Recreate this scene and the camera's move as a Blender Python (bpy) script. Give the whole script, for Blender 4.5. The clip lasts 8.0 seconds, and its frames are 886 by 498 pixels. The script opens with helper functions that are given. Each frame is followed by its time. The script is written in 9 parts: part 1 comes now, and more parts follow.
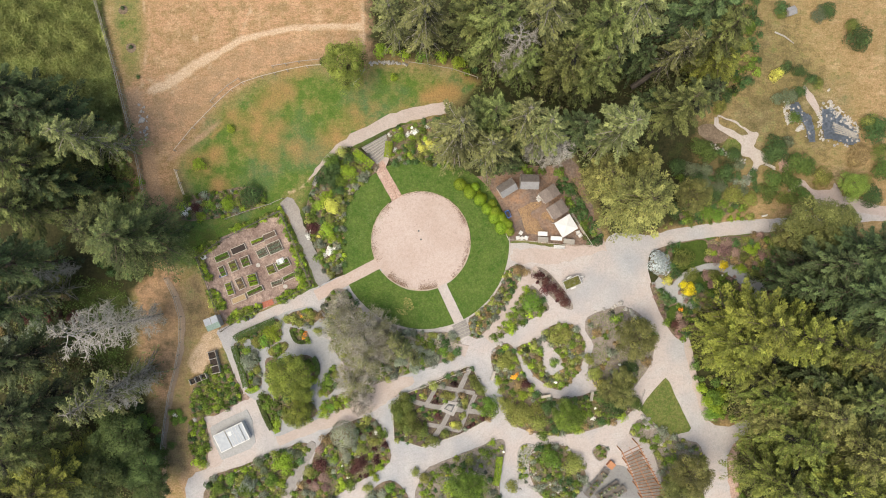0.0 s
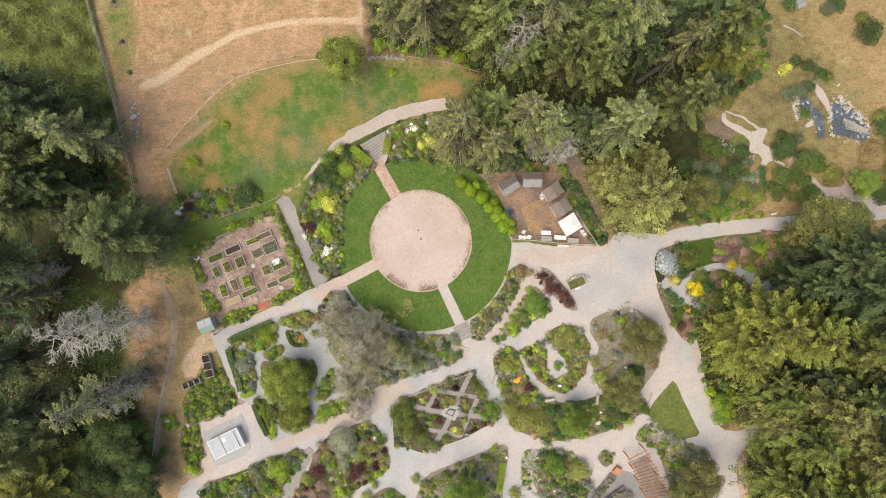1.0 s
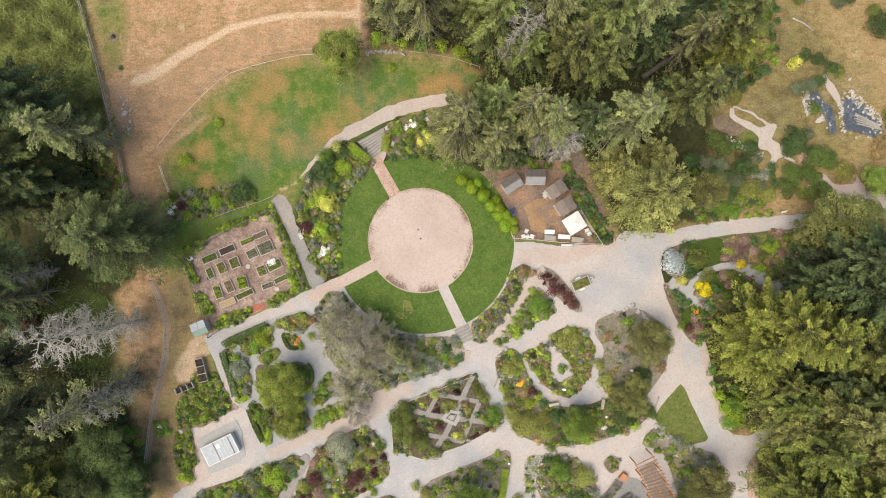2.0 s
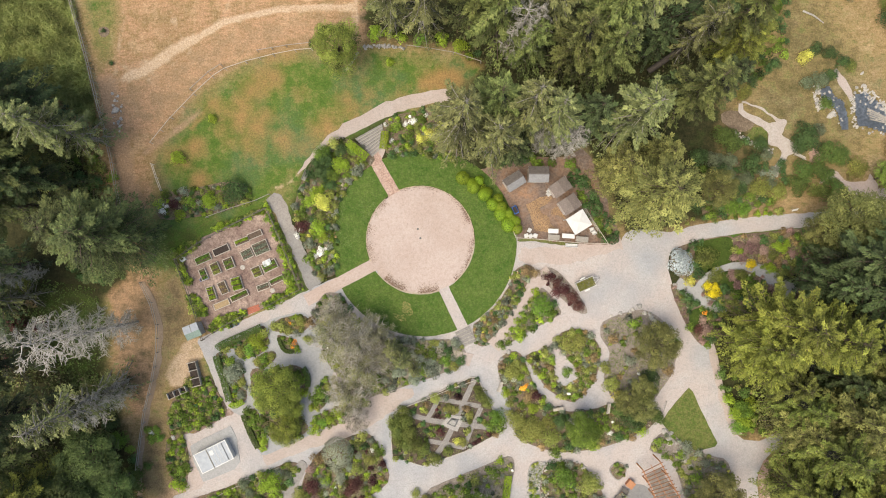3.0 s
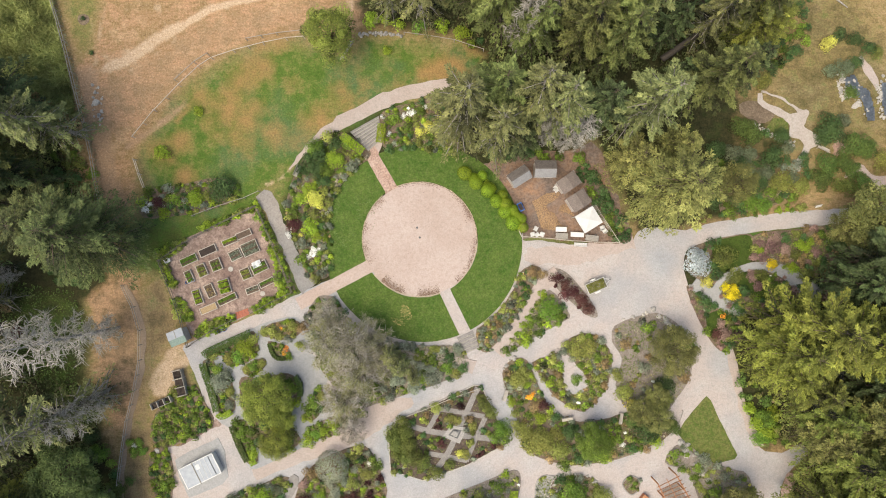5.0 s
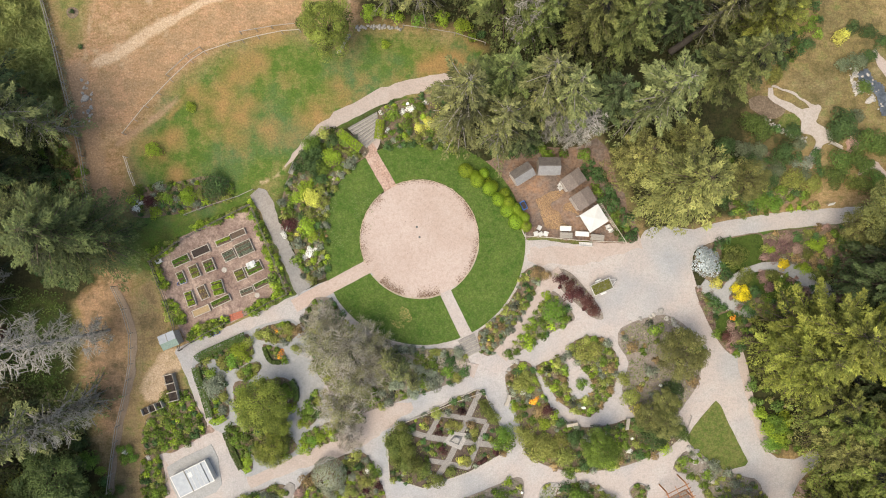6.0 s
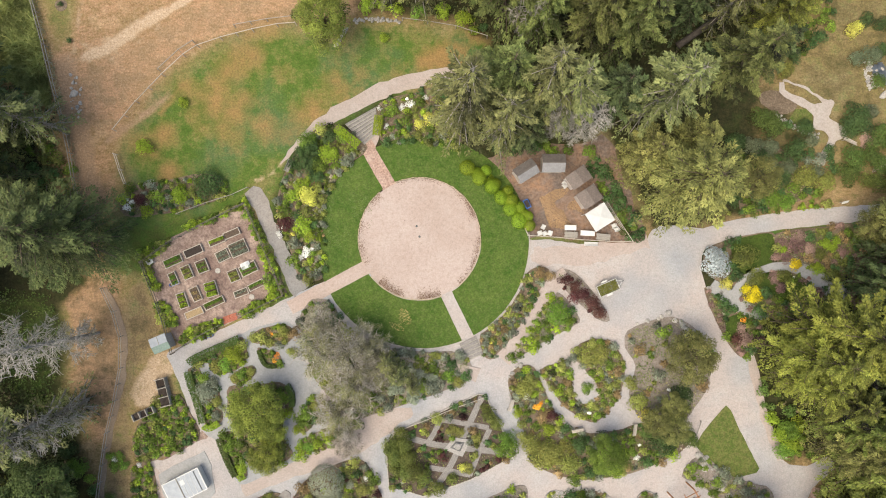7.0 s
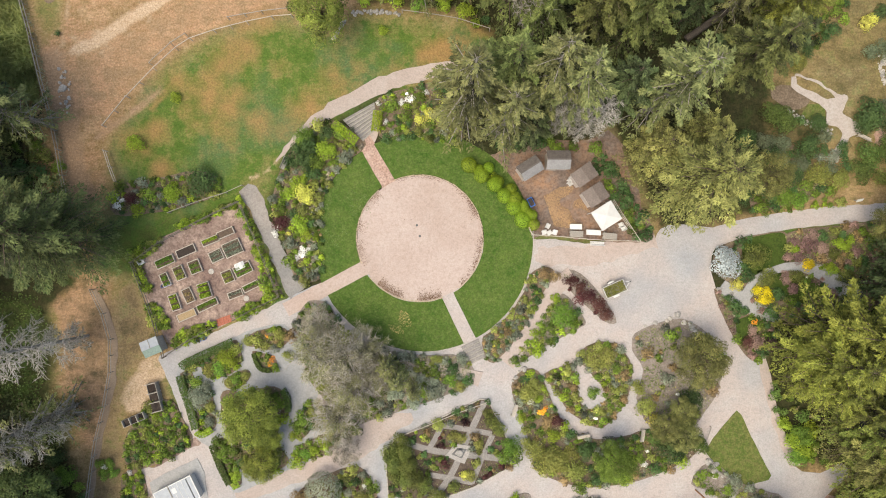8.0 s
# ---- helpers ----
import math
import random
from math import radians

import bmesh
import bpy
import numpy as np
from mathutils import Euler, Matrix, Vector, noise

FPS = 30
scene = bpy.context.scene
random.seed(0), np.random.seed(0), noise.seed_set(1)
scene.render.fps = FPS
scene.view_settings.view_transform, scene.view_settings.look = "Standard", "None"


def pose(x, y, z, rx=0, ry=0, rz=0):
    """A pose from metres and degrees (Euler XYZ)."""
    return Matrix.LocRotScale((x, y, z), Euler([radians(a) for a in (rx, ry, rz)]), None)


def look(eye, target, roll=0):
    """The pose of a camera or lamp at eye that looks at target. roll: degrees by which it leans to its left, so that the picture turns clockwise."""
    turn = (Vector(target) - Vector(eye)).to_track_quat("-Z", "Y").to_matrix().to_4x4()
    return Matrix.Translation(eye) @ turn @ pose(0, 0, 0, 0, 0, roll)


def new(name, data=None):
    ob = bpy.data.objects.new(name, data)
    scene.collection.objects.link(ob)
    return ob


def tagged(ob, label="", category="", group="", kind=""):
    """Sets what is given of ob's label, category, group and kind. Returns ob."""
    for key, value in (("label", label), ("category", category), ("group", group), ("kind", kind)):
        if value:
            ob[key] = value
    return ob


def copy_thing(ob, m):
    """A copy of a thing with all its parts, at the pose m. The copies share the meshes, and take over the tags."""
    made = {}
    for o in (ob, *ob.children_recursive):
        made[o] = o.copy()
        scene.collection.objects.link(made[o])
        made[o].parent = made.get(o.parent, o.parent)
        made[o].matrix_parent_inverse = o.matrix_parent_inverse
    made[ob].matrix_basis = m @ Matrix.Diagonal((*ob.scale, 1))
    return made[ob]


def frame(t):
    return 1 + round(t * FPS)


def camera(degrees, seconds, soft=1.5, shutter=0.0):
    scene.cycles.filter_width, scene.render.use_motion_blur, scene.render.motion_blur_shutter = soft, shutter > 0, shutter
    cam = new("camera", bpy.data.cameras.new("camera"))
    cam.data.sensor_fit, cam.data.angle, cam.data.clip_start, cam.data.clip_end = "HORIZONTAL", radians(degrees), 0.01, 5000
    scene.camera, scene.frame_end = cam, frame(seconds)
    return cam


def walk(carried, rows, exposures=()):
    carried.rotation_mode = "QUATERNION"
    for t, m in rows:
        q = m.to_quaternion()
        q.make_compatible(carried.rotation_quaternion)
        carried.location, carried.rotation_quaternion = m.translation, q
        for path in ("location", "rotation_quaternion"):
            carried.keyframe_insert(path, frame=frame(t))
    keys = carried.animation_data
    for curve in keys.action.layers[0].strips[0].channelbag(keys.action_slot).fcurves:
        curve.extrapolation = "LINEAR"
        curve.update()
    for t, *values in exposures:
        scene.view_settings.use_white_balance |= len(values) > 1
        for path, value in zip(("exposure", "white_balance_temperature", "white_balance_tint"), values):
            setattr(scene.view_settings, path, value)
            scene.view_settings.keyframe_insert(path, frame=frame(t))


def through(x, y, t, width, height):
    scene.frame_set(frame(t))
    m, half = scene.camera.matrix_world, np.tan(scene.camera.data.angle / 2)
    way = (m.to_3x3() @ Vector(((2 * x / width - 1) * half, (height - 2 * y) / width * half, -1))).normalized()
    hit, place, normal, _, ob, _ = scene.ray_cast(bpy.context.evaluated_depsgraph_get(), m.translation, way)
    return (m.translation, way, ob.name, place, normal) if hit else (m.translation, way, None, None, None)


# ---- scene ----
cam = camera(74.0, 8.0, soft=1.0)
# seconds, place, turn in degrees: a drone that sinks while it looks straight down
PATH = [
    (0.0, -0.746, 1.565, 87.022, -1.072, -0.707, -0.946),
    (0.5, -0.869, 1.283, 85.803, -0.906, -0.770, -1.015),
    (1.0, -0.953, 1.028, 84.585, -0.754, -0.809, -1.081),
    (1.5, -1.005, 0.797, 83.367, -0.613, -0.828, -1.145),
    (3.0, -1.017, 0.236, 79.727, -0.254, -0.798, -1.317),
    (3.5, -0.991, 0.087, 78.520, -0.153, -0.769, -1.367),
    (4.0, -0.959, -0.045, 77.318, -0.061, -0.735, -1.413),
    (4.5, -0.927, -0.163, 76.121, 0.024, -0.700, -1.456),
    (6.0, -0.878, -0.441, 72.567, 0.238, -0.617, -1.558),
    (6.5, -0.896, -0.514, 71.397, 0.299, -0.607, -1.583),
    (7.0, -0.940, -0.580, 70.235, 0.355, -0.611, -1.604),
    (7.5, -1.015, -0.642, 69.083, 0.407, -0.632, -1.619),
    (8.0, -1.127, -0.699, 67.941, 0.457, -0.674, -1.629),
]
walk(cam, [(t, pose(*row)) for t, *row in PATH], [(0.0, 0.93, 7000, 5), (8.0, 0.93, 7000, 5)])

# ---------------------------------------------------------------- light: bright overcast sky, very soft sun from the south-west
SUN_AZ, SUN_EL = 215.0, 63.0
world = bpy.data.worlds.new("sky")
scene.world = world
world.use_nodes = True
wn = world.node_tree.nodes
sky = wn.new("ShaderNodeTexSky")
sky.sky_type = "NISHITA"
sky.sun_disc = False
sky.sun_elevation = radians(SUN_EL)
sky.sun_rotation = radians(90 - SUN_AZ)
sky.air_density, sky.dust_density, sky.ozone_density = 1.0, 4.0, 1.0
world.node_tree.links.new(sky.outputs[0], wn["Background"].inputs["Color"])
wn["Background"].inputs["Strength"].default_value = 0.145
sun_data = bpy.data.lights.new("sun", "SUN")
sun_data.energy, sun_data.angle, sun_data.color = 1.5, radians(48), (1.0, 0.92, 0.80)
sun = new("sun", sun_data)
sun_way = Vector((math.cos(radians(SUN_AZ)) * math.cos(radians(SUN_EL)), math.sin(radians(SUN_AZ)) * math.cos(radians(SUN_EL)), math.sin(radians(SUN_EL))))
sun.matrix_world = look(sun_way * 150, (0, 0, 0))

# ---------------------------------------------------------------- materials
MATS = {}


class Nodes:
    """A small hand for building node materials."""

    def __init__(self, name):
        self.mat = bpy.data.materials.new(name)
        self.mat.use_nodes = True
        self.tree = self.mat.node_tree
        self.bsdf = self.tree.nodes["Principled BSDF"]
        MATS[name] = self.mat

    def add(self, kind, **inputs):
        n = self.tree.nodes.new(kind)
        for k, v in inputs.items():
            self.put(n.inputs[k.replace("_", " ")], v)
        return n

    def put(self, socket, v):
        if isinstance(v, bpy.types.NodeSocket):
            self.tree.links.new(v, socket)
        else:
            socket.default_value = v

    def where(self, kind="world"):
        if kind == "world":
            return self.add("ShaderNodeNewGeometry").outputs["Position"]
        return self.add("ShaderNodeTexCoord").outputs["Object"]

    def noise(self, at, scale, detail=3.0, rough=0.55, stretch=None):
        if stretch:
            m = self.add("ShaderNodeMapping", Vector=at, Scale=stretch)
            at = m.outputs[0]
        return self.add("ShaderNodeTexNoise", Vector=at, Scale=scale, Detail=detail, Roughness=rough).outputs["Fac"]

    def ramp(self, fac, lo, hi):
        n = self.add("ShaderNodeMapRange", Value=fac)
        n.inputs["From Min"].default_value, n.inputs["From Max"].default_value = lo, hi
        return n.outputs[0]

    def mix(self, fac, a, b, blend="MIX"):
        n = self.tree.nodes.new("ShaderNodeMix")
        n.data_type, n.blend_type = "RGBA", blend
        for sock, v in ((n.inputs[0], fac), (n.inputs[6], a), (n.inputs[7], b)):
            if isinstance(v, tuple) and len(v) == 3:
                v = (*v, 1)
            self.put(sock, v)
        return n.outputs[2]

    def math(self, op, a, b=0.0):
        n = self.tree.nodes.new("ShaderNodeMath")
        n.operation = op
        self.put(n.inputs[0], a)
        self.put(n.inputs[1], b)
        return n.outputs[0]

    def done(self, colour, rough=0.9, bump=None, strength=0.4, dist=0.05, metal=0.0, spec=0.2):
        if isinstance(colour, tuple):
            colour = (*colour[:3], 1)
        self.put(self.bsdf.inputs["Base Color"], colour)
        self.put(self.bsdf.inputs["Roughness"], rough)
        self.bsdf.inputs["Metallic"].default_value = metal
        self.bsdf.inputs["Specular IOR Level"].default_value = spec
        if bump is not None:
            b = self.add("ShaderNodeBump", Strength=strength, Distance=dist, Height=bump)
            self.put(self.bsdf.inputs["Normal"], b.outputs[0])
        return self.mat


def mat_mottled(name, a, b, c, big=0.25, small=3.0, rough=0.92, strength=0.4, dist=0.04, kind="world", metal=0.0, spec=0.2):
    """Two large-scale tones, broken by a third fine one."""
    n = Nodes(name)
    at = n.where(kind)
    col = n.mix(n.ramp(n.noise(at, big, 4, 0.6), 0.35, 0.65), a, b)
    fine = n.noise(at, small, 4, 0.7)
    col = n.mix(n.ramp(fine, 0.42, 0.78), col, c)
    grain = n.noise(at, small * 2.6, 3, 0.7)
    col = n.mix(0.55, col, n.mix(n.ramp(grain, 0.36, 0.64), (0.52, 0.52, 0.52), (1.42, 1.42, 1.42)), "MULTIPLY")
    return n.done(col, rough, n.math("ADD", fine, grain), strength, dist, metal, spec)


def mat_gravel(name, a, b, worn, grit):
    """Rolled gravel: broad drifts of two tones, paler worn tracks, fine grit."""
    n = Nodes(name)
    at = n.where()
    col = n.mix(n.ramp(n.noise(at, 0.085, 3, 0.55), 0.36, 0.57), a, b)
    col = n.mix(n.math("MULTIPLY", n.ramp(n.noise(at, 0.32, 5, 0.65), 0.45, 0.70), 0.5), col, worn)
    fine = n.noise(at, 2.4, 5, 0.75)
    col = n.mix(n.math("MULTIPLY", n.ramp(fine, 0.48, 0.70), 0.55), col, grit)
    grain = n.noise(at, 5.5, 3, 0.75)
    col = n.mix(0.26, col, n.mix(n.ramp(grain, 0.36, 0.64), (0.6, 0.6, 0.6), (1.38, 1.38, 1.38)), "MULTIPLY")
    stain = n.math("MULTIPLY", n.ramp(n.noise(at, 0.55, 6, 0.72), 0.60, 0.78), 0.55)
    col = n.mix(stain, col, grit)
    return n.done(col, 0.92, n.math("ADD", fine, grain), 0.25, 0.04)


def mat_plain(name, colour, rough=0.6, grain=8.0, vary=0.25, metal=0.0, spec=0.3):
    """One paint or timber tone with grain and grime."""
    n = Nodes(name)
    at = n.where("object")
    f = n.noise(at, grain, 4, 0.65)
    g = n.noise(at, grain * 0.12, 3, 0.6)
    dark = tuple(v * (1 - vary) for v in colour)
    lite = tuple(min(1.0, v * (1 + vary * 0.5)) for v in colour)
    col = n.mix(n.ramp(f, 0.3, 0.7), dark, lite)
    col = n.mix(n.ramp(g, 0.5, 0.8), col, tuple(v * (1 - vary * 1.2) for v in colour))
    return n.done(col, rough, f, 0.2, 0.01, metal, spec)


def mat_leaf(name, a, b, tip=None, through=0.13):
    """Foliage: tone varies leaf by leaf, plant by plant and across the crown."""
    n = Nodes(name)
    isl = n.add("ShaderNodeNewGeometry").outputs["Random Per Island"]
    obj = n.add("ShaderNodeObjectInfo").outputs["Random"]
    at = n.where("object")
    f = n.noise(at, 0.7, 3, 0.6)
    t = n.math("ADD", n.math("MULTIPLY", isl, 0.55), n.math("MULTIPLY", n.ramp(f, 0.3, 0.7), 0.45))
    col = n.mix(t, a, b)
    if tip:
        col = n.mix(n.math("GREATER_THAN", isl, 0.86), col, tip)
    hue = n.add("ShaderNodeHueSaturation", Color=col)
    n.put(hue.inputs["Hue"], n.math("ADD", 0.485, n.math("MULTIPLY", obj, 0.03)))
    # per-leaf tone; on conifers it also carries shade painted inside the crown
    tone_layer = n.add("ShaderNodeAttribute")
    tone_layer.attribute_name = "tone_and_shade"
    n.put(hue.inputs["Value"], n.math("ADD", n.math("ADD", 0.8, n.math("MULTIPLY", obj, 0.4)), tone_layer.outputs["Fac"]))
    n.done(hue.outputs[0], 0.65, spec=0.25)
    tr = n.add("ShaderNodeBsdfTranslucent", Color=hue.outputs[0])
    mx = n.add("ShaderNodeMixShader", Fac=through)
    n.tree.links.new(n.bsdf.outputs[0], mx.inputs[1])
    n.tree.links.new(tr.outputs[0], mx.inputs[2])
    n.tree.links.new(mx.outputs[0], n.tree.nodes["Material Output"].inputs["Surface"])
    return n.mat


def mat_ground():
    """Natural ground: green turf, straw-dry turf, bare pinkish earth and forest litter with canopy shade in its colour,
    by the land-cover layer of the mesh.
    """
    n = Nodes("natural_ground")
    at = n.where()
    layer = n.add("ShaderNodeAttribute")
    layer.attribute_name = "cover"
    cov = n.add("ShaderNodeSeparateColor", Color=layer.outputs["Color"])
    big, mid = n.noise(at, 0.12, 4, 0.6), n.noise(at, 0.55, 5, 0.65)
    fine, hair = n.noise(at, 1.7, 5, 0.75), n.noise(at, 3.6, 4, 0.8)
    blade = n.noise(at, 0.9, 5, 0.75, stretch=(1.0, 2.6, 1.0))
    green = n.mix(n.ramp(mid, 0.35, 0.65), (0.054, 0.102, 0.017), (0.098, 0.134, 0.030))
    green = n.mix(n.ramp(big, 0.48, 0.66), green, (0.074, 0.116, 0.048))
    green = n.mix(n.math("MULTIPLY", n.ramp(fine, 0.5, 0.8), 0.7), green, (0.16, 0.15, 0.05))
    dry = n.mix(n.ramp(big, 0.40, 0.60), (0.358, 0.212, 0.126), (0.272, 0.170, 0.094))
    dry = n.mix(n.ramp(mid, 0.46, 0.60), dry, (0.212, 0.146, 0.068))
    dry = n.mix(n.math("MULTIPLY", n.ramp(n.noise(at, 0.3, 6, 0.7), 0.52, 0.66), 0.7), dry, (0.44, 0.30, 0.185))
    dry = n.mix(n.math("MULTIPLY", n.ramp(blade, 0.46, 0.64), 0.75), dry, (0.165, 0.108, 0.048))
    dry = n.mix(n.math("MULTIPLY", n.ramp(hair, 0.50, 0.70), 0.6), dry, (0.45, 0.315, 0.20))
    bare = n.mix(n.ramp(mid, 0.35, 0.7), (0.290, 0.190, 0.118), (0.225, 0.150, 0.094))
    bare = n.mix(n.ramp(hair, 0.5, 0.8), bare, (0.38, 0.275, 0.19))
    # litter tones taken near black, so the colour holds the shade under the trees
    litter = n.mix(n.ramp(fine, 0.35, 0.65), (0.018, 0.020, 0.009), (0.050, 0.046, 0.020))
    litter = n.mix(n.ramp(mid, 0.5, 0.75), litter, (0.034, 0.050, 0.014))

    def ragged(channel, soft=0.16):
        v = n.math("ADD", channel, n.math("MULTIPLY", n.math("SUBTRACT", mid, 0.5), 0.9))
        v = n.math("ADD", v, n.math("MULTIPLY", n.math("SUBTRACT", fine, 0.5), 0.35))
        return n.ramp(v, 0.5 - soft, 0.5 + soft)

    col = n.mix(ragged(cov.outputs[0], 0.28), green, dry)
    col = n.mix(ragged(cov.outputs[2], 0.22), col, bare)
    rust_layer = n.add("ShaderNodeAttribute")
    rust_layer.attribute_name = "rust"
    rusty = n.mix(n.ramp(fine, 0.35, 0.7), (0.270, 0.158, 0.066), (0.185, 0.128, 0.052))
    rusty = n.mix(n.math("MULTIPLY", n.ramp(hair, 0.5, 0.72), 0.6), rusty, (0.36, 0.22, 0.10))
    col = n.mix(n.math("MULTIPLY", ragged(rust_layer.outputs["Fac"], 0.34), 0.92), col, rusty)
    pale = n.mix(n.ramp(hair, 0.35, 0.7), (0.50, 0.385, 0.275), (0.30, 0.205, 0.125))
    col = n.mix(n.math("MULTIPLY", ragged(layer.outputs["Alpha"], 0.16), 0.9), col, pale)
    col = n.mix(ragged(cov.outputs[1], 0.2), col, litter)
    grain = n.noise(at, 4.6, 3, 0.75)
    col = n.mix(0.5, col, n.mix(n.ramp(grain, 0.36, 0.64), (0.55, 0.55, 0.55), (1.42, 1.42, 1.42)), "MULTIPLY")
    return n.done(col, 0.95, n.math("ADD", fine, hair), 0.6, 0.08, spec=0.1)


mat_ground()
mat_gravel("grey_gravel", (0.262, 0.266, 0.276), (0.362, 0.314, 0.290), (0.385, 0.375, 0.368), (0.220, 0.210, 0.204))
mat_gravel("blue_grey_gravel", (0.235, 0.242, 0.250), (0.275, 0.272, 0.268), (0.315, 0.312, 0.306), (0.195, 0.195, 0.195))
mat_gravel("pink_gravel", (0.345, 0.270, 0.234), (0.385, 0.310, 0.275), (0.40, 0.338, 0.305), (0.27, 0.198, 0.165))
mat_mottled("brick_dust_path", (0.33, 0.215, 0.17), (0.40, 0.30, 0.25), (0.23, 0.14, 0.11), 0.6, 1.9)
mat_mottled("yard_earth", (0.115, 0.088, 0.075), (0.250, 0.150, 0.095), (0.165, 0.135, 0.118), 0.2, 1.2)
mat_mottled("garden_soil", (0.10, 0.072, 0.050), (0.16, 0.12, 0.085), (0.20, 0.155, 0.11), 0.5, 1.8)
mat_mottled("pale_soil", (0.192, 0.160, 0.136), (0.150, 0.124, 0.104), (0.245, 0.215, 0.190), 0.35, 2.2)
mat_mottled("bark_chips", (0.165, 0.112, 0.094), (0.350, 0.265, 0.218), (0.120, 0.078, 0.066), 0.28, 1.5)
mat_mottled("lawn_turf", (0.036, 0.080, 0.010), (0.070, 0.108, 0.020), (0.100, 0.128, 0.036), 0.42, 2.0)
mat_mottled("bright_lawn", (0.062, 0.094, 0.018), (0.098, 0.116, 0.030), (0.140, 0.128, 0.048), 0.5, 2.0)
mat_mottled("pale_stone", (0.36, 0.33, 0.29), (0.30, 0.28, 0.25), (0.46, 0.43, 0.39), 1.2, 6, 0.85)
mat_mottled("rock", (0.20, 0.19, 0.175), (0.27, 0.255, 0.235), (0.36, 0.34, 0.315), 1.4, 5, 0.85)
mat_mottled("paver", (0.20, 0.187, 0.175), (0.245, 0.225, 0.208), (0.16, 0.148, 0.137), 0.8, 3)
mat_mottled("bark", (0.10, 0.075, 0.055), (0.15, 0.12, 0.095), (0.07, 0.05, 0.04), 1.0, 6)
mat_mottled("dead_wood", (0.215, 0.195, 0.17), (0.165, 0.15, 0.125), (0.30, 0.28, 0.25), 0.8, 3)
mat_mottled("pale_twig", (0.33, 0.295, 0.255), (0.26, 0.23, 0.195), (0.46, 0.425, 0.385), 0.8, 3)

mat_leaf("fir_green", (0.034, 0.050, 0.012), (0.150, 0.162, 0.050))
mat_leaf("fir_dark", (0.025, 0.042, 0.016), (0.097, 0.125, 0.045))
mat_leaf("fir_grey", (0.052, 0.066, 0.024), (0.205, 0.210, 0.078))
mat_leaf("cedar_gold", (0.074, 0.096, 0.015), (0.255, 0.270, 0.052))
mat_leaf("cypress_olive", (0.072, 0.086, 0.022), (0.240, 0.235, 0.074))
mat_leaf("cypress_deep", (0.030, 0.045, 0.014), (0.120, 0.132, 0.044))
mat_leaf("cedar_green", (0.044, 0.062, 0.012), (0.185, 0.204, 0.044))
mat_mottled("old_bark", (0.062, 0.052, 0.044), (0.09, 0.078, 0.066), (0.045, 0.036, 0.03), 1.0, 6)
mat_mottled("bleached_wood", (0.345, 0.32, 0.29), (0.265, 0.245, 0.22), (0.45, 0.42, 0.39), 0.8, 3)
mat_mottled("rose_stone", (0.29, 0.27, 0.25), (0.24, 0.225, 0.21), (0.35, 0.33, 0.31), 1.2, 6, 0.85)
mat_leaf("willow_olive", (0.100, 0.112, 0.042), (0.270, 0.262, 0.110), (0.34, 0.31, 0.20))
mat_gravel("track_earth", (0.215, 0.160, 0.112), (0.25, 0.188, 0.135), (0.29, 0.225, 0.165), (0.145, 0.108, 0.076))
mat_gravel("slope_gravel", (0.330, 0.285, 0.252), (0.375, 0.328, 0.295), (0.42, 0.385, 0.355), (0.225, 0.185, 0.155))
mat_gravel("track_grey", (0.165, 0.165, 0.168), (0.20, 0.195, 0.19), (0.25, 0.245, 0.24), (0.105, 0.10, 0.098))
mat_gravel("worn_gravel", (0.19, 0.185, 0.18), (0.25, 0.222, 0.198), (0.29, 0.272, 0.255), (0.12, 0.105, 0.092))
mat_leaf("clover", (0.075, 0.125, 0.036), (0.150, 0.200, 0.080))
mat_leaf("sh_row", (0.120, 0.190, 0.012), (0.290, 0.380, 0.030))
mat_leaf("sh_ash", (0.20, 0.22, 0.145), (0.385, 0.40, 0.29))
mat_leaf("maple_green", (0.060, 0.110, 0.014), (0.180, 0.260, 0.040))
mat_leaf("maple_deep", (0.036, 0.060, 0.017), (0.112, 0.145, 0.042))
mat_leaf("garden_olive", (0.092, 0.130, 0.020), (0.275, 0.312, 0.056))
mat_leaf("oak_olive", (0.082, 0.126, 0.020), (0.250, 0.310, 0.060))
mat_leaf("willow_tan", (0.135, 0.128, 0.078), (0.30, 0.275, 0.185), (0.38, 0.35, 0.29))

mat_leaf("sh_green", (0.058, 0.120, 0.014), (0.200, 0.295, 0.042))
mat_leaf("sh_lime", (0.138, 0.212, 0.016), (0.305, 0.390, 0.040))
mat_leaf("sh_hedge", (0.040, 0.074, 0.014), (0.105, 0.145, 0.034))
mat_leaf("sh_moss", (0.070, 0.098, 0.020), (0.195, 0.215, 0.050))
mat_leaf("sh_pale", (0.20, 0.17, 0.115), (0.42, 0.37, 0.28))
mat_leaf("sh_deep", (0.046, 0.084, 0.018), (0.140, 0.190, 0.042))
mat_leaf("sh_sage", (0.070, 0.090, 0.045), (0.170, 0.190, 0.110))
mat_leaf("sh_dark", (0.030, 0.062, 0.018), (0.085, 0.135, 0.040))
mat_leaf("sh_olive", (0.115, 0.135, 0.028), (0.300, 0.300, 0.074))
mat_leaf("sh_grey", (0.12, 0.145, 0.095), (0.25, 0.275, 0.20))
mat_leaf("sh_silver", (0.28, 0.33, 0.34), (0.55, 0.59, 0.60))
mat_leaf("sh_gold", (0.42, 0.33, 0.012), (0.78, 0.62, 0.03))
mat_leaf("sh_red", (0.055, 0.020, 0.018), (0.125, 0.050, 0.042))
mat_leaf("sh_rust", (0.19, 0.125, 0.055), (0.34, 0.25, 0.12))
mat_leaf("sh_pink", (0.20, 0.12, 0.10), (0.32, 0.21, 0.18))
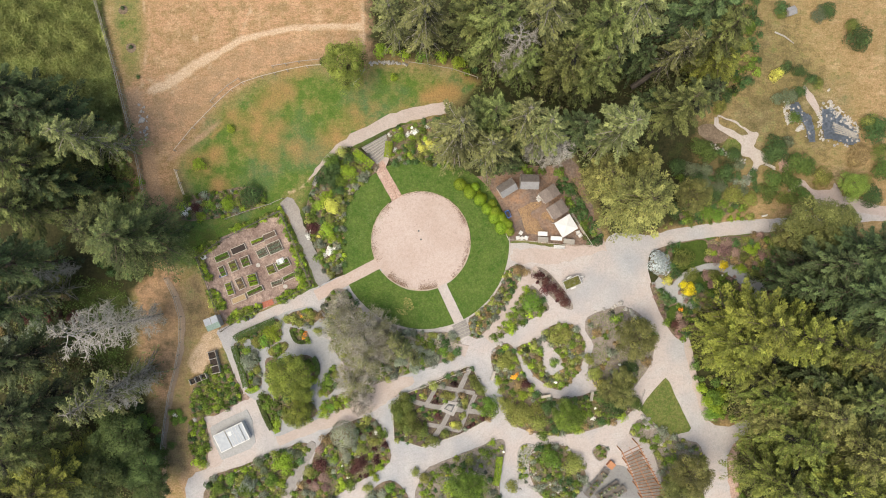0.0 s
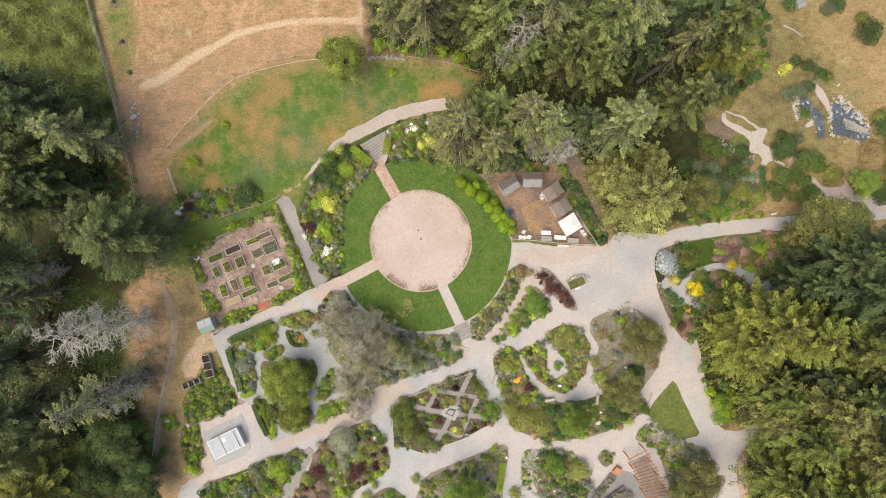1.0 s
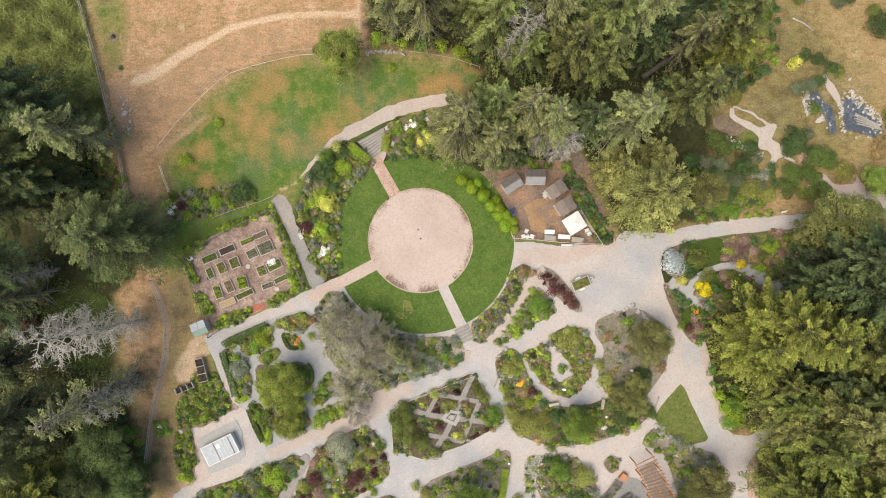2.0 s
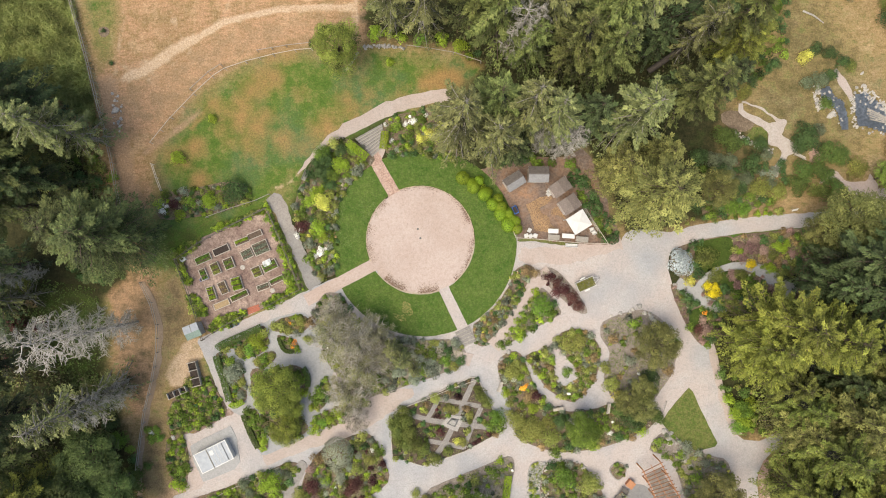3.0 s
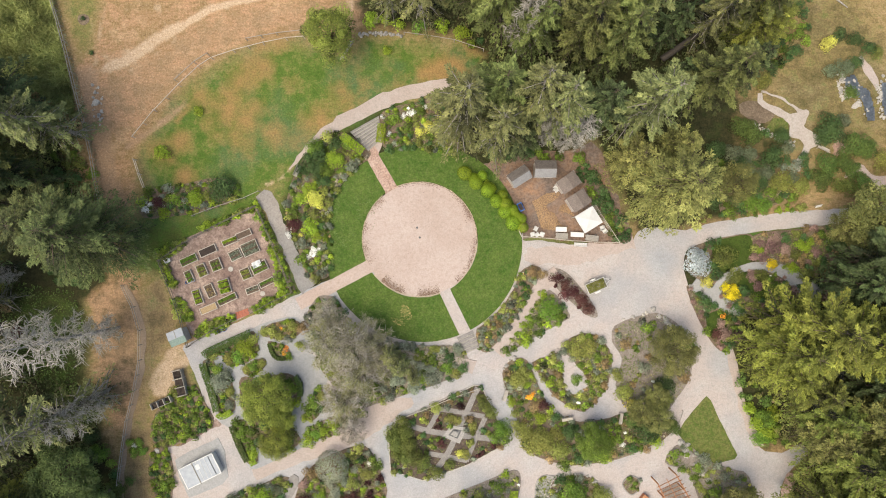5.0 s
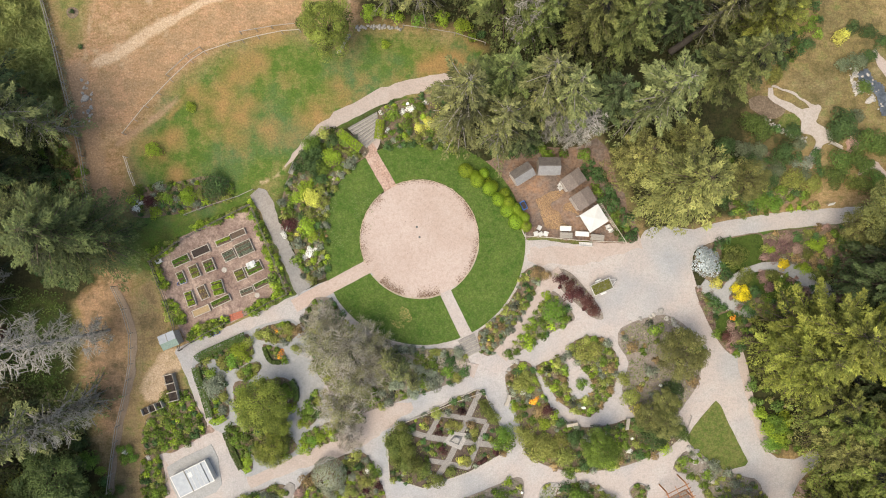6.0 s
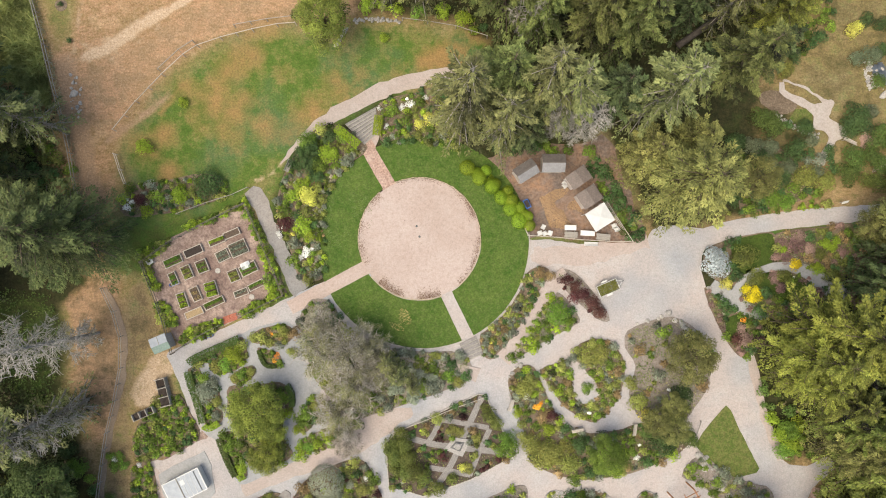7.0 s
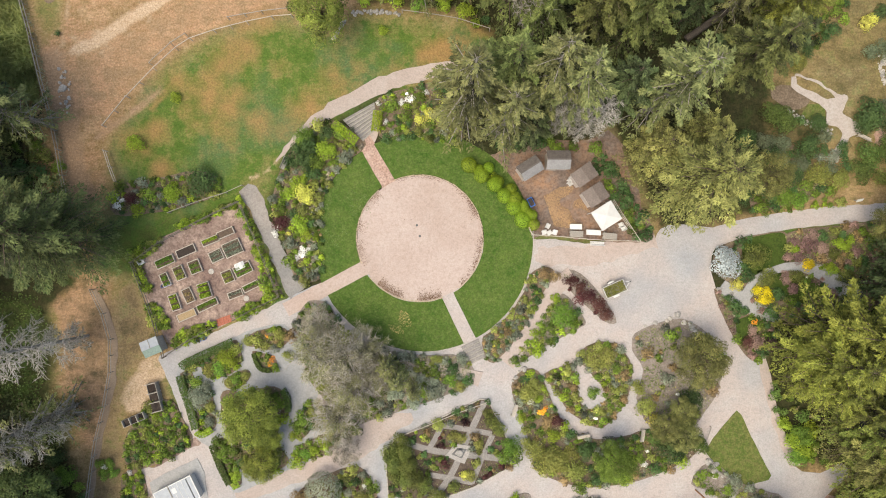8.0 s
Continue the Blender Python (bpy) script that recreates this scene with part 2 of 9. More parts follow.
mat_leaf("fl_white", (0.62, 0.62, 0.56), (0.85, 0.84, 0.80))
mat_leaf("fl_orange", (0.55, 0.19, 0.02), (0.75, 0.34, 0.04))


def mat_bedding():
    """Low mixed planting: each plant has its tone, mostly greens, with straw, silver and a few flowers."""
    n = Nodes("bedding")
    isl = n.add("ShaderNodeNewGeometry").outputs["Random Per Island"]
    at = n.where()
    warp = n.add("ShaderNodeTexNoise", Vector=at, Scale=1.3, Detail=2.0).outputs["Color"]
    moved = n.add("ShaderNodeVectorMath")
    n.put(moved.inputs[0], at)
    n.put(moved.inputs[1], warp)
    cell = n.add("ShaderNodeTexVoronoi", Vector=moved.outputs[0], Scale=1.15)
    pick = n.add("ShaderNodeSeparateColor", Color=cell.outputs["Color"]).outputs[0]
    fac = n.math("ADD", n.math("MULTIPLY", pick, 0.90), n.math("MULTIPLY", isl, 0.10))
    ramp = n.add("ShaderNodeValToRGB", Fac=fac)
    tones = ((0.0, (0.055, 0.092, 0.020)), (0.20, (0.11, 0.15, 0.034)), (0.40, (0.17, 0.20, 0.052)), (0.56, (0.22, 0.21, 0.085)),
             (0.70, (0.27, 0.235, 0.14)), (0.80, (0.22, 0.245, 0.17)), (0.88, (0.13, 0.085, 0.060)), (0.945, (0.42, 0.40, 0.33)), (0.985, (0.40, 0.31, 0.05)))
    el = ramp.color_ramp.elements
    while len(el) < len(tones):
        el.new(0.5)
    for e, (p, c) in zip(el, tones):
        e.position, e.color = p, (*c, 1)
    big = n.noise(at, 0.5, 3, 0.6)
    col = n.mix(n.ramp(big, 0.46, 0.66), ramp.outputs[0], (0.11, 0.145, 0.034))
    hue = n.add("ShaderNodeHueSaturation", Color=col)
    n.put(hue.inputs["Value"], n.math("ADD", 0.72, n.math("MULTIPLY", isl, 0.56)))
    return n.done(hue.outputs[0], 0.7)


mat_bedding()
mat_leaf("tall_grass", (0.105, 0.135, 0.034), (0.285, 0.285, 0.098))
mat_leaf("fence_grass", (0.14, 0.15, 0.085), (0.30, 0.30, 0.19))
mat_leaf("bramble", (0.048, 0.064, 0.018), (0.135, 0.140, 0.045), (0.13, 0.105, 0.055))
mat_leaf("leaf_litter", (0.085, 0.048, 0.030), (0.20, 0.125, 0.075))
mat_leaf("straw", (0.30, 0.19, 0.095), (0.48, 0.33, 0.175))
mat_leaf("sh_yellow", (0.34, 0.33, 0.04), (0.66, 0.62, 0.16))
mat_mottled("moss_lawn", (0.028, 0.052, 0.008), (0.042, 0.068, 0.010), (0.062, 0.080, 0.016), 0.6, 2.2)
mat_mottled("dark_soil", (0.058, 0.043, 0.034), (0.085, 0.063, 0.048), (0.12, 0.09, 0.068), 0.6, 2.0)
mat_gravel("blush_gravel", (0.312, 0.262, 0.234), (0.350, 0.286, 0.254), (0.385, 0.345, 0.320), (0.245, 0.202, 0.178))
mat_mottled("tan_stone", (0.36, 0.285, 0.20), (0.30, 0.24, 0.17), (0.44, 0.36, 0.27), 1.2, 5, 0.85)
mat_leaf("oak_dark", (0.080, 0.092, 0.026), (0.225, 0.220, 0.070))


# ---------------------------------------------------------------- building tools
def mesh_of(name, verts, faces, material, smooth=False):
    me = bpy.data.meshes.new(name)
    me.from_pydata([tuple(v) for v in verts], [], [tuple(f) for f in faces])
    me.materials.append(MATS[material])
    if smooth:
        me.polygons.foreach_set("use_smooth", [True] * len(me.polygons))
    me.update()
    return me


def bm_mesh(name, bm, material):
    bmesh.ops.recalc_face_normals(bm, faces=bm.faces)
    me = bpy.data.meshes.new(name)
    bm.to_mesh(me)
    bm.free()
    me.materials.append(MATS[material])
    return me


def part(name, data, material, parent, label=""):
    """Links a bmesh or mesh as one object under a thing or a part."""
    if isinstance(data, bmesh.types.BMesh):
        data = bm_mesh(name, data, material)
    ob = new(name, data)
    ob.parent = parent
    if label:
        ob["label"] = label
    return ob


def thing(name, label, category, m=None, group="", kind=""):
    ob = new(name)
    ob.empty_display_size = 0.2
    if m is not None:
        ob.matrix_basis = m
    return tagged(ob, label, category, group, kind)


def box_in(bm, cx, cy, cz, sx, sy, sz, rz=0.0, bevel=0.0, tilt=0.0):
    """A block with its middle at cx, cy, cz."""
    m = Matrix.Translation((cx, cy, cz)) @ pose(0, 0, 0, tilt, 0, rz) @ Matrix.Diagonal((sx, sy, sz, 1))
    made = bmesh.ops.create_cube(bm, size=1.0, matrix=m)
    if bevel:
        edges = list({e for v in made["verts"] for e in v.link_edges})
        bmesh.ops.bevel(bm, geom=edges, offset=bevel, segments=1, affect="EDGES")


def block(*args, **kw):
    bm = bmesh.new()
    box_in(bm, *args, **kw)
    return bm


def smooth_line(points, closed=False, per=4):
    """A gentle curve through the points."""
    p = [Vector((*q[:2], 0)) for q in points]
    n, out = len(p), []
    for i in range(n if closed else n - 1):
        a, b, c, d = (p[(i - 1) % n], p[i], p[(i + 1) % n], p[(i + 2) % n]) if closed else (p[max(i - 1, 0)], p[i], p[i + 1], p[min(i + 2, n - 1)])
        for k in range(per):
            t = k / per
            out.append(0.5 * ((2 * b) + (c - a) * t + (2 * a - 5 * b + 4 * c - d) * t * t + (3 * b - a - 3 * c + d) * t ** 3))
    if not closed:
        out.append(p[-1])
    return out


def ragged(points, amount, step=0.6):
    """Adds small natural waviness to a closed outline."""
    out = []
    for i, a in enumerate(points):
        b = points[(i + 1) % len(points)]
        k = max(1, int((b - a).length / step))
        for j in range(k):
            q = a.lerp(b, j / k)
            out.append(q + Vector((noise.noise(q * 0.9), noise.noise(q * 0.9 + Vector((31, 7, 3))), 0)) * amount)
    return out


def slab(name, outline, z0, z1, material, curve=True, rough_edge=0.12, per=4):
    """A flat piece of ground with real edges."""
    pts = smooth_line(outline, True, per) if curve else [Vector((*q[:2], 0)) for q in outline]
    if rough_edge:
        pts = ragged(pts, rough_edge)
    n = len(pts)
    verts = [(p.x, p.y, z1) for p in pts] + [(p.x, p.y, z0) for p in pts]
    area = sum(pts[i].x * pts[(i + 1) % n].y - pts[(i + 1) % n].x * pts[i].y for i in range(n))
    top = list(range(n)) if area > 0 else list(range(n))[::-1]
    faces = [top] + [((i, i + n, (i + 1) % n + n, (i + 1) % n) if area > 0 else (i, (i + 1) % n, (i + 1) % n + n, i + n)) for i in range(n)]
    return new(name, mesh_of(name, verts, faces, material))


def ribbon(name, rows, z0, z1, material, rough_edge=0.1, per=5):
    """A path along a line; rows of x, y, width."""
    line = smooth_line(rows, False, per)
    wide = np.interp(np.linspace(0, len(rows) - 1, len(line)), range(len(rows)), [r[2] for r in rows])
    left, right = [], []
    for i, p in enumerate(line):
        d = (line[min(i + 1, len(line) - 1)] - line[max(i - 1, 0)]).normalized()
        s = Vector((-d.y, d.x, 0)) * wide[i] * 0.5
        left.append(p + s)
        right.append(p - s)
    return slab(name, [(q.x, q.y) for q in left + right[::-1]], z0, z1, material, False, rough_edge)


def inside(x, y, poly):
    hit = False
    for i in range(len(poly)):
        (x1, y1), (x2, y2) = poly[i][:2], poly[i - 1][:2]
        if (y1 > y) != (y2 > y) and x < (x2 - x1) * (y - y1) / (y2 - y1) + x1:
            hit = not hit
    return hit


def tube(path, radii, sides=6):
    """Verts and faces of a tapered limb along a line."""
    verts, faces = [], []
    for i, p in enumerate(path):
        p = Vector(p)
        d = (Vector(path[min(i + 1, len(path) - 1)]) - Vector(path[max(i - 1, 0)])).normalized()
        u = d.orthogonal().normalized()
        v = d.cross(u)
        for k in range(sides):
            a = 2 * math.pi * k / sides
            verts.append(p + (u * math.cos(a) + v * math.sin(a)) * radii[i])
    for i in range(len(path) - 1):
        for k in range(sides):
            a, b = i * sides + k, i * sides + (k + 1) % sides
            faces.append((a, b, b + sides, a + sides))
    faces.append(tuple(range(len(verts) - sides, len(verts))))
    return verts, faces


class Limbs:
    def __init__(self):
        self.v, self.f = [], []

    def add(self, path, radii, sides=5):
        v, f = tube(path, radii, sides)
        n = len(self.v)
        self.v += v
        self.f += [tuple(i + n for i in q) for q in f]


def leaf_mesh(name, at, out, size, rng, material, slim=0.5, lay=0.5, tone_and_shade=None):
    """Many small folded leaves: at (n,3) places, out (n,3) ways they face, size (n,)."""
    n = len(at)
    out = out / (np.linalg.norm(out, axis=1, keepdims=True) + 1e-9)
    rnd = rng.normal(size=(n, 3))
    nor = out * (1 - lay) + rnd / (np.linalg.norm(rnd, axis=1, keepdims=True) + 1e-9) * lay
    nor /= np.linalg.norm(nor, axis=1, keepdims=True) + 1e-9
    ref = rng.normal(size=(n, 3))
    u = np.cross(nor, ref)
    u /= np.linalg.norm(u, axis=1, keepdims=True) + 1e-9
    w = np.cross(nor, u)
    s = size[:, None]
    a, c = at - u * s * 0.5, at + u * s * 0.5 - nor * s * 0.12
    b, d = at + w * s * slim * 0.5 + nor * s * 0.14, at - w * s * slim * 0.5 + nor * s * 0.14
    verts = np.stack([a, b, c, d], 1).reshape(-1, 3)
    me = bpy.data.meshes.new(name)
    me.vertices.add(4 * n)
    me.vertices.foreach_set("co", verts.ravel())
    base = np.arange(n) * 4
    tri = np.stack([base, base + 1, base + 2, base, base + 2, base + 3], 1).ravel()
    me.loops.add(6 * n)
    me.loops.foreach_set("vertex_index", tri.astype(np.int32))
    me.polygons.add(2 * n)
    me.polygons.foreach_set("loop_start", (np.arange(2 * n) * 3).astype(np.int32))
    me.materials.append(MATS[material])
    me.update(calc_edges=True)
    me.validate()
    if tone_and_shade is not None:
        me.attributes.new("tone_and_shade", "FLOAT", "POINT").data.foreach_set("value", np.repeat(np.asarray(tone_and_shade, np.float32), 4))
    return me


def frond_mesh(name, at, way, up, size, material, slim=0.4, tone_and_shade=None):
    """Sprays of needles: slim pointed blades along way, each one triangle."""
    n = len(at)
    way = way / (np.linalg.norm(way, axis=1, keepdims=True) + 1e-9)
    side = np.cross(way, up)
    side /= np.linalg.norm(side, axis=1, keepdims=True) + 1e-9
    nor = np.cross(side, way)
    s = size[:, None]
    a, b, c = at + side * s * slim * 0.5, at + way * s - nor * s * 0.12, at - side * s * slim * 0.5
    me = bpy.data.meshes.new(name)
    me.vertices.add(3 * n)
    me.vertices.foreach_set("co", np.stack([a, b, c], 1).ravel())
    me.loops.add(3 * n)
    me.loops.foreach_set("vertex_index", np.arange(3 * n, dtype=np.int32))
    me.polygons.add(n)
    me.polygons.foreach_set("loop_start", (np.arange(n) * 3).astype(np.int32))
    me.materials.append(MATS[material])
    me.update(calc_edges=True)
    me.validate()
    if tone_and_shade is not None:
        me.attributes.new("tone_and_shade", "FLOAT", "POINT").data.foreach_set("value", np.repeat(np.asarray(tone_and_shade, np.float32), 3))
    return me


# ---------------------------------------------------------------- plants
def conifer_meshes(seed, height, reach, material, bare=0.12, gaps=0.12, droop=0.25, sprays=190, spray=0.36, wood="bark", tip_up=0.25, bough=1.0, step=1.0, fan=0.215):
    """Trunk and crown of a conifer: whorls of drooping boughs, each a feather of sprays."""
    rng = np.random.default_rng(seed)
    limbs = Limbs()
    lean = rng.normal(0, 0.25, 2)
    def axis(z):
        return np.array([lean[0] * (z / height) ** 2, lean[1] * (z / height) ** 2, z])
    zs = np.linspace(0, height * 0.97, 8)
    limbs.add([axis(z) for z in zs], [max(0.03, 0.018 * height * (1 - z / height) ** 0.8) for z in zs], 7)
    at, way, up, size, tone_and_shade = [], [], [], [], []
    z = height * bare
    turn = rng.uniform(0, 6.28)
    while z < height * 0.985:
        f = (z / height - bare) / (1 - bare)
        prof = min(1.0, (1 - f) ** 0.75 * (0.75 + 1.1 * f) if f > 0.12 else 0.72 + 2.0 * f)
        count = 5 + int(rng.integers(0, 3))
        for k in range(count):
            turn += 2 * math.pi / count + rng.normal(0, 0.22)
            if rng.random() < gaps:
                continue
            length = reach * prof * rng.uniform(0.55, 1.22) + 0.35
            tone = rng.normal(0, 0.3)
            out = np.array([math.cos(turn), math.sin(turn), 0])
            rise = 0.35 * f + 0.05 + rng.normal(0, 0.07)
            b0 = axis(z)
            ts = np.linspace(0, 1, 6)
            pts = [b0 + out * length * t + np.array([0, 0, length * (rise * t - (droop + 0.12 * rng.random()) * t * t + tip_up * 0.25 * t ** 4)]) for t in ts]
            limbs.add(pts[0:5:2], [bough * (0.012 * length * (1 - 0.85 * t) + 0.012) for t in ts[0:5:2]], 3)
            m = max(18, int((1.2 if f > 0.34 else 0.45) * sprays * (length / reach) ** 1.35))
            side = np.array([-out[1], out[0], 0])
            for t in rng.uniform(0.06, 1.0, m) ** 0.8:
                i = min(4, int(t * 5))
                q = pts[i] + (pts[i + 1] - pts[i]) * (t * 5 - i)
                d = (pts[i + 1] - pts[i]) / (np.linalg.norm(pts[i + 1] - pts[i]) + 1e-9)
                s = rng.choice((-1.0, 1.0))
                wide = fan * length * (1.05 - t) ** 0.7 * rng.random()
                q = q + (side * s + d * 0.7) * wide - np.array([0, 0, 0.18 * wide])
                at.append(q + np.array([0, 0, rng.normal(0.02, 0.09)]))
                way.append(d * 0.9 + side * s * rng.uniform(0.0, 1.0) + rng.normal(0, 0.28, 3))
                up.append((rng.normal(0, 0.4), rng.normal(0, 0.4), 1.0))
                size.append(spray * rng.uniform(0.6, 1.4))
                # random bough tone plus painted shade: dark by the trunk, pale at the tip
                tone_and_shade.append(tone + 0.72 * (t - 0.58) + rng.normal(0, 0.06))
        z += step * height * (0.050 + 0.030 * rng.random()) * (1.0 - 0.45 * f)
    trunk = mesh_of("trunk", limbs.v, limbs.f, wood, True)
    crown = frond_mesh("crown", np.array(at), np.array(way), np.array(up), np.array(size), material, 0.5, tone_and_shade)
    return trunk, crown


def broadleaf_meshes(seed, height, reach, material, clumps=26, leaves=110, leaf=0.3, wood="bark", low=0.28, flat=0.75, hollow=0.55):
    """Trunk with limbs and a crown of leaf clumps with gaps between."""
    rng = np.random.default_rng(seed)
    limbs = Limbs()
    fork = height * 0.3
    limbs.add([(0, 0, 0), (0.05, 0.02, fork * 0.5), (0.0, 0.08, fork)], [0.022 * height + 0.05, 0.018 * height + 0.04, 0.016 * height + 0.03], 7)
    at, out, size, tone_and_shade = [], [], [], []
    mid = np.array([0, 0, height * (low + 1) * 0.5])
    half = height * (1 - low) * 0.5
    for k in range(clumps):
        a = k * 2.39996 + rng.normal(0, 0.25)
        zf = 1 - 1.35 * (k + 0.5) / clumps
        rr = math.sqrt(max(0, 1 - zf * zf))
        c = mid + np.array([math.cos(a) * rr * reach * 0.72, math.sin(a) * rr * reach * 0.72, zf * half * 0.72]) * rng.uniform(0.68, 1.2)
        r = reach * rng.uniform(0.15, 0.30)
        p0 = Vector((0, 0, fork))
        limbs.add([p0, p0.lerp(Vector(c), 0.5) + Vector((0, 0, 0.12 * height * 0.3)), Vector(c)], [0.008 * height + 0.02, 0.006 * height + 0.012, 0.012], 3)
        v = rng.normal(size=(leaves, 3))
        v /= np.linalg.norm(v, axis=1, keepdims=True)
        v[:, 2] = np.where(v[:, 2] < -0.2, -v[:, 2], v[:, 2])
        knob = rng.normal(size=(6, 3))
        knob /= np.linalg.norm(knob, axis=1, keepdims=True)
        swell = 0.78 + 0.34 * np.clip(np.max(v @ knob.T, axis=1), 0, 1) ** 4
        rad = r * swell[:, None] * (hollow + (1.05 - hollow) * rng.random((leaves, 1)) ** 0.45)
        q = c + v * rad * np.array([1, 1, flat])
        at.append(q)
        out.append(v * 0.8 + (q - mid) / reach * 0.25 + np.array([0, 0, 0.5]))
        size.append(leaf * rng.uniform(0.65, 1.35, leaves))
        tone_and_shade.append(np.full(leaves, rng.normal(0.02, 0.26)) + rng.normal(0, 0.06, leaves))
    trunk = mesh_of("trunk", limbs.v, limbs.f, wood, True)
    crown = leaf_mesh("crown", np.concatenate(at), np.concatenate(out), np.concatenate(size), rng, material, 0.6, 0.3, np.concatenate(tone_and_shade))
    return trunk, crown


def wispy_meshes(seed, height, reach, material, tufts=46, blades=150):
    """A thin crown of long fine shoots on spreading limbs."""
    rng = np.random.default_rng(seed)
    limbs = Limbs()
    limbs.add([(0, 0, 0), (0.05, 0.0, height * 0.15), (0, 0.1, height * 0.3)], [0.2, 0.16, 0.13], 7)
    at, way, up, size, tone_and_shade = [], [], [], [], []
    for k in range(tufts):
        a, f = k * 2.39996 + rng.normal(0, 0.3), math.sqrt((k + 0.5) / tufts)
        c = np.array([math.cos(a) * reach * f * 0.85, math.sin(a) * reach * f * 0.85, height * (0.92 - 0.55 * f * f) * rng.uniform(0.8, 1.05)])
        p0 = Vector((0, 0.05, height * rng.uniform(0.12, 0.3)))
        limbs.add([p0, p0.lerp(Vector(c), 0.5) + Vector((0, 0, height * 0.1)), Vector(c)], [0.09, 0.06, 0.025], 3)
        tone = rng.normal(0, 0.3)
        for _ in range(blades):
            v = rng.normal(size=3)
            v /= np.linalg.norm(v)
            q = c + v * np.array([0.75, 0.75, 0.6]) * reach * 0.19 * rng.random() ** 0.6
            at.append(q)
            way.append(v + 0.5 * (c - np.array([0, 0, height * 0.4])) / reach + np.array([0, 0, -0.1]))
            up.append(rng.normal(0, 0.6, 3) + np.array([0, 0, 1]))
            size.append(rng.uniform(0.13, 0.40))
            tone_and_shade.append(tone + rng.normal(0, 0.08))
    trunk = mesh_of("trunk", limbs.v, limbs.f, "pale_twig", True)
    return trunk, frond_mesh("crown", np.array(at), np.array(way), np.array(up), np.array(size), material, 0.16, tone_and_shade)


def bare_meshes(seed, height, reach, material="dead_wood", boughs=46, moss=0, twigs=7, low=0.15):
    """A dead tree: trunk, boughs and twigs, with a little lichen."""
    rng = np.random.default_rng(seed)
    limbs, fine = Limbs(), Limbs()
    limbs.add([(0, 0, 0), (0.1, 0.05, height * 0.4), (0.0, 0.2, height * 0.75), (0.1, 0.1, height)], [0.009 * height, 0.007 * height, 0.004 * height, 0.02], 7)
    at, way, up, size = [], [], [], []
    for k in range(boughs):
        f = low + (1 - low) * (k + rng.random()) / boughs
        a = k * 2.39996 + rng.normal(0, 0.3)
        length = reach * (0.55 + 0.45 * math.sin(math.pi * min(1, 0.15 + 0.95 * (1 - f)))) * rng.uniform(0.6, 1.1)
        out = np.array([math.cos(a), math.sin(a), 0])
        b0 = np.array([0.05, 0.1, height * f * 0.98])
        pts = [b0 + out * length * t + np.array([rng.normal(0, 0.10), rng.normal(0, 0.10), length * (0.22 * t - 0.25 * t * t) + rng.normal(0, 0.08)]) for t in (0, 0.3, 0.6, 0.85, 1.0)]
        limbs.add(pts, [0.065, 0.05, 0.035, 0.022, 0.012], 3)
        for j in range(twigs):
            t = rng.uniform(0.2, 1.0)
            i = min(3, int(t * 4))
            q = pts[i] + (pts[i + 1] - pts[i]) * (t * 4 - i)
            w = out * rng.uniform(0.3, 1) + np.array([-out[1], out[0], 0]) * rng.choice((-1, 1)) * rng.uniform(0.4, 1.1) + np.array([0, 0, rng.normal(-0.05, 0.35)])
            l = length * rng.uniform(0.14, 0.36)
            e = q + w * l
            fine.add([q, (q + e) / 2 + rng.normal(0, 0.06, 3), e], [0.032, 0.024, 0.012], 3)
            for _ in range(moss):
                g = rng.uniform(0.2, 1)
                at.append(q + (e - q) * g)
                way.append(w + rng.normal(0, 0.6, 3))
                up.append((rng.normal(0, 0.4), rng.normal(0, 0.4), 1))
                size.append(rng.uniform(0.10, 0.26))
    trunk = mesh_of("trunk", limbs.v, limbs.f, material, True)
    twig = mesh_of("branchwork", fine.v, fine.f, material)
    tufts = frond_mesh("lichen", np.array(at), np.array(way), np.array(up), np.array(size), "willow_tan" if material == "pale_twig" else "lichen_grey", 0.5) if moss else None
    return trunk, twig, tufts


def shrub_leaves(rng, r, h, leaves, lumps=7):
    """Places, ways and tones of the leaves of a bush: a dome of rounded lumps of unlike size, with clefts between them."""
    k = np.arange(lumps)
    turn, rise = k * 2.39996 + rng.normal(0, 0.35, lumps), np.sqrt((k + 0.4) / lumps)
    c = np.stack([np.cos(turn) * rise, np.sin(turn) * rise, np.sqrt(np.clip(1.05 - rise ** 2, 0.02, 1))], 1) * rng.uniform(0.46, 0.70, (lumps, 1))
    lump_r = rng.uniform(0.36, 0.52, lumps) * (7 / lumps) ** 0.3
    lump_tone = rng.normal(0, 0.16, lumps)
    pick = rng.integers(0, lumps, leaves)
    v = rng.normal(size=(leaves, 3))
    v /= np.linalg.norm(v, axis=1, keepdims=True)
    v[:, 2] = np.where(v[:, 2] < -0.35, -v[:, 2], v[:, 2])
    q = c[pick] + v * (lump_r[pick] * rng.uniform(0.78, 1.06, leaves))[:, None]
    q[:, 2] = np.abs(q[:, 2])
    q = q * np.array([r, r, h])
    q[:, 2] += 0.03
    return q, v + q / max(r, h) * 0.3 + np.array([0, 0, 0.15]), lump_tone[pick] + rng.normal(0, 0.05, leaves)


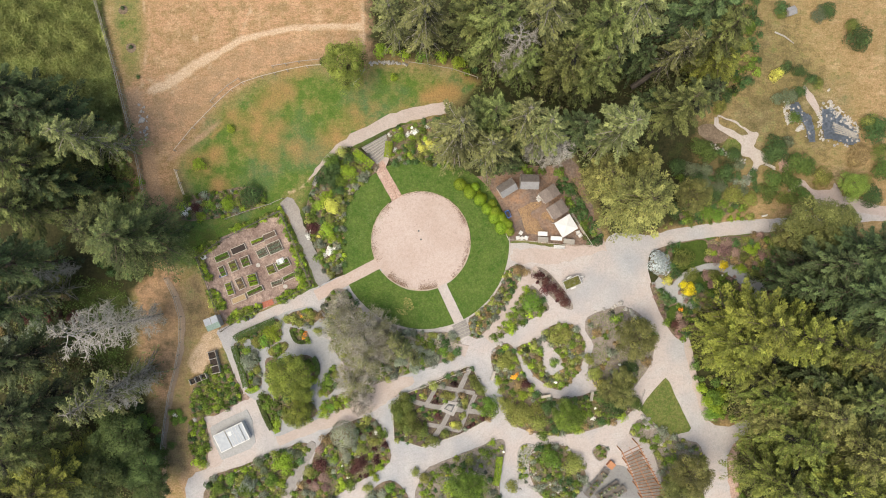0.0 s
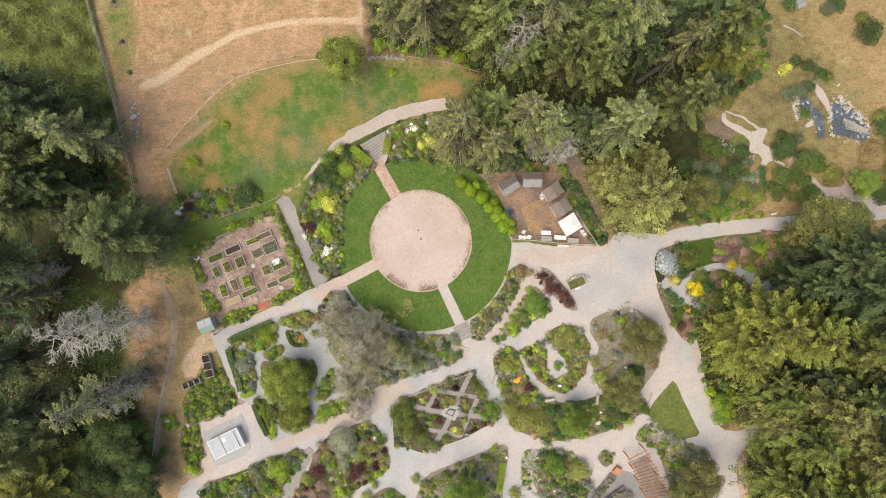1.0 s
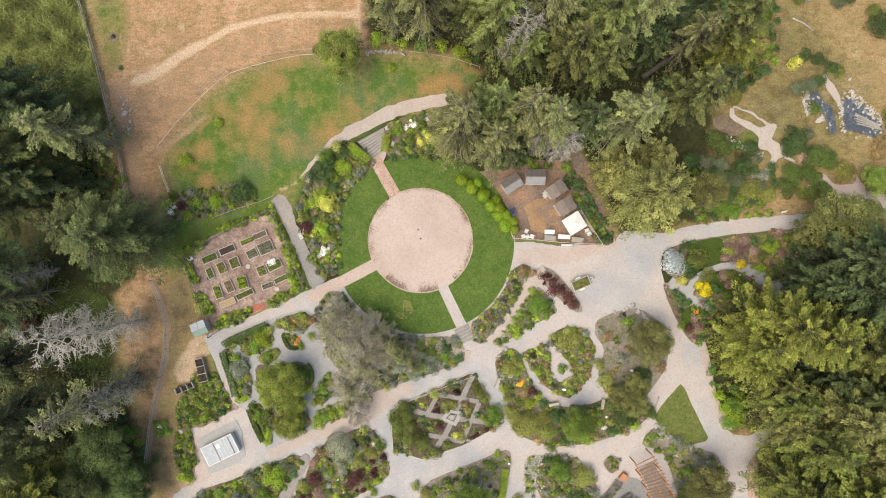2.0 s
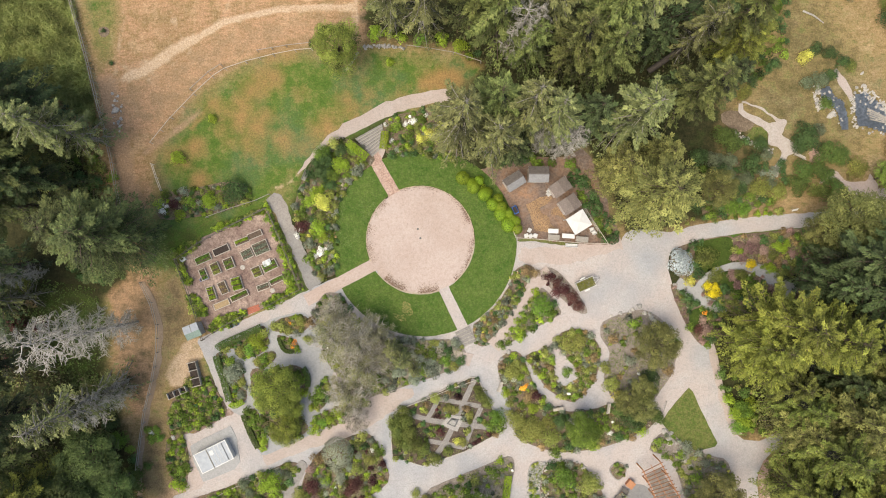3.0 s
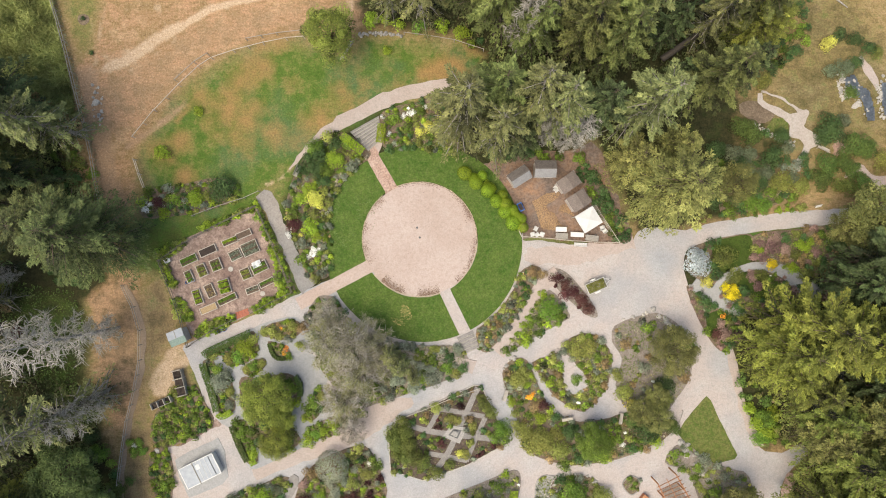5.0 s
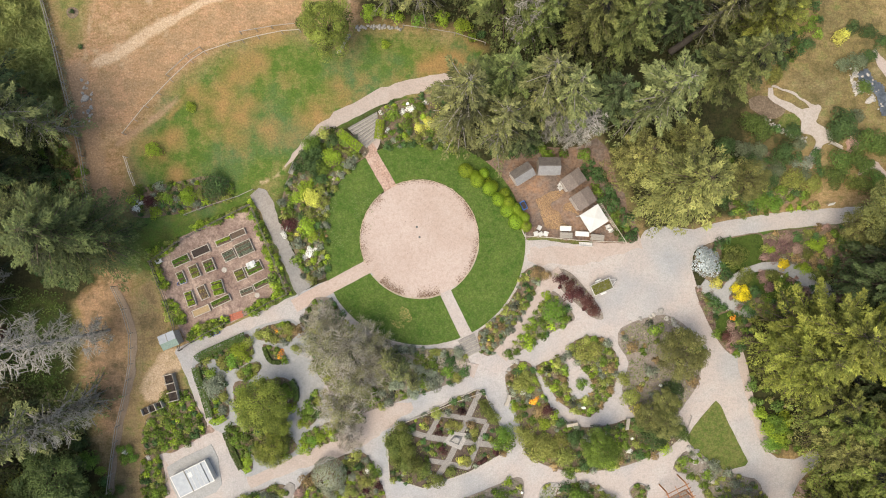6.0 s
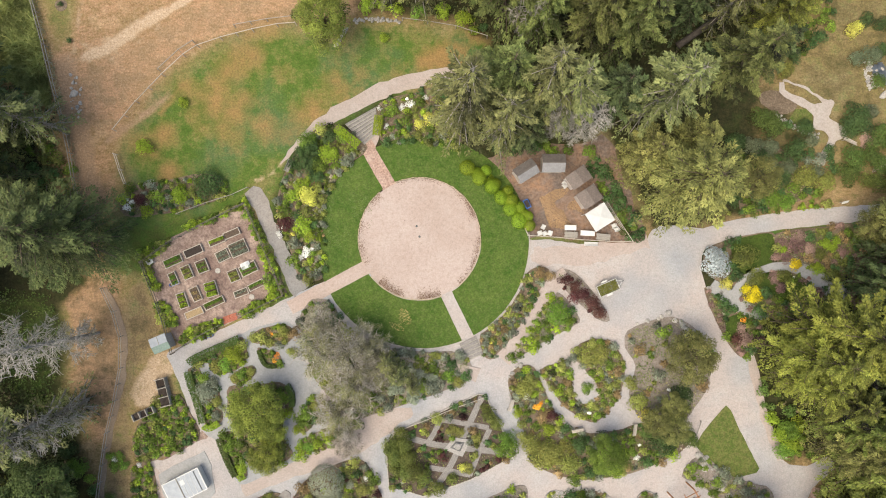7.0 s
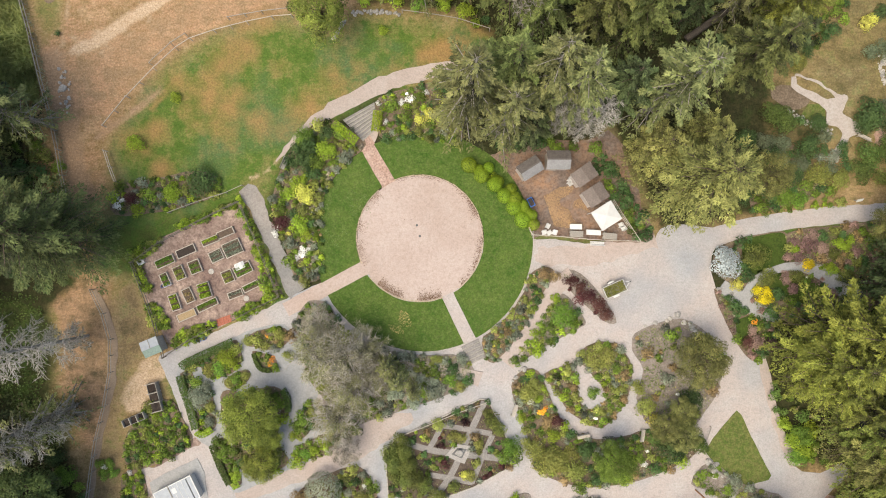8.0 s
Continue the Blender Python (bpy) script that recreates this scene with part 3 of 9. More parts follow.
def ball_mesh(seed, r, h, material, leaves, leaf):
    """A clipped round evergreen: one smooth dome of small leaves."""
    rng = np.random.default_rng(seed)
    v = rng.normal(size=(leaves, 3))
    v /= np.linalg.norm(v, axis=1, keepdims=True)
    v[:, 2] = np.where(v[:, 2] < -0.45, -v[:, 2], v[:, 2])
    q = v * (np.array([r, r, h * 0.5]) * rng.uniform(0.88, 1.03, (leaves, 1))) + np.array([0, 0, h * 0.48])
    q[:, 2] = np.abs(q[:, 2]) * 1.02
    return leaf_mesh("shrub", q, v, leaf * rng.uniform(0.6, 1.4, leaves), rng, material, 0.6, 0.25, rng.normal(0, 0.07, leaves))


def shrub_mesh(seed, r, h, material, leaves=420, leaf=0.2, lumps=7, slim=0.6):
    """A rounded bush of leaves on a lumpy form that reaches the ground."""
    rng = np.random.default_rng(seed)
    q, v, tone = shrub_leaves(rng, r, h, leaves, lumps)
    return leaf_mesh("shrub", q, v, leaf * rng.uniform(0.6, 1.4, leaves), rng, material, slim, 0.3, tone)


def place_tree(kind, meshes, label, category, names=("trunk", "crown"), group=""):
    top = thing(kind, label, category, group=group)
    for nm, me in zip(names, meshes):
        if me is not None:
            ob = part(nm, me, None, top)
            if nm in ("branchwork", "lichen", "leaves"):
                ob["kind"] = "stuff"
    return top


def stand(master, rows, group=""):
    """Copies of a tree; rows of x, y, scale. The first row moves the master itself."""
    for i, (x, y, s) in enumerate(rows):
        m = pose(x, y, -0.05, random.uniform(-2.5, 2.5), random.uniform(-2.5, 2.5), random.uniform(0, 360)) @ Matrix.Diagonal((s, s, s * random.uniform(0.93, 1.07), 1))
        if i == 0:
            master.matrix_basis = m
            ob = master
        else:
            ob = copy_thing(master, Matrix.Identity(4))
            ob.matrix_basis = m
        if group:
            ob["group"] = group


mat_leaf("lichen_grey", (0.15, 0.15, 0.11), (0.28, 0.27, 0.20))


# ---------------------------------------------------------------- the ground sheet and its land cover
def poly_distance(X, Y, poly):
    """Signed distance to a closed outline, in metres, minus inside."""
    best, hit = np.full(X.shape, 1e9), np.zeros(X.shape, bool)
    for i in range(len(poly)):
        (x1, y1), (x2, y2) = poly[i - 1], poly[i]
        dx, dy = x2 - x1, y2 - y1
        t = np.clip(((X - x1) * dx + (Y - y1) * dy) / (dx * dx + dy * dy + 1e-9), 0, 1)
        best = np.minimum(best, np.hypot(X - x1 - t * dx, Y - y1 - t * dy))
        cross = (y1 > Y) != (y2 > Y)
        hit ^= cross & (X < (x2 - x1) * (Y - y1) / (dy if abs(dy) > 1e-9 else 1e-9) + x1)
    return np.where(hit, -best, best)


def line_distance(X, Y, pts):
    best = np.full(X.shape, 1e9)
    for (x1, y1), (x2, y2) in zip(pts, pts[1:]):
        dx, dy = x2 - x1, y2 - y1
        t = np.clip(((X - x1) * dx + (Y - y1) * dy) / (dx * dx + dy * dy + 1e-9), 0, 1)
        best = np.minimum(best, np.hypot(X - x1 - t * dx, Y - y1 - t * dy))
    return best


WOOD_LEFT = [(-96.39, 27.88), (-58.95, 28.22), (-54.17, 23.64), (-48.78, 16.56), (-46.32, 9.91), (-43.34, 4.06), (-42.54, -3.44), (-45.12, -7.15), (-45.77, -15.92), (-43.70, -22.67), (-41.55, -29.44), (-42.39, -46.34), (-99.13, -45.01)]
WOOD_RIGHT = [(37.06, -9.46), (43.69, -7.05), (51.37, 0.83), (94.90, 2.23), (95.13, -58.24), (43.76, -56.97), (42.83, -32.07), (46.10, -27.87), (45.08, -26.32), (40.32, -26.48), (37.21, -21.74), (36.59, -15.12)]
WOOD_TOP = [(-10.56, 61.20), (44.68, 60.75), (44.97, 31.04), (43.58, 24.40), (38.49, 19.47), (38.08, 11.12), (36.15, 2.93), (25.58, 0.59), (22.70, 6.33), (18.83, 12.66), (15.20, 10.80), (7.67, 11.16), (1.85, 12.66), (-0.57, 17.94), (6.20, 24.07), (2.09, 27.43), (-6.21, 28.36), (-9.93, 29.24)]
FIELD = [(-49.02, 61.51), (-6.44, 61.16), (-9.50, 30.06), (-11.20, 27.44), (-17.83, 27.52), (-25.30, 26.13), (-30.30, 24.14), (-38.61, 14.92), (-39.83, 5.66), (-42.47, 5.87), (-44.87, 18.15), (-47.46, 28.89)]
GREEN = [(-38.18, 12.27), (-32.02, 21.28), (-25.32, 25.31), (-17.84, 26.86), (-11.26, 24.30), (-9.55, 26.92), (5.38, 25.32), (6.35, 23.24), (1.15, 21.23), (-6.37, 19.68), (-14.74, 16.07), (-20.71, 8.68), (-22.82, 6.89), (-24.09, 5.83), (-29.95, 3.67), (-35.65, 0.60), (-37.43, 2.30), (-37.97, 7.29), (-37.28, 8.53)]
DRY_STRIP = [(-45.89, -5.05), (-39.61, -1.83), (-38.63, -6.01), (-38.38, -9.36), (-38.88, -16.05), (-40.34, -21.05), (-41.21, -22.72), (-43.88, -16.79), (-44.54, -10.08)]
BROWN_STRIP = [(-38.43, -4.35), (-35.71, -1.89), (-33.57, -9.45), (-36.14, -12.75), (-37.74, -16.91), (-37.59, -21.11), (-37.47, -32.90), (-41.63, -32.82), (-41.21, -22.72), (-39.49, -20.23), (-38.51, -14.38)]
MEADOW_LEFT = [(-95.11, 61.88), (-49.43, 61.51), (-48.26, 29.72), (-46.45, 20.65), (-55.82, 23.25), (-60.58, 28.24), (-96.39, 27.88)]
MEADOW_SHADE = [(-55.73, -2.38), (-46.70, -4.20), (-45.18, -9.24), (-46.60, -15.90), (-43.74, -17.63), (-45.11, -22.64), (-56.02, -12.38)]


GARDEN = [(-18.15, 11.97), (-6.37, 19.26), (8.55, 14.06), (10.03, 0.68), (23.47, -0.38), (31.91, 0.31), (50.53, 1.86), (52.19, -5.93), (36.00, -14.09), (39.28, -27.73), (34.91, -41.30), (-35.96, -39.71), (-29.01, -28.02), (-31.99, -12.82), (-18.50, -5.11), (-21.64, 3.70)]
SHADE_STRIP = [(-40.70, 3.85), (-29.93, 4.50), (-23.22, 7.48), (-21.59, 6.04), (-23.93, 5.74), (-29.96, 3.17), (-35.67, -0.23), (-35.22, -2.24), (-37.71, -2.36), (-39.99, -0.82)]
BACK_TRACK = [(17.79, 14.69), (19.98, 14.20), (21.41, 10.87), (22.63, 7.77), (23.64, 4.68), (24.00, 2.26), (22.68, 2.30), (21.27, 6.27), (19.78, 7.85), (18.57, 11.38)]
BANK = [(36.29, 18.67), (40.68, 19.44), (44.69, 15.21), (44.65, 8.51), (45.46, 4.29), (35.73, 2.94)]
FENCE_STRIP = [(-48.33, 42.00), (-43.43, 41.94), (-42.29, 32.11), (-43.44, 25.71), (-45.76, 24.76), (-47.25, 30.53)]
SLOPE = [(47.38, 39.30), (54.09, 34.25), (59.12, 25.87), (62.46, 12.43), (55.66, 9.18), (46.34, 8.48), (39.60, 11.10), (40.68, 19.44)]


def build_ground():
    xs, ys = np.arange(-78, 82.01, 0.64), np.arange(-54, 58.01, 0.64)
    X, Y = np.meshgrid(xs, ys)
    soft = lambda d, w: np.clip(0.5 - d / w, 0, 1)
    dry = np.full(X.shape, 0.66)
    litter, bare, straw = np.zeros(X.shape), np.full(X.shape, 0.12), np.zeros(X.shape)
    f = soft(poly_distance(X, Y, FIELD), 3)
    dry, bare = dry * (1 - f) + 1.0 * f, bare * (1 - f) + 0.25 * f
    f = soft(poly_distance(X, Y, GREEN), 3.5)
    dry, bare = dry * (1 - f) + 0.22 * f, bare * (1 - f) + 0.05 * f
    rust = np.zeros(X.shape)
    for px, py, r, w in RUST_SPOTS:
        rust = np.maximum(rust, np.clip(1 - np.hypot(X - px, Y - py) / (1.28 * r), 0, 1) ** 0.8 * w)
    rust = np.maximum(rust, 0.9 * soft(line_distance(X, Y, RUST_LINE) - 0.3, 0.9))
    f = soft(poly_distance(X, Y, FIELD_LOW), 3)
    bare = bare * (1 - f) + 0.46 * f
    for pts, w, k in BARE_LINES:
        f = soft(line_distance(X, Y, pts) - w, 0.9)
        bare, straw = np.maximum(bare, f * (0.7 if k == 0 else 0.2)), np.maximum(straw, f * k)
    f = soft(poly_distance(X, Y, MEADOW_LEFT), 3)
    dry, bare = dry * (1 - f) + 0.35 * f, bare * (1 - f)
    f = soft(poly_distance(X, Y, DRY_STRIP), 2)
    dry, bare = dry * (1 - f) + 0.85 * f, bare * (1 - f) + 0.55 * f
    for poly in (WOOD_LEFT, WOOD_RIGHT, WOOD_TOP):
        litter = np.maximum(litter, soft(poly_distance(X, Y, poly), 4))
    # tree shade on the meadow grass, painted by mixing in dark litter
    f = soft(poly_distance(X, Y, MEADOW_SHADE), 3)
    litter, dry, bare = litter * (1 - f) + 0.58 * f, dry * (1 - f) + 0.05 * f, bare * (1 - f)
    f = soft(poly_distance(X, Y, DRY_STRIP), 1.5)
    litter = litter * (1 - f) + 0.37 * f
    f = soft(poly_distance(X, Y, BROWN_STRIP), 2)
    litter, dry, bare = litter * (1 - f) + 0.43 * f, dry * (1 - f) + 0.5 * f, bare * (1 - f) + 0.52 * f
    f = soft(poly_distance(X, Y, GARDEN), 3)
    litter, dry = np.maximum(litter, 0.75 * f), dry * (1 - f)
    # the cypress's shade on this turf is put into the cover, again as litter
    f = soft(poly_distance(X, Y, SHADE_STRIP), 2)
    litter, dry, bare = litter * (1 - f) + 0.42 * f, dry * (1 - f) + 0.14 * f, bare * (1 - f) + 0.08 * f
    f = soft(poly_distance(X, Y, BACK_TRACK), 2)
    litter, dry, bare = litter * (1 - f) + 0.36 * f, dry * (1 - f) + 0.3 * f, bare * (1 - f) + 0.55 * f
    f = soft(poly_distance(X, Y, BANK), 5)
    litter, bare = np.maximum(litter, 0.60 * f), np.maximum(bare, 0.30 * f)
    f = soft(poly_distance(X, Y, FENCE_STRIP), 2.5)
    dry, bare = dry * (1 - f) + 0.42 * f, bare * (1 - f)
    f = soft(poly_distance(X, Y, SLOPE), 8)
    dry, bare = dry * (1 - f) + 0.56 * f, bare * (1 - f) + 0.22 * f
    litter = np.maximum(litter, 0.42 * f)
    ny, nx = X.shape
    Z = np.zeros(X.shape)
    verts = np.stack([X, Y, Z], -1).reshape(-1, 3)
    idx = np.arange(nx * ny).reshape(ny, nx)
    faces = np.stack([idx[:-1, :-1], idx[:-1, 1:], idx[1:, 1:], idx[1:, :-1]], -1).reshape(-1, 4).tolist()
    # the outer ring runs on to the horizon
    far = 2500.0
    n = nx * ny
    outer = [(-far, -far, 0), (far, -far, 0), (far, far, 0), (-far, far, 0)]
    edges = [idx[0, :], idx[:, -1], idx[-1, ::-1], idx[::-1, 0]]
    for k in range(4):
        faces.append([n + k, n + (k + 1) % 4] + [int(i) for i in edges[k][::-1]])
    me = bpy.data.meshes.new("ground")
    me.from_pydata(verts.tolist() + outer, [], faces)
    me.materials.append(MATS["natural_ground"])
    layer = me.attributes.new("cover", "FLOAT_COLOR", "POINT")
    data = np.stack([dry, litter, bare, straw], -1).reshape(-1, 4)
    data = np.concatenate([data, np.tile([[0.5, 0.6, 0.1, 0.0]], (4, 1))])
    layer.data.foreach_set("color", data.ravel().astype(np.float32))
    me.attributes.new("rust", "FLOAT", "POINT").data.foreach_set("value", np.concatenate([rust.ravel(), np.zeros(4)]).astype(np.float32))
    me.update()
    tagged(new("ground", me), "dry summer grass turning to green turf and shade-darkened forest litter", "ground", kind="structure")


# places where the green turf has burnt to rust: x, y, radius, strength
RUST_SPOTS = [(-22.57, 23.56, 2.2, 0.95), (-23.89, 22.69, 2.2, 0.9), (-25.38, 21.57, 2.2, 0.85), (-26.56, 19.95, 2.0, 0.8), (-26.94, 17.84, 2.6, 0.85), (-24.67, 16.99, 2.4, 0.9), (-23.34, 18.27, 1.8, 0.8), (-28.38, 18.92, 2.0, 0.7), (-30.15, 19.76, 1.8, 0.7), (-15.20, 16.68, 2.4, 0.85), (-12.67, 20.24, 2.0, 0.65), (-11.88, 18.92, 1.8, 0.7), (-16.60, 16.21, 2.0, 0.7), (-18.70, 21.47, 1.6, 0.5), (-20.54, 26.71, 2.2, 0.7), (-22.52, 25.76, 1.8, 0.5), (-1.31, 22.36, 1.7, 1.1), (0.50, 22.74, 1.9, 1.3), (1.98, 22.97, 1.6, 1.2), (5.33, 26.19, 2.2, 1.2), (-33.21, 14.34, 1.8, 1.0), (-32.51, 9.75, 1.8, 1.0), (-34.08, 12.07, 1.4, 0.7), (-35.44, 12.91, 2.0, 0.7), (-29.24, 16.89, 1.8, 0.6), (-28.47, 15.08, 1.6, 0.55), (-21.12, 14.97, 2.2, 0.7), (-19.10, 14.12, 2.0, 0.6), (-24.58, 13.88, 2.0, 0.6), (-25.86, 15.04, 2.2, 0.7), (-9.54, 21.09, 1.6, 0.5), (-5.02, 21.84, 1.6, 0.4)]
RUST_LINE = [(-30.38, 20.58), (-31.80, 18.73), (-33.31, 16.95)]
FIELD_LOW = [(-41.93, 23.19), (-34.53, 27.07), (-28.12, 30.23), (-21.58, 31.61), (-11.30, 31.64), (-11.37, 28.05), (-17.58, 27.81), (-24.12, 27.25), (-29.87, 24.64), (-34.87, 19.83), (-39.02, 16.23), (-42.68, 16.28), (-43.93, 21.19)]
BARE_LINES = [
    ([(-32.87, 28.75), (-30.56, 30.10), (-28.09, 31.29), (-24.82, 31.97), (-21.55, 32.58), (-17.47, 32.85), (-14.21, 32.81), (-10.95, 32.69)], 0.42, 1.0),
    ([(-41.91, 23.92), (-38.80, 25.09), (-36.33, 26.77), (-34.51, 28.04), (-32.70, 28.91)], 0.8, 0.75),
    ([(-35.53, 32.84), (-35.02, 30.40), (-34.50, 28.37)], 0.35, 0.6),
    ([(-38.84, 23.55), (-35.96, 25.14), (-33.22, 27.37)], 0.3, 0.55),
    ([(-27.18, 35.57), (-28.47, 32.75), (-29.33, 30.73)], 0.5, 0.5),
    ([(-10.83, 34.56), (-10.96, 32.12), (-10.85, 29.51)], 0.4, 0.7), ([(-9.65, 36.17), (-9.54, 33.73), (-9.99, 31.29)], 1.0, 0.0),
    ([(-43.83, 41.95), (-42.04, 32.10), (-43.46, 24.73), (-44.33, 23.09), (-39.37, 23.85)], 0.5, 0.45),
    ([(-43.04, 25.13), (-37.66, 26.46), (-32.67, 28.70)], 0.5, 0.5),
    ([(-18.6, 11.0), (-20.2, 9.4), (-22.3, 8.6)], 0.35, 0.6),
    ([(-35.35, 36.94), (-35.96, 28.74)], 0.25, 0.5), ([(-11.03, 36.66), (-11.18, 28.43)], 0.4, 0.7),
    ([(-44.49, 23.09), (-43.49, 17.31), (-42.20, 9.85), (-41.06, 6.10)], 1.4, 0.0),
    ([(-39.62, 13.95), (-36.27, 15.96), (-32.07, 19.21)], 0.5, 0.0),
    ([(-49.04, 37.10), (-46.97, 28.88), (-45.13, 20.63), (-43.21, 9.03)], 0.5, 0.0),
    ([(-40.06, -3.32), (-38.28, -8.36), (-38.59, -14.46), (-40.35, -21.73), (-41.32, -27.00), (-41.65, -33.66)], 0.5, 0.42),
    ([(-37.01, -31.23), (-38.32, -33.73), (-37.55, -36.28)], 1.2, 0.0),
    ([(-33.65, -12.79), (-35.19, -14.61), (-36.23, -16.52)], 1.7, 0.62), ([(-33.63, -29.61), (-36.61, -32.08)], 1.0, 0.5),
]
build_ground()


# ---------------------------------------------------------------- paths, court and lawns
def surface(ob, label, category):
    return tagged(ob, label, category, kind="structure")


GARDEN_GRAVEL = [(-38.43, -37.96), (-37.98, -33.57), (-33.68, -31.47), (-28.02, -28.88), (-30.17, -20.58), (-32.67, -13.31), (-33.29, -11.80), (-31.95, -10.98), (-25.23, -8.34), (-18.50, -5.37), (-10.94, -2.32), (-1.70, 0.04), (10.03, 0.68), (16.74, -0.02), (23.47, -0.22), (25.00, 1.44), (27.71, 1.90), (31.07, 1.50), (35.30, 2.44), (43.76, 3.40), (52.24, 3.77), (59.03, 4.41), (66.52, 5.14), (77.77, 6.31), (77.77, 3.95), (66.51, 3.11), (59.03, 2.56), (52.23, 1.83), (43.75, 1.30), (38.25, 0.71), (32.32, -0.53), (30.79, -2.02), (31.01, -4.72), (32.32, -8.96), (34.48, -13.22), (36.51, -14.44), (36.65, -17.49), (37.80, -21.92), (39.80, -26.55), (42.69, -27.38), (45.26, -26.32), (45.93, -27.87), (43.27, -30.20), (42.30, -33.77), (43.11, -39.77), (39.16, -43.11), (-38.51, -41.34)]
surface(slab("road_and_garden_paths", GARDEN_GRAVEL, -0.05, 0.03, "grey_gravel", True, 0.18, 3), "fine grey to pinkish gravel paths and drive", "gravel path")
surface(ribbon("path_west", [(-23.01, 7.56, 1.5), (-22.37, 6.81, 2.0), (-21.67, 5.80, 1.9), (-21.05, 3.92, 1.8), (-20.06, 1.45, 1.6), (-19.07, -0.90, 1.9), (-17.81, -3.25, 2.4), (-16.86, -4.61, 3.0)], -0.05, 0.036, "worn_gravel", 0.3), "worn grey gravel path beside the fenced beds", "path")
surface(ribbon("path_upper", [(-19.17, 10.49, 0.3), (-16.96, 13.03, 0.8), (-14.09, 15.39, 1.5), (-10.15, 17.41, 1.8), (-5.96, 19.26, 1.9), (-1.78, 20.28, 1.8), (1.98, 20.81, 1.6)], -0.05, 0.040, "blush_gravel", 0.3), "pale pinkish gravel path curving round the lawn", "path")
surface(ribbon("path_blush", [(-24.72, -28.19, 1.6), (-19.73, -25.98, 2.2), (-15.08, -24.48, 2.4), (-12.27, -23.25, 2.8), (-9.85, -21.55, 3.6), (-7.03, -20.31, 2.2), (-4.36, -19.41, 1.0)], -0.05, 0.034, "blush_gravel", 0.5), "pinkish worn side of the gravel path", "path")
surface(ribbon("path_rust", [(10.42, -1.17, 2.0), (15.04, -1.50, 2.4), (20.10, -0.75, 2.2), (24.32, 0.27, 1.6)], -0.05, 0.034, "blush_gravel", 0.6), "pinkish gravel verge along the fenced yard", "path")

surface(ribbon("path_verge", [(36.12, -10.71, 0.7), (36.59, -14.95, 1.0), (37.32, -19.20, 1.0), (38.47, -23.47, 1.0), (39.80, -26.55, 1.2)], -0.05, 0.036, "blush_gravel", 0.35), "pinkish worn edge of the gravel drive", "verge")
surface(ribbon("path_verge_earth", [(44.04, -30.05, 1.2), (43.25, -32.93, 1.5), (43.47, -37.21, 1.5), (43.96, -41.50, 1.5)], -0.05, 0.037, "brick_dust_path", 0.4), "reddish earth edge of the gravel drive", "verge")

COURT = (-2.94, 1.14)
COURT_R, LAWN_R = 7.21, 12.65
LAWN_C = (-2.53, 0.72)


def ring_points(c, r, a0, a1, n):
    return [(c[0] + r * math.cos(radians(a0 + (a1 - a0) * i / n)), c[1] + r * math.sin(radians(a0 + (a1 - a0) * i / n))) for i in range(n + 1)]


def spoke(a):
    return Vector((math.cos(radians(a)), math.sin(radians(a)), 0))


def lawn_sector(name, a0, w0, a1, w1):
    """A piece of the round lawn between two paths."""
    c = Vector((*COURT, 0))
    def off(a, w, r, s):
        d = spoke(a)
        return c + d * r + Vector((-d.y, d.x, 0)) * w * s
    q = []
    lc = Vector((*LAWN_C, 0))
    start, end = off(a0, w0, LAWN_R, 1), off(a1, w1, LAWN_R, -1)
    b0 = math.degrees(math.atan2((start - lc).y, (start - lc).x))
    b1 = math.degrees(math.atan2((end - lc).y, (end - lc).x))
    while b1 < b0:
        b1 += 360
    q += ring_points(LAWN_C, LAWN_R, b0, b1, 36)
    e0, e1 = off(a1, w1, COURT_R + 0.18, -1), off(a0, w0, COURT_R + 0.18, 1)
    c0 = math.degrees(math.atan2((e0 - c).y, (e0 - c).x))
    c1 = math.degrees(math.atan2((e1 - c).y, (e1 - c).x))
    while c1 > c0:
        c1 -= 360
    q += ring_points(COURT, COURT_R + 0.18, c0, c1, 30)
    return surface(slab(name, q, -0.05, 0.06, "lawn_turf", False, 0.05), "mown green lawn sector of the round garden", "lawn")


surface(slab("path_shoulder", [(-10.21, 13.72), (-7.55, 13.92), (-7.65, 12.73), (-8.40, 11.95), (-9.45, 12.24)], -0.05, 0.025, "blush_gravel", True, 0.1, 3), "worn gravel at the foot of the stone steps", "path")
lawn_sector("lawn_west", 118.3, 0.85, 206.5, 0.82)
lawn_sector("lawn_south", 206.5, 0.82, 294.3, 0.72)
lawn_sector("lawn_east", -65.7, 0.72, 118.3, 0.85)
surface(slab("lawn_triangle", [(33.20, -19.83), (33.70, -20.42), (34.51, -22.28), (35.49, -24.39), (36.97, -27.52), (36.63, -28.02), (34.86, -28.40), (32.93, -28.69), (31.77, -27.66), (29.30, -24.43), (30.32, -23.03), (31.68, -21.38)], -0.05, 0.07, "bright_lawn", False, 0.08), "small bright green triangular lawn beside the drive", "lawn")
surface(slab("round_court", ring_points(COURT, COURT_R, 0, 357, 119), -0.05, 0.05, "pink_gravel", False, 0.03), "round court of pale pinkish gravel", "court")
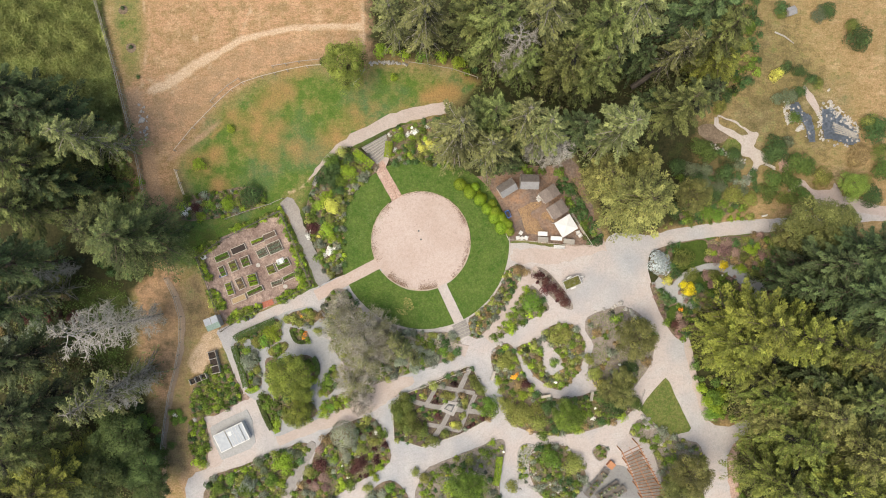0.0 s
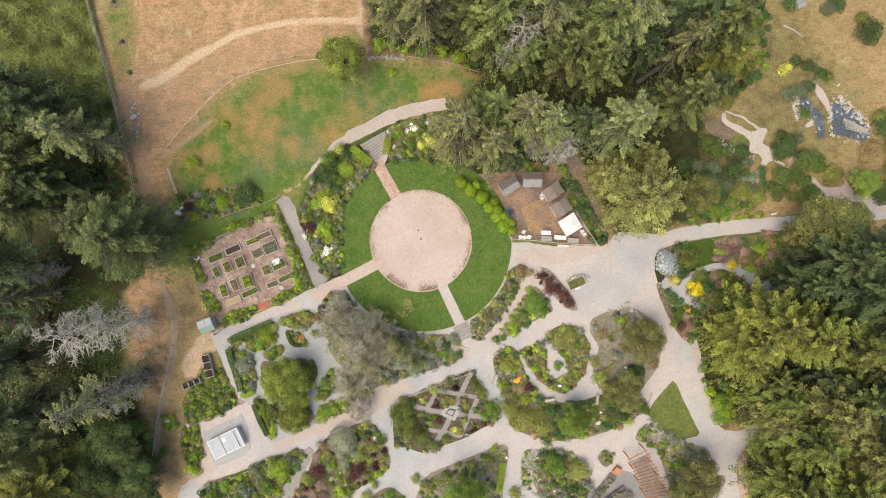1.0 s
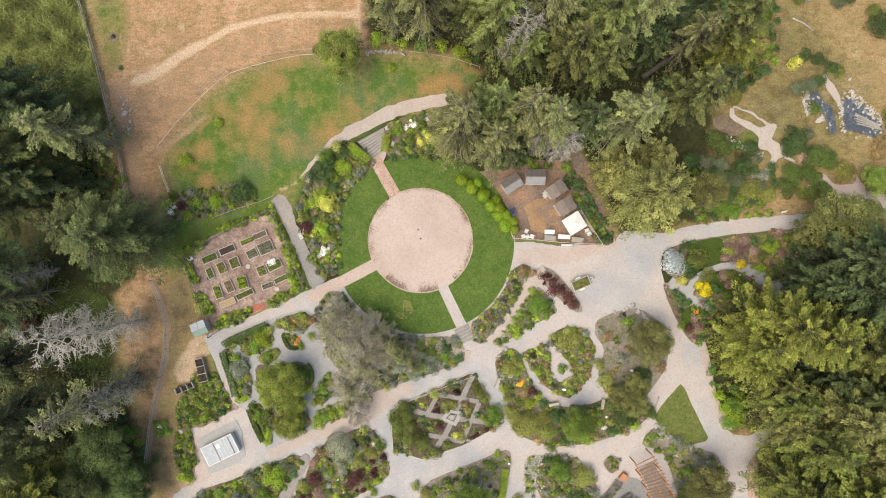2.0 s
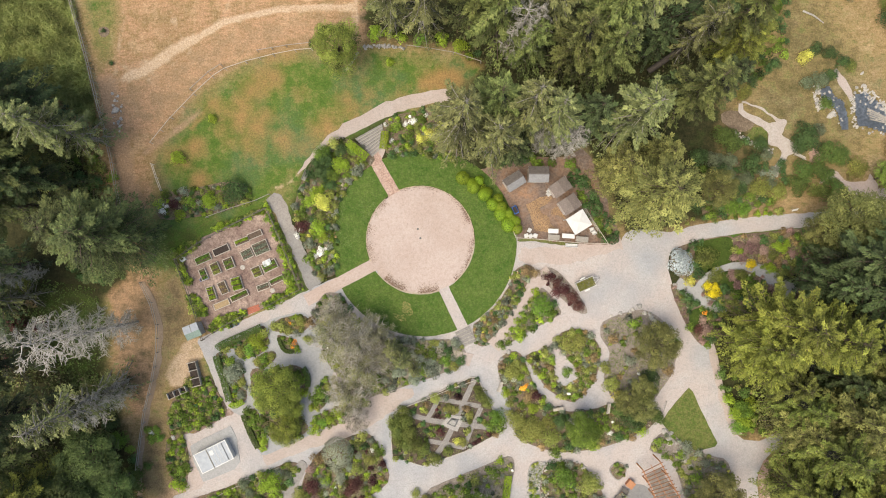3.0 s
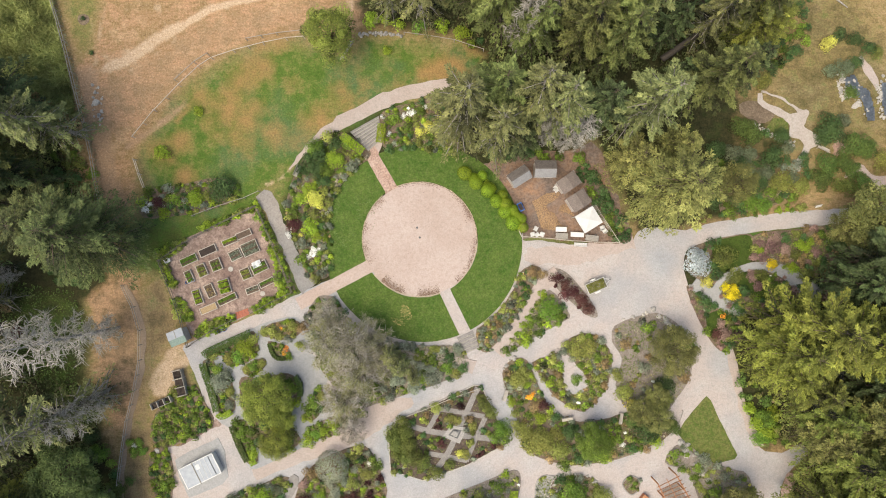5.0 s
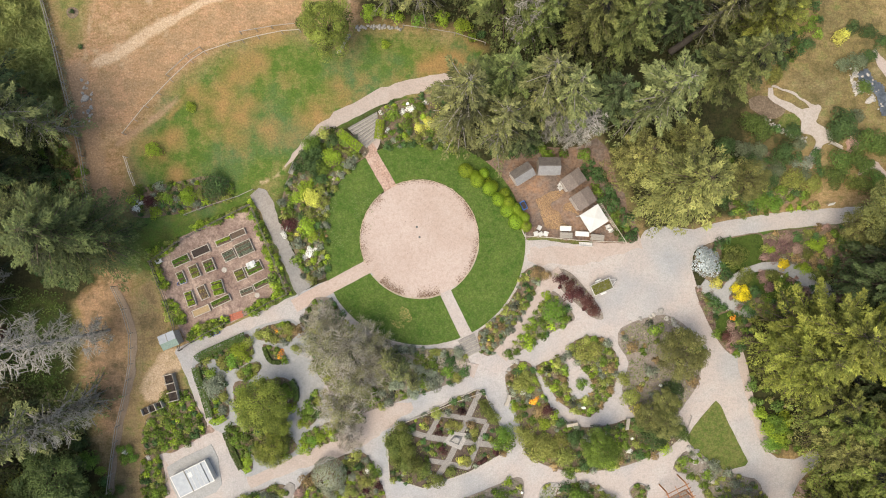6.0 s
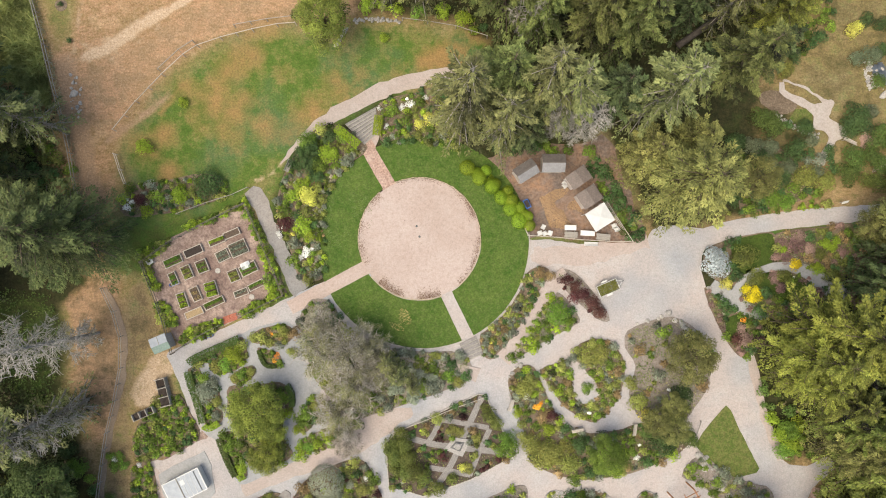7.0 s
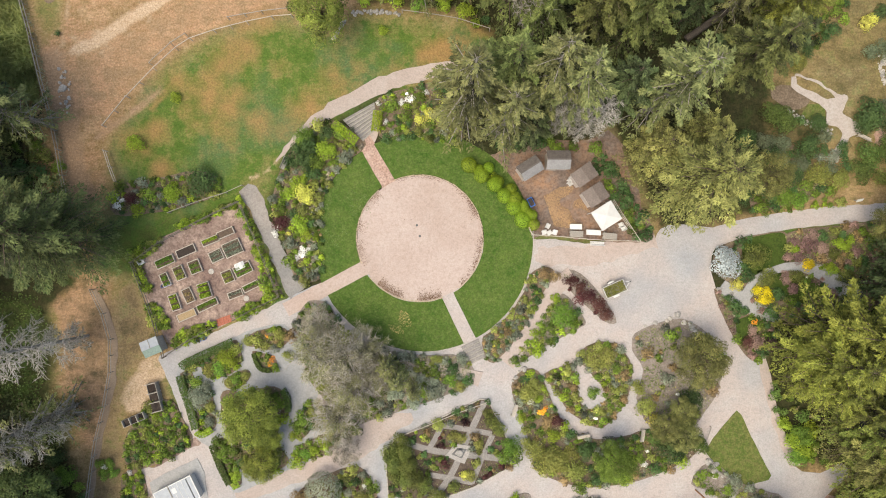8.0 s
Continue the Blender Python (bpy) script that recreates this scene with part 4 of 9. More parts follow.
for nm, a, w, r1, mt, zz in (("path_steps", 118.3, 1.85, 14.2, "brick_dust_path", 0.042), ("path_court_west", 206.5, 1.7, 17.5, "pink_gravel", 0.042), ("path_court_south", -65.7, 1.5, 16.6, "grey_gravel", 0.042)):
    d = spoke(a)
    p0, p1 = Vector((*COURT, 0)) + d * (COURT_R - 0.4), Vector((*COURT, 0)) + d * r1
    surface(ribbon(nm, [(p0.x, p0.y, w), ((p0.x + p1.x) / 2, (p0.y + p1.y) / 2, w), (p1.x, p1.y, w)], -0.05, zz, mt, 0.06), "straight gravel path from the round court", "path")


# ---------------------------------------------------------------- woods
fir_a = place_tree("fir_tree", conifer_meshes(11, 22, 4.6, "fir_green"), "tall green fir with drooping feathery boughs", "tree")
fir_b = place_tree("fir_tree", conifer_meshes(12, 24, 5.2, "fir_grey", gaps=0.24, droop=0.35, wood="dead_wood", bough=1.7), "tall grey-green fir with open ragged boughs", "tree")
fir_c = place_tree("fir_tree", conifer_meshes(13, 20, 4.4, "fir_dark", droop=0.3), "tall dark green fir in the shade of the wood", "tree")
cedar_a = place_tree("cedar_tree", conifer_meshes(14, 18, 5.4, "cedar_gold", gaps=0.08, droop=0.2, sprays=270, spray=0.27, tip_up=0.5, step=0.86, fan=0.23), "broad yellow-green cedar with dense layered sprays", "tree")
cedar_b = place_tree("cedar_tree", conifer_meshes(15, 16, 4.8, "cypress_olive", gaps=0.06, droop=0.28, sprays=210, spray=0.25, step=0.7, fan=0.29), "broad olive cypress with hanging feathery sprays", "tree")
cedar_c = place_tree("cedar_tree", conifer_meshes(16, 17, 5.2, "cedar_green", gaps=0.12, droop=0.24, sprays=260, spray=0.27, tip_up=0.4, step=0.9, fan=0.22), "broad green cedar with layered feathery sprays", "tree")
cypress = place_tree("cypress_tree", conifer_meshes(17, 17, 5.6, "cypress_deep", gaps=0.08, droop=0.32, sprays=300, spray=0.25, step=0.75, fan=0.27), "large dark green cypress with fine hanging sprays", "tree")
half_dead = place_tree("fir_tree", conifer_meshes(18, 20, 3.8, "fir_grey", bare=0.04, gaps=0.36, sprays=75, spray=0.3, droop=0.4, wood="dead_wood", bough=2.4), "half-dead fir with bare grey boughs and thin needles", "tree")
leafy_a = place_tree("broadleaf_tree", broadleaf_meshes(21, 10, 4.4, "maple_green", 74, 190, 0.21), "round-crowned green broadleaf tree", "tree")
leafy_b = place_tree("broadleaf_tree", broadleaf_meshes(22, 8, 4.0, "oak_olive", 64, 170, 0.19), "olive-green broadleaf tree with a clumped crown", "tree")

stand(fir_a, [(7.38, 27.01, 1.0), (16.08, 23.68, 0.85), (19.94, 22.48, 0.8), (20.17, 27.56, 0.95), (6.62, 17.37, 0.85), (4.45, 30.00, 0.85), (10.84, 24.77, 0.7), (-50.65, 10.94, 0.95), (-52.86, 6.76, 0.9), (30.47, 17.76, 0.85), (-53.80, -24.79, 0.9), (36.57, 26.65, 0.8), (52.13, -19.18, 0.8), (57.72, -26.76, 0.85)], "firs of the surrounding wood")
stand(fir_b, [(-2.12, 29.79, 0.85), (12.90, 28.68, 0.95), (2.37, 14.53, 0.95), (6.41, 12.93, 0.8), (22.88, 14.66, 0.92), (22.71, 28.56, 1.0), (-5.50, 30.21, 0.65), (10.56, 15.74, 0.85), (-44.83, 15.24, 0.8), (12.49, 14.56, 0.8), (32.13, 25.62, 0.62), (-5.64, -14.26, 0.34), (-6.91, -12.78, 0.32), (-4.00, -15.63, 0.24)], "firs of the surrounding wood")
# the last four small firs are added to darken shaded gaps between the trees
stand(fir_c, [(-52.46, 20.32, 1.0), (-48.96, 16.91, 0.9), (-55.23, -1.05, 1.0), (-55.60, -13.41, 1.0), (-52.89, -19.31, 0.9), (35.97, 20.46, 0.62), (50.42, -2.99, 0.9), (53.63, -5.95, 1.0), (58.15, -9.78, 1.0), (56.66, -1.51, 0.9), (47.93, -5.33, 0.7), (-56.82, -6.33, 0.9), (56.62, -19.27, 1.0), (-54.68, 16.80, 1.0), (-49.73, 9.17, 0.8), (33.93, 30.28, 0.9), (17.76, 15.24, 0.75), (9.72, 12.65, 0.55), (49.43, -17.43, 0.6), (50.34, -20.31, 0.6), (27.94, 25.31, 0.5), (29.43, 19.71, 0.5)], "firs of the surrounding wood")
stand(cedar_a, [(40.81, -9.84, 1.0), (39.05, -12.60, 0.8), (46.07, -11.81, 0.9), (39.26, -16.07, 0.6), (37.85, 24.42, 0.6), (51.27, -31.52, 0.9), (-50.19, -29.32, 0.95)], "cedars beside the drive")
stand(cedar_c, [(50.66, -13.21, 0.95), (44.13, -21.17, 0.7), (43.00, -17.47, 0.7), (45.99, -25.73, 0.95), (44.65, -31.79, 0.9), (47.85, -32.58, 0.95), (57.34, -32.41, 1.0), (-56.08, -29.94, 0.9), (44.38, -13.46, 0.75)], "cedars beside the drive")
stand(cypress, [(-40.02, 2.03, 1.12), (-44.15, 3.99, 0.95)], "cypresses at the edge of the wood")
stand(half_dead, [(-42.89, -16.81, 1.0), (-54.50, -4.97, 0.7)], "firs of the surrounding wood")
stand(cedar_b, [(26.17, 6.35, 1.14), (27.51, 11.22, 0.65), (22.96, 9.55, 0.7), (49.03, -22.40, 1.0), (53.94, -27.03, 1.05), (44.90, -23.68, 0.75), (55.88, -15.54, 0.9), (-51.23, 14.27, 0.8)], "cypresses at the edge of the wood")
leafy_e = place_tree("broadleaf_tree", broadleaf_meshes(25, 11, 4.6, "maple_deep", 78, 180, 0.22), "tall deep green maple at the edge of the wood", "tree")
stand(leafy_e, [(-44.48, -24.83, 0.9), (-47.31, -29.48, 1.0), (-42.38, -29.18, 0.75), (-41.38, -32.81, 0.6)], "maples at the edge of the wood")
stand(leafy_a, [(3.04, -34.04, 0.68), (17.86, -24.26, 0.58)], "broadleaf trees")
stand(leafy_b, [(-12.85, 26.09, 0.95), (59.33, 8.10, 0.6)], "broadleaf trees")

leafy_d = place_tree("broadleaf_tree", broadleaf_meshes(24, 7, 4.5, "garden_olive", 82, 170, 0.19), "round olive-green garden tree with a dense clumped crown", "tree")
stand(leafy_d, [(-21.9, -17.9, 0.80), (-21.4, -23.6, 0.52), (-20.7, -20.6, 0.45)], "round trees of the knot garden")
leafy_c = place_tree("broadleaf_tree", broadleaf_meshes(23, 8, 4.0, "oak_dark", 70, 170, 0.19), "spreading dark olive oak with a clumped crown", "tree")
stand(leafy_c, [(51.59, 2.25, 1.12), (55.43, 2.67, 0.95), (49.79, 1.26, 0.7), (27.55, -13.59, 0.82), (24.08, -20.96, 0.46), (26.16, -18.95, 0.42), (35.16, -32.82, 0.85), (33.13, -36.12, 0.8), (36.14, 7.16, 0.7), (25.97, -21.83, 0.5)], "spreading oaks")

dead = place_tree("dead_tree", bare_meshes(31, 21, 3.1, "bleached_wood", 74, 3, 20, 0.05), "standing dead tree with bare grey lichened boughs", "tree", ("trunk", "branchwork", "lichen"))
stand(dead, [(-41.28, -8.97, 1.05), (-42.42, -17.82, 0.7), (13.02, 13.44, 0.6), (15.30, 12.65, 0.62), (10.16, 25.02, 0.85), (-53.29, -1.98, 0.5)], "dead trees")
twiggy = place_tree("twiggy_tree", wispy_meshes(32, 8.5, 4.8, "willow_tan"), "half-bare tree with wispy tan twigs and sparse leaves", "tree")
part("branchwork", bare_meshes(33, 7.2, 4.2, "pale_twig", 34, 0, 12, 0.25)[1], None, twiggy)["kind"] = "stuff"
twiggy_b = place_tree("twiggy_tree", wispy_meshes(34, 8.0, 4.6, "willow_olive", 48, 170), "half-bare tree with olive tufts on grey twigs", "tree")
part("branchwork", bare_meshes(35, 7.4, 4.4, "pale_twig", 40, 0, 12, 0.25)[1], None, twiggy_b)["kind"] = "stuff"
stand(twiggy_b, [(-13.83, -11.43, 0.85), (-10.43, -15.31, 0.8), (-12.67, -18.52, 0.72), (-9.07, -10.86, 0.6)], "twiggy trees in the garden bed")
stand(twiggy, [(-11.45, -11.56, 0.9), (-8.54, -13.72, 0.6), (-14.49, -8.30, 0.5), (-12.03, -22.35, 0.45)], "twiggy trees in the garden bed")

log_limbs = Limbs()
la, lb = (28.0, 22.9), (35.6, 27.7)
log_limbs.add([(la[0], la[1], 1.6), ((la[0] + lb[0]) / 2, (la[1] + lb[1]) / 2, 3.0), (lb[0], lb[1], 4.6)], [0.42, 0.36, 0.26], 9)
tagged(new("fallen_log", mesh_of("fallen_log", log_limbs.v, log_limbs.f, "old_bark", True)), "leaning dead trunk in a dark gap of the wood", "log")


# ---------------------------------------------------------------- garden beds and their planting
LOOKS = {
    "sh_green": "leafy mid-green garden shrub", "sh_lime": "bright lime-green rounded shrub", "sh_dark": "dense dark green evergreen shrub",
    "sh_olive": "olive-green garden shrub with small leaves", "sh_grey": "soft grey-green mounded shrub", "sh_silver": "silvery blue dwarf spruce with dense needles",
    "sh_gold": "golden-yellow dwarf conifer mound", "sh_red": "dark purple-red leaved shrub", "sh_rust": "rust and straw coloured seeding perennial",
    "sh_yellow": "pale yellow flowering shrub", "sh_pink": "pinkish brown heather mound", "fl_white": "clump of white flowers in bloom", "fl_orange": "clump of orange flowers in bloom",
}
CLASSES = ((0.45, 170, 0.135, 6), (1.0, 640, 0.15, 9), (2.0, 1650, 0.19, 17))
SHRUBS, TAKEN, KEEPOUT = {}, [], []


def bush(x, y, r, material, tall=0.9, group="garden shrubs", z=0.08):
    """A shrub of radius r; alike shrubs share their mesh."""
    c = min(range(3), key=lambda i: abs(math.log(r / CLASSES[i][0])))
    v = random.randrange(2 if c < 2 else 3)
    key = (material, c, v)
    if key not in SHRUBS:
        r0, leaves, leaf, lumps = CLASSES[c]
        SHRUBS[key] = shrub_mesh(100 + len(SHRUBS), r0, r0, material, leaves, leaf, 3 if material.startswith("fl_") else lumps)
    s = r / CLASSES[c][0]
    kind = "flower_clump" if material.startswith("fl_") else "shrub"
    ob = tagged(new(kind, SHRUBS[key]), LOOKS[material], "flowers" if material.startswith("fl_") else "shrub", group)
    ob.matrix_basis = pose(x, y, z - 0.02, 0, 0, random.uniform(0, 360)) @ Matrix.Diagonal((s, s * random.uniform(0.88, 1.12), s * tall * random.uniform(0.85, 1.15), 1))
    TAKEN.append((x, y, r))
    return ob


SHRUBS[("sh_row", 1, 0)] = ball_mesh(91, 1.0, 1.9, "sh_row", 1500, 0.13)
SHRUBS[("sh_row", 1, 1)] = ball_mesh(92, 1.0, 2.0, "sh_row", 1500, 0.13)
for v in range(3):
    SHRUBS[("sh_ash", 2, v)] = ball_mesh(94 + v, 2.0, 2.6, "sh_ash", 2400, 0.17)
LOOKS["sh_moss"] = "dense moss-green evergreen bush"
LOOKS["sh_hedge"] = "clipped dark green hedge plant"
LOOKS["sh_pale"] = "pale straw-grey flowering border perennial"
LOOKS["sh_deep"] = "deep green leafy slope shrub"
LOOKS["sh_sage"] = "dull sage-green scrubby slope shrub"
LOOKS["sh_ash"] = "pale ash-grey domed shrub with fine leaves"
LOOKS["sh_row"] = "clipped yellow-green evergreen at the lawn edge"


def bushes(material, rows, tall=0.9, group="garden shrubs", z=0.08):
    for x, y, r in rows:
        bush(x, y, r, material, tall, group, z)


LOW = {}


def fill(outline, palette, n, r_lo, r_hi, group, tall=0.8, pack=0.68, tries=30, whole=1.15, z=0.08):
    """Scatters shrubs over a bed, keeping clear of those that stand there. The larger ones are things; the many small ones form one mass for each tone."""
    xs, ys = [p[0] for p in outline], [p[1] for p in outline]
    for _ in range(n):
        for _ in range(tries):
            x, y = random.uniform(min(xs), max(xs)), random.uniform(min(ys), max(ys))
            r = r_lo + (r_hi - r_lo) * random.random() ** 1.3
            if inside(x, y, outline) and not any(inside(x, y, k) for k in KEEPOUT) and all((x - a) ** 2 + (y - b) ** 2 > ((r + c) * pack) ** 2 for a, b, c in TAKEN):
                tone = random.choice(palette)
                if r >= whole:
                    bush(x, y, r, tone, tall, group, z)
                else:
                    LOW.setdefault(tone, []).append((x, y, r, r * tall * random.uniform(0.8, 1.2), z))
                    TAKEN.append((x, y, r))
                break


def low_shrubs():
    for k, (tone, rows) in enumerate(LOW.items()):
        rng = np.random.default_rng(700 + k)
        at, out, tones = [], [], []
        for x, y, r, h, z in rows:
            q, v, g = shrub_leaves(rng, r, h, int(26 + 285 * r * r), 6)
            at.append(q + np.array([x, y, z - 0.02]))
            out.append(v)
            tones.append(g + rng.normal(0, 0.22))
        at, out = np.concatenate(at), np.concatenate(out)
        me = leaf_mesh("low_shrubs", at, out, 0.19 * rng.uniform(0.6, 1.4, len(at)), rng, tone, 0.66, 0.3, np.concatenate(tones))
        tagged(new("low_shrubs", me), "many small plants like the " + LOOKS[tone].split(" with ")[0], "shrubs", kind="stuff")


def bedding(name, outline, per_m2, seed, parent=None, h=0.3, leaf=0.17, material="bedding", label="low mixed perennials and ground cover", z=0.1, sparse=-0.3, blades=False):
    """Low planting too fine to count."""
    rng = np.random.default_rng(seed)
    xs, ys = np.array([p[0] for p in outline]), np.array([p[1] for p in outline])
    n = int((xs.max() - xs.min()) * (ys.max() - ys.min()) * per_m2)
    X, Y = rng.uniform(xs.min(), xs.max(), n), rng.uniform(ys.min(), ys.max(), n)
    keep = poly_distance(X, Y, outline) < -0.12
    patch = np.array([noise.noise(Vector((a * 0.45, b * 0.45, seed))) for a, b in zip(X, Y)])
    keep &= patch > sparse
    for k in KEEPOUT:
        keep &= poly_distance(X, Y, k) > 0.05
    X, Y, patch = X[keep], Y[keep], patch[keep]
    n = len(X)
    if n < 3:
        return None
    at = np.stack([X, Y, z + h * (0.25 + 0.8 * np.clip(patch + 0.3, 0, 1)) * rng.random(n)], 1)
    out = np.stack([rng.normal(0, 0.5, n), rng.normal(0, 0.5, n), np.ones(n)], 1)
    size = leaf * rng.uniform(0.6, 1.5, n)
    if blades:
        me = frond_mesh(name, at, np.stack([rng.normal(0, 0.8, n), rng.normal(0, 0.8, n), rng.uniform(0.1, 0.8, n)], 1), rng.normal(0, 1, (n, 3)), size, material, 0.16, 0.9 * patch)
    else:
        me = leaf_mesh(name, at, out, size, rng, material, 0.55, 0.3, 0.7 * patch)
    ob = new(name, me)
    return tagged(ob, label, "ground cover", kind="stuff")


BEDS = []
def garden_bed(outline, palette, n, label, soil="garden_soil", r=(0.3, 0.95), cover=16, top=0.10, edge="", curve=True, tall=0.8):
    top += 0.003 * (len(BEDS) % 5) if top == 0.10 else 0.0
    ob = tagged(slab("garden_bed", outline, -0.05, top, soil, curve, 0.1, 3), label, "garden bed", "garden beds", "structure")
    if edge:
        edging(outline, edge, curve, ob)
    BEDS.append((outline, palette, n, r, cover, tall, top))
    return ob


def edging(outline, material, curve, parent, width=0.13, top=0.2, closed=True):
    """A low edging of short stones along an outline."""
    pts = smooth_line(outline, closed, 5) if curve else [Vector((*q[:2], 0)) for q in outline]
    if closed:
        pts = pts + [pts[0]]
    bm = bmesh.new()
    for a, b in zip(pts, pts[1:]):
        d = b - a
        k = max(1, round(d.length / 0.45))
        for i in range(k):
            q = a + d * ((i + 0.5) / k)
            box_in(bm, q.x, q.y, top * 0.5 - 0.03, d.length / k - 0.03, width * random.uniform(0.8, 1.2), top * random.uniform(0.85, 1.1), math.degrees(math.atan2(d.y, d.x)) + random.uniform(-3, 3))
    ob = part("edging", bm, material, parent)
    ob["kind"] = "stuff"
    return ob


MIX = ["sh_green", "sh_green", "sh_olive", "sh_dark", "sh_grey", "sh_olive", "sh_lime"]
WARM = ["sh_olive", "sh_rust", "sh_green", "sh_olive", "sh_lime", "sh_olive", "sh_grey", "sh_green"]
COOL = ["sh_grey", "sh_dark", "sh_green", "sh_grey", "sh_olive"]
LUSH = ["sh_green", "sh_lime", "sh_green", "sh_dark", "sh_olive", "sh_green"]

garden_bed([(-19.87, 4.93), (-19.22, 8.49), (-17.15, 12.20), (-14.10, 15.06), (-10.63, 14.18), (-8.83, 12.16), (-11.54, 9.79), (-13.68, 6.74), (-14.33, 3.59), (-13.77, -2.10), (-15.80, -3.66), (-17.46, -3.04), (-18.39, 0.32), (-19.49, 3.50)], MIX, 95, "deep flower bed of mixed shrubs and perennials", top=0.05)
garden_bed([(-7.78, 14.97), (-7.58, 16.96), (-6.23, 17.94), (-2.64, 18.71), (1.12, 19.33), (2.73, 15.81), (1.83, 11.67), (-2.99, 12.74), (-6.66, 12.46)], MIX, 40, "flower bed with white and yellow blooms beside the steps", top=0.05)
garden_bed([(-16.01, -5.74), (-13.68, -6.12), (-12.23, -8.58), (-9.92, -10.38), (-6.93, -11.69), (-2.75, -12.36), (0.60, -12.42), (2.43, -13.47), (2.90, -15.67), (-0.99, -17.19), (-5.72, -18.70), (-10.44, -20.13), (-12.82, -21.94), (-13.07, -23.56), (-14.20, -21.54), (-14.68, -19.41), (-14.61, -16.91), (-16.01, -15.01), (-16.61, -12.88), (-16.94, -10.23), (-17.95, -8.61), (-17.40, -7.70)], COOL, 90, "wide bed of grey-green shrubs under twiggy trees", soil="pale_soil")
KNOT = [(-31.10, -12.77), (-24.24, -9.48), (-22.71, -8.86), (-21.25, -8.51), (-18.93, -8.32), (-17.33, -10.21), (-17.01, -12.87), (-15.10, -15.44), (-15.43, -17.87), (-14.62, -19.88), (-13.43, -22.09), (-15.72, -23.87), (-19.71, -25.32), (-23.71, -27.17), (-25.54, -26.98), (-27.21, -22.58), (-29.14, -21.07), (-30.15, -16.75)]
surface(slab("knot_garden_gravel", KNOT, -0.05, 0.07, "blue_grey_gravel", True, 0.1, 3), "winding blue-grey gravel paths of the knot garden", "gravel")
garden_bed([(-24.32, -9.94), (-25.58, -10.43), (-27.77, -11.35), (-29.77, -12.22), (-30.44, -12.79), (-29.60, -13.21), (-28.54, -12.91), (-28.10, -13.79), (-27.06, -14.28), (-25.67, -14.06), (-24.54, -13.43), (-23.86, -12.53), (-23.83, -11.34)], LUSH, 22, "upper knot garden bed behind a clipped hedge", top=0.14)
garden_bed([(-30.79, -13.57), (-29.60, -13.41), (-29.10, -14.35), (-27.67, -14.92), (-27.16, -15.66), (-27.13, -16.91), (-26.85, -18.83), (-27.01, -19.88), (-28.01, -20.64), (-28.86, -20.55), (-29.15, -19.09), (-29.64, -17.63), (-30.20, -16.09), (-30.56, -14.77)], LUSH + ["sh_grey", "sh_dark"], 26, "long knot garden bed behind a clipped hedge", top=0.14)
garden_bed([(-25.82, -14.71), (-25.01, -13.95), (-24.01, -13.45), (-22.96, -13.55), (-22.85, -14.28), (-23.73, -15.11), (-24.66, -15.67), (-25.45, -15.45)], ["sh_lime", "sh_green", "sh_olive"], 9, "small lens-shaped knot garden bed", top=0.14)
garden_bed([(-22.51, -11.31), (-21.33, -11.55), (-19.96, -12.12), (-19.86, -13.44), (-21.38, -13.66), (-22.08, -12.71)], ["sh_green", "sh_olive", "sh_dark"], 7, "three-cornered knot garden bed with orange flowers", top=0.14)
garden_bed([(-23.40, -10.10), (-22.25, -9.14), (-20.93, -8.79), (-19.27, -8.57), (-17.98, -9.67), (-19.20, -10.89), (-20.66, -11.17), (-21.97, -10.87), (-22.89, -10.71)], WARM, 18, "corner flower bed with white and orange blooms", top=0.14)
garden_bed([(-26.05, -15.76), (-24.08, -15.95), (-22.42, -15.61), (-20.11, -15.42), (-18.81, -16.25), (-18.38, -17.45), (-18.62, -18.76), (-19.50, -19.72), (-19.80, -21.03), (-19.51, -22.56), (-18.69, -24.17), (-21.03, -25.41), (-23.01, -25.54), (-24.68, -23.98), (-25.25, -20.80), (-25.88, -19.72), (-26.24, -18.19)], LUSH, 26, "knot garden bed under two round trees", top=0.14)
garden_bed([(-17.94, -20.56), (-17.57, -19.12), (-16.68, -17.90), (-16.00, -17.06), (-15.60, -19.38), (-16.50, -21.07), (-17.43, -21.44)], LUSH, 12, "small knot garden bed with dark shrubs", top=0.14)
garden_bed([(-27.38, -21.52), (-26.18, -21.10), (-25.41, -21.58), (-25.04, -22.84), (-24.56, -24.51), (-24.15, -26.36), (-25.28, -26.79), (-26.23, -25.44), (-26.97, -23.51)], LUSH, 14, "lower knot garden bed behind a clipped hedge", top=0.14)
garden_bed([(-18.20, -23.13), (-17.12, -22.17), (-15.66, -21.49), (-14.59, -21.00), (-13.56, -22.09), (-14.25, -23.32), (-16.24, -23.78), (-17.71, -24.20)], ["sh_lime", "sh_green", "sh_olive"], 13, "narrow green knot garden bed along the path", top=0.14)
DIAMOND = [(-6.44, -21.86), (3.54, -17.58), (4.41, -17.74), (5.70, -20.62), (7.68, -25.03), (2.34, -27.73), (-3.36, -29.53), (-7.44, -28.10), (-7.56, -24.64), (-7.91, -23.33)]
garden_bed(DIAMOND, ["sh_olive", "sh_green", "sh_dark", "sh_red", "sh_olive", "sh_dark", "sh_rust", "sh_grey"], 34, "diamond-shaped rose garden with dark soil", soil="dark_soil", r=(0.25, 0.6), curve=False, cover=7, edge="pale_stone")
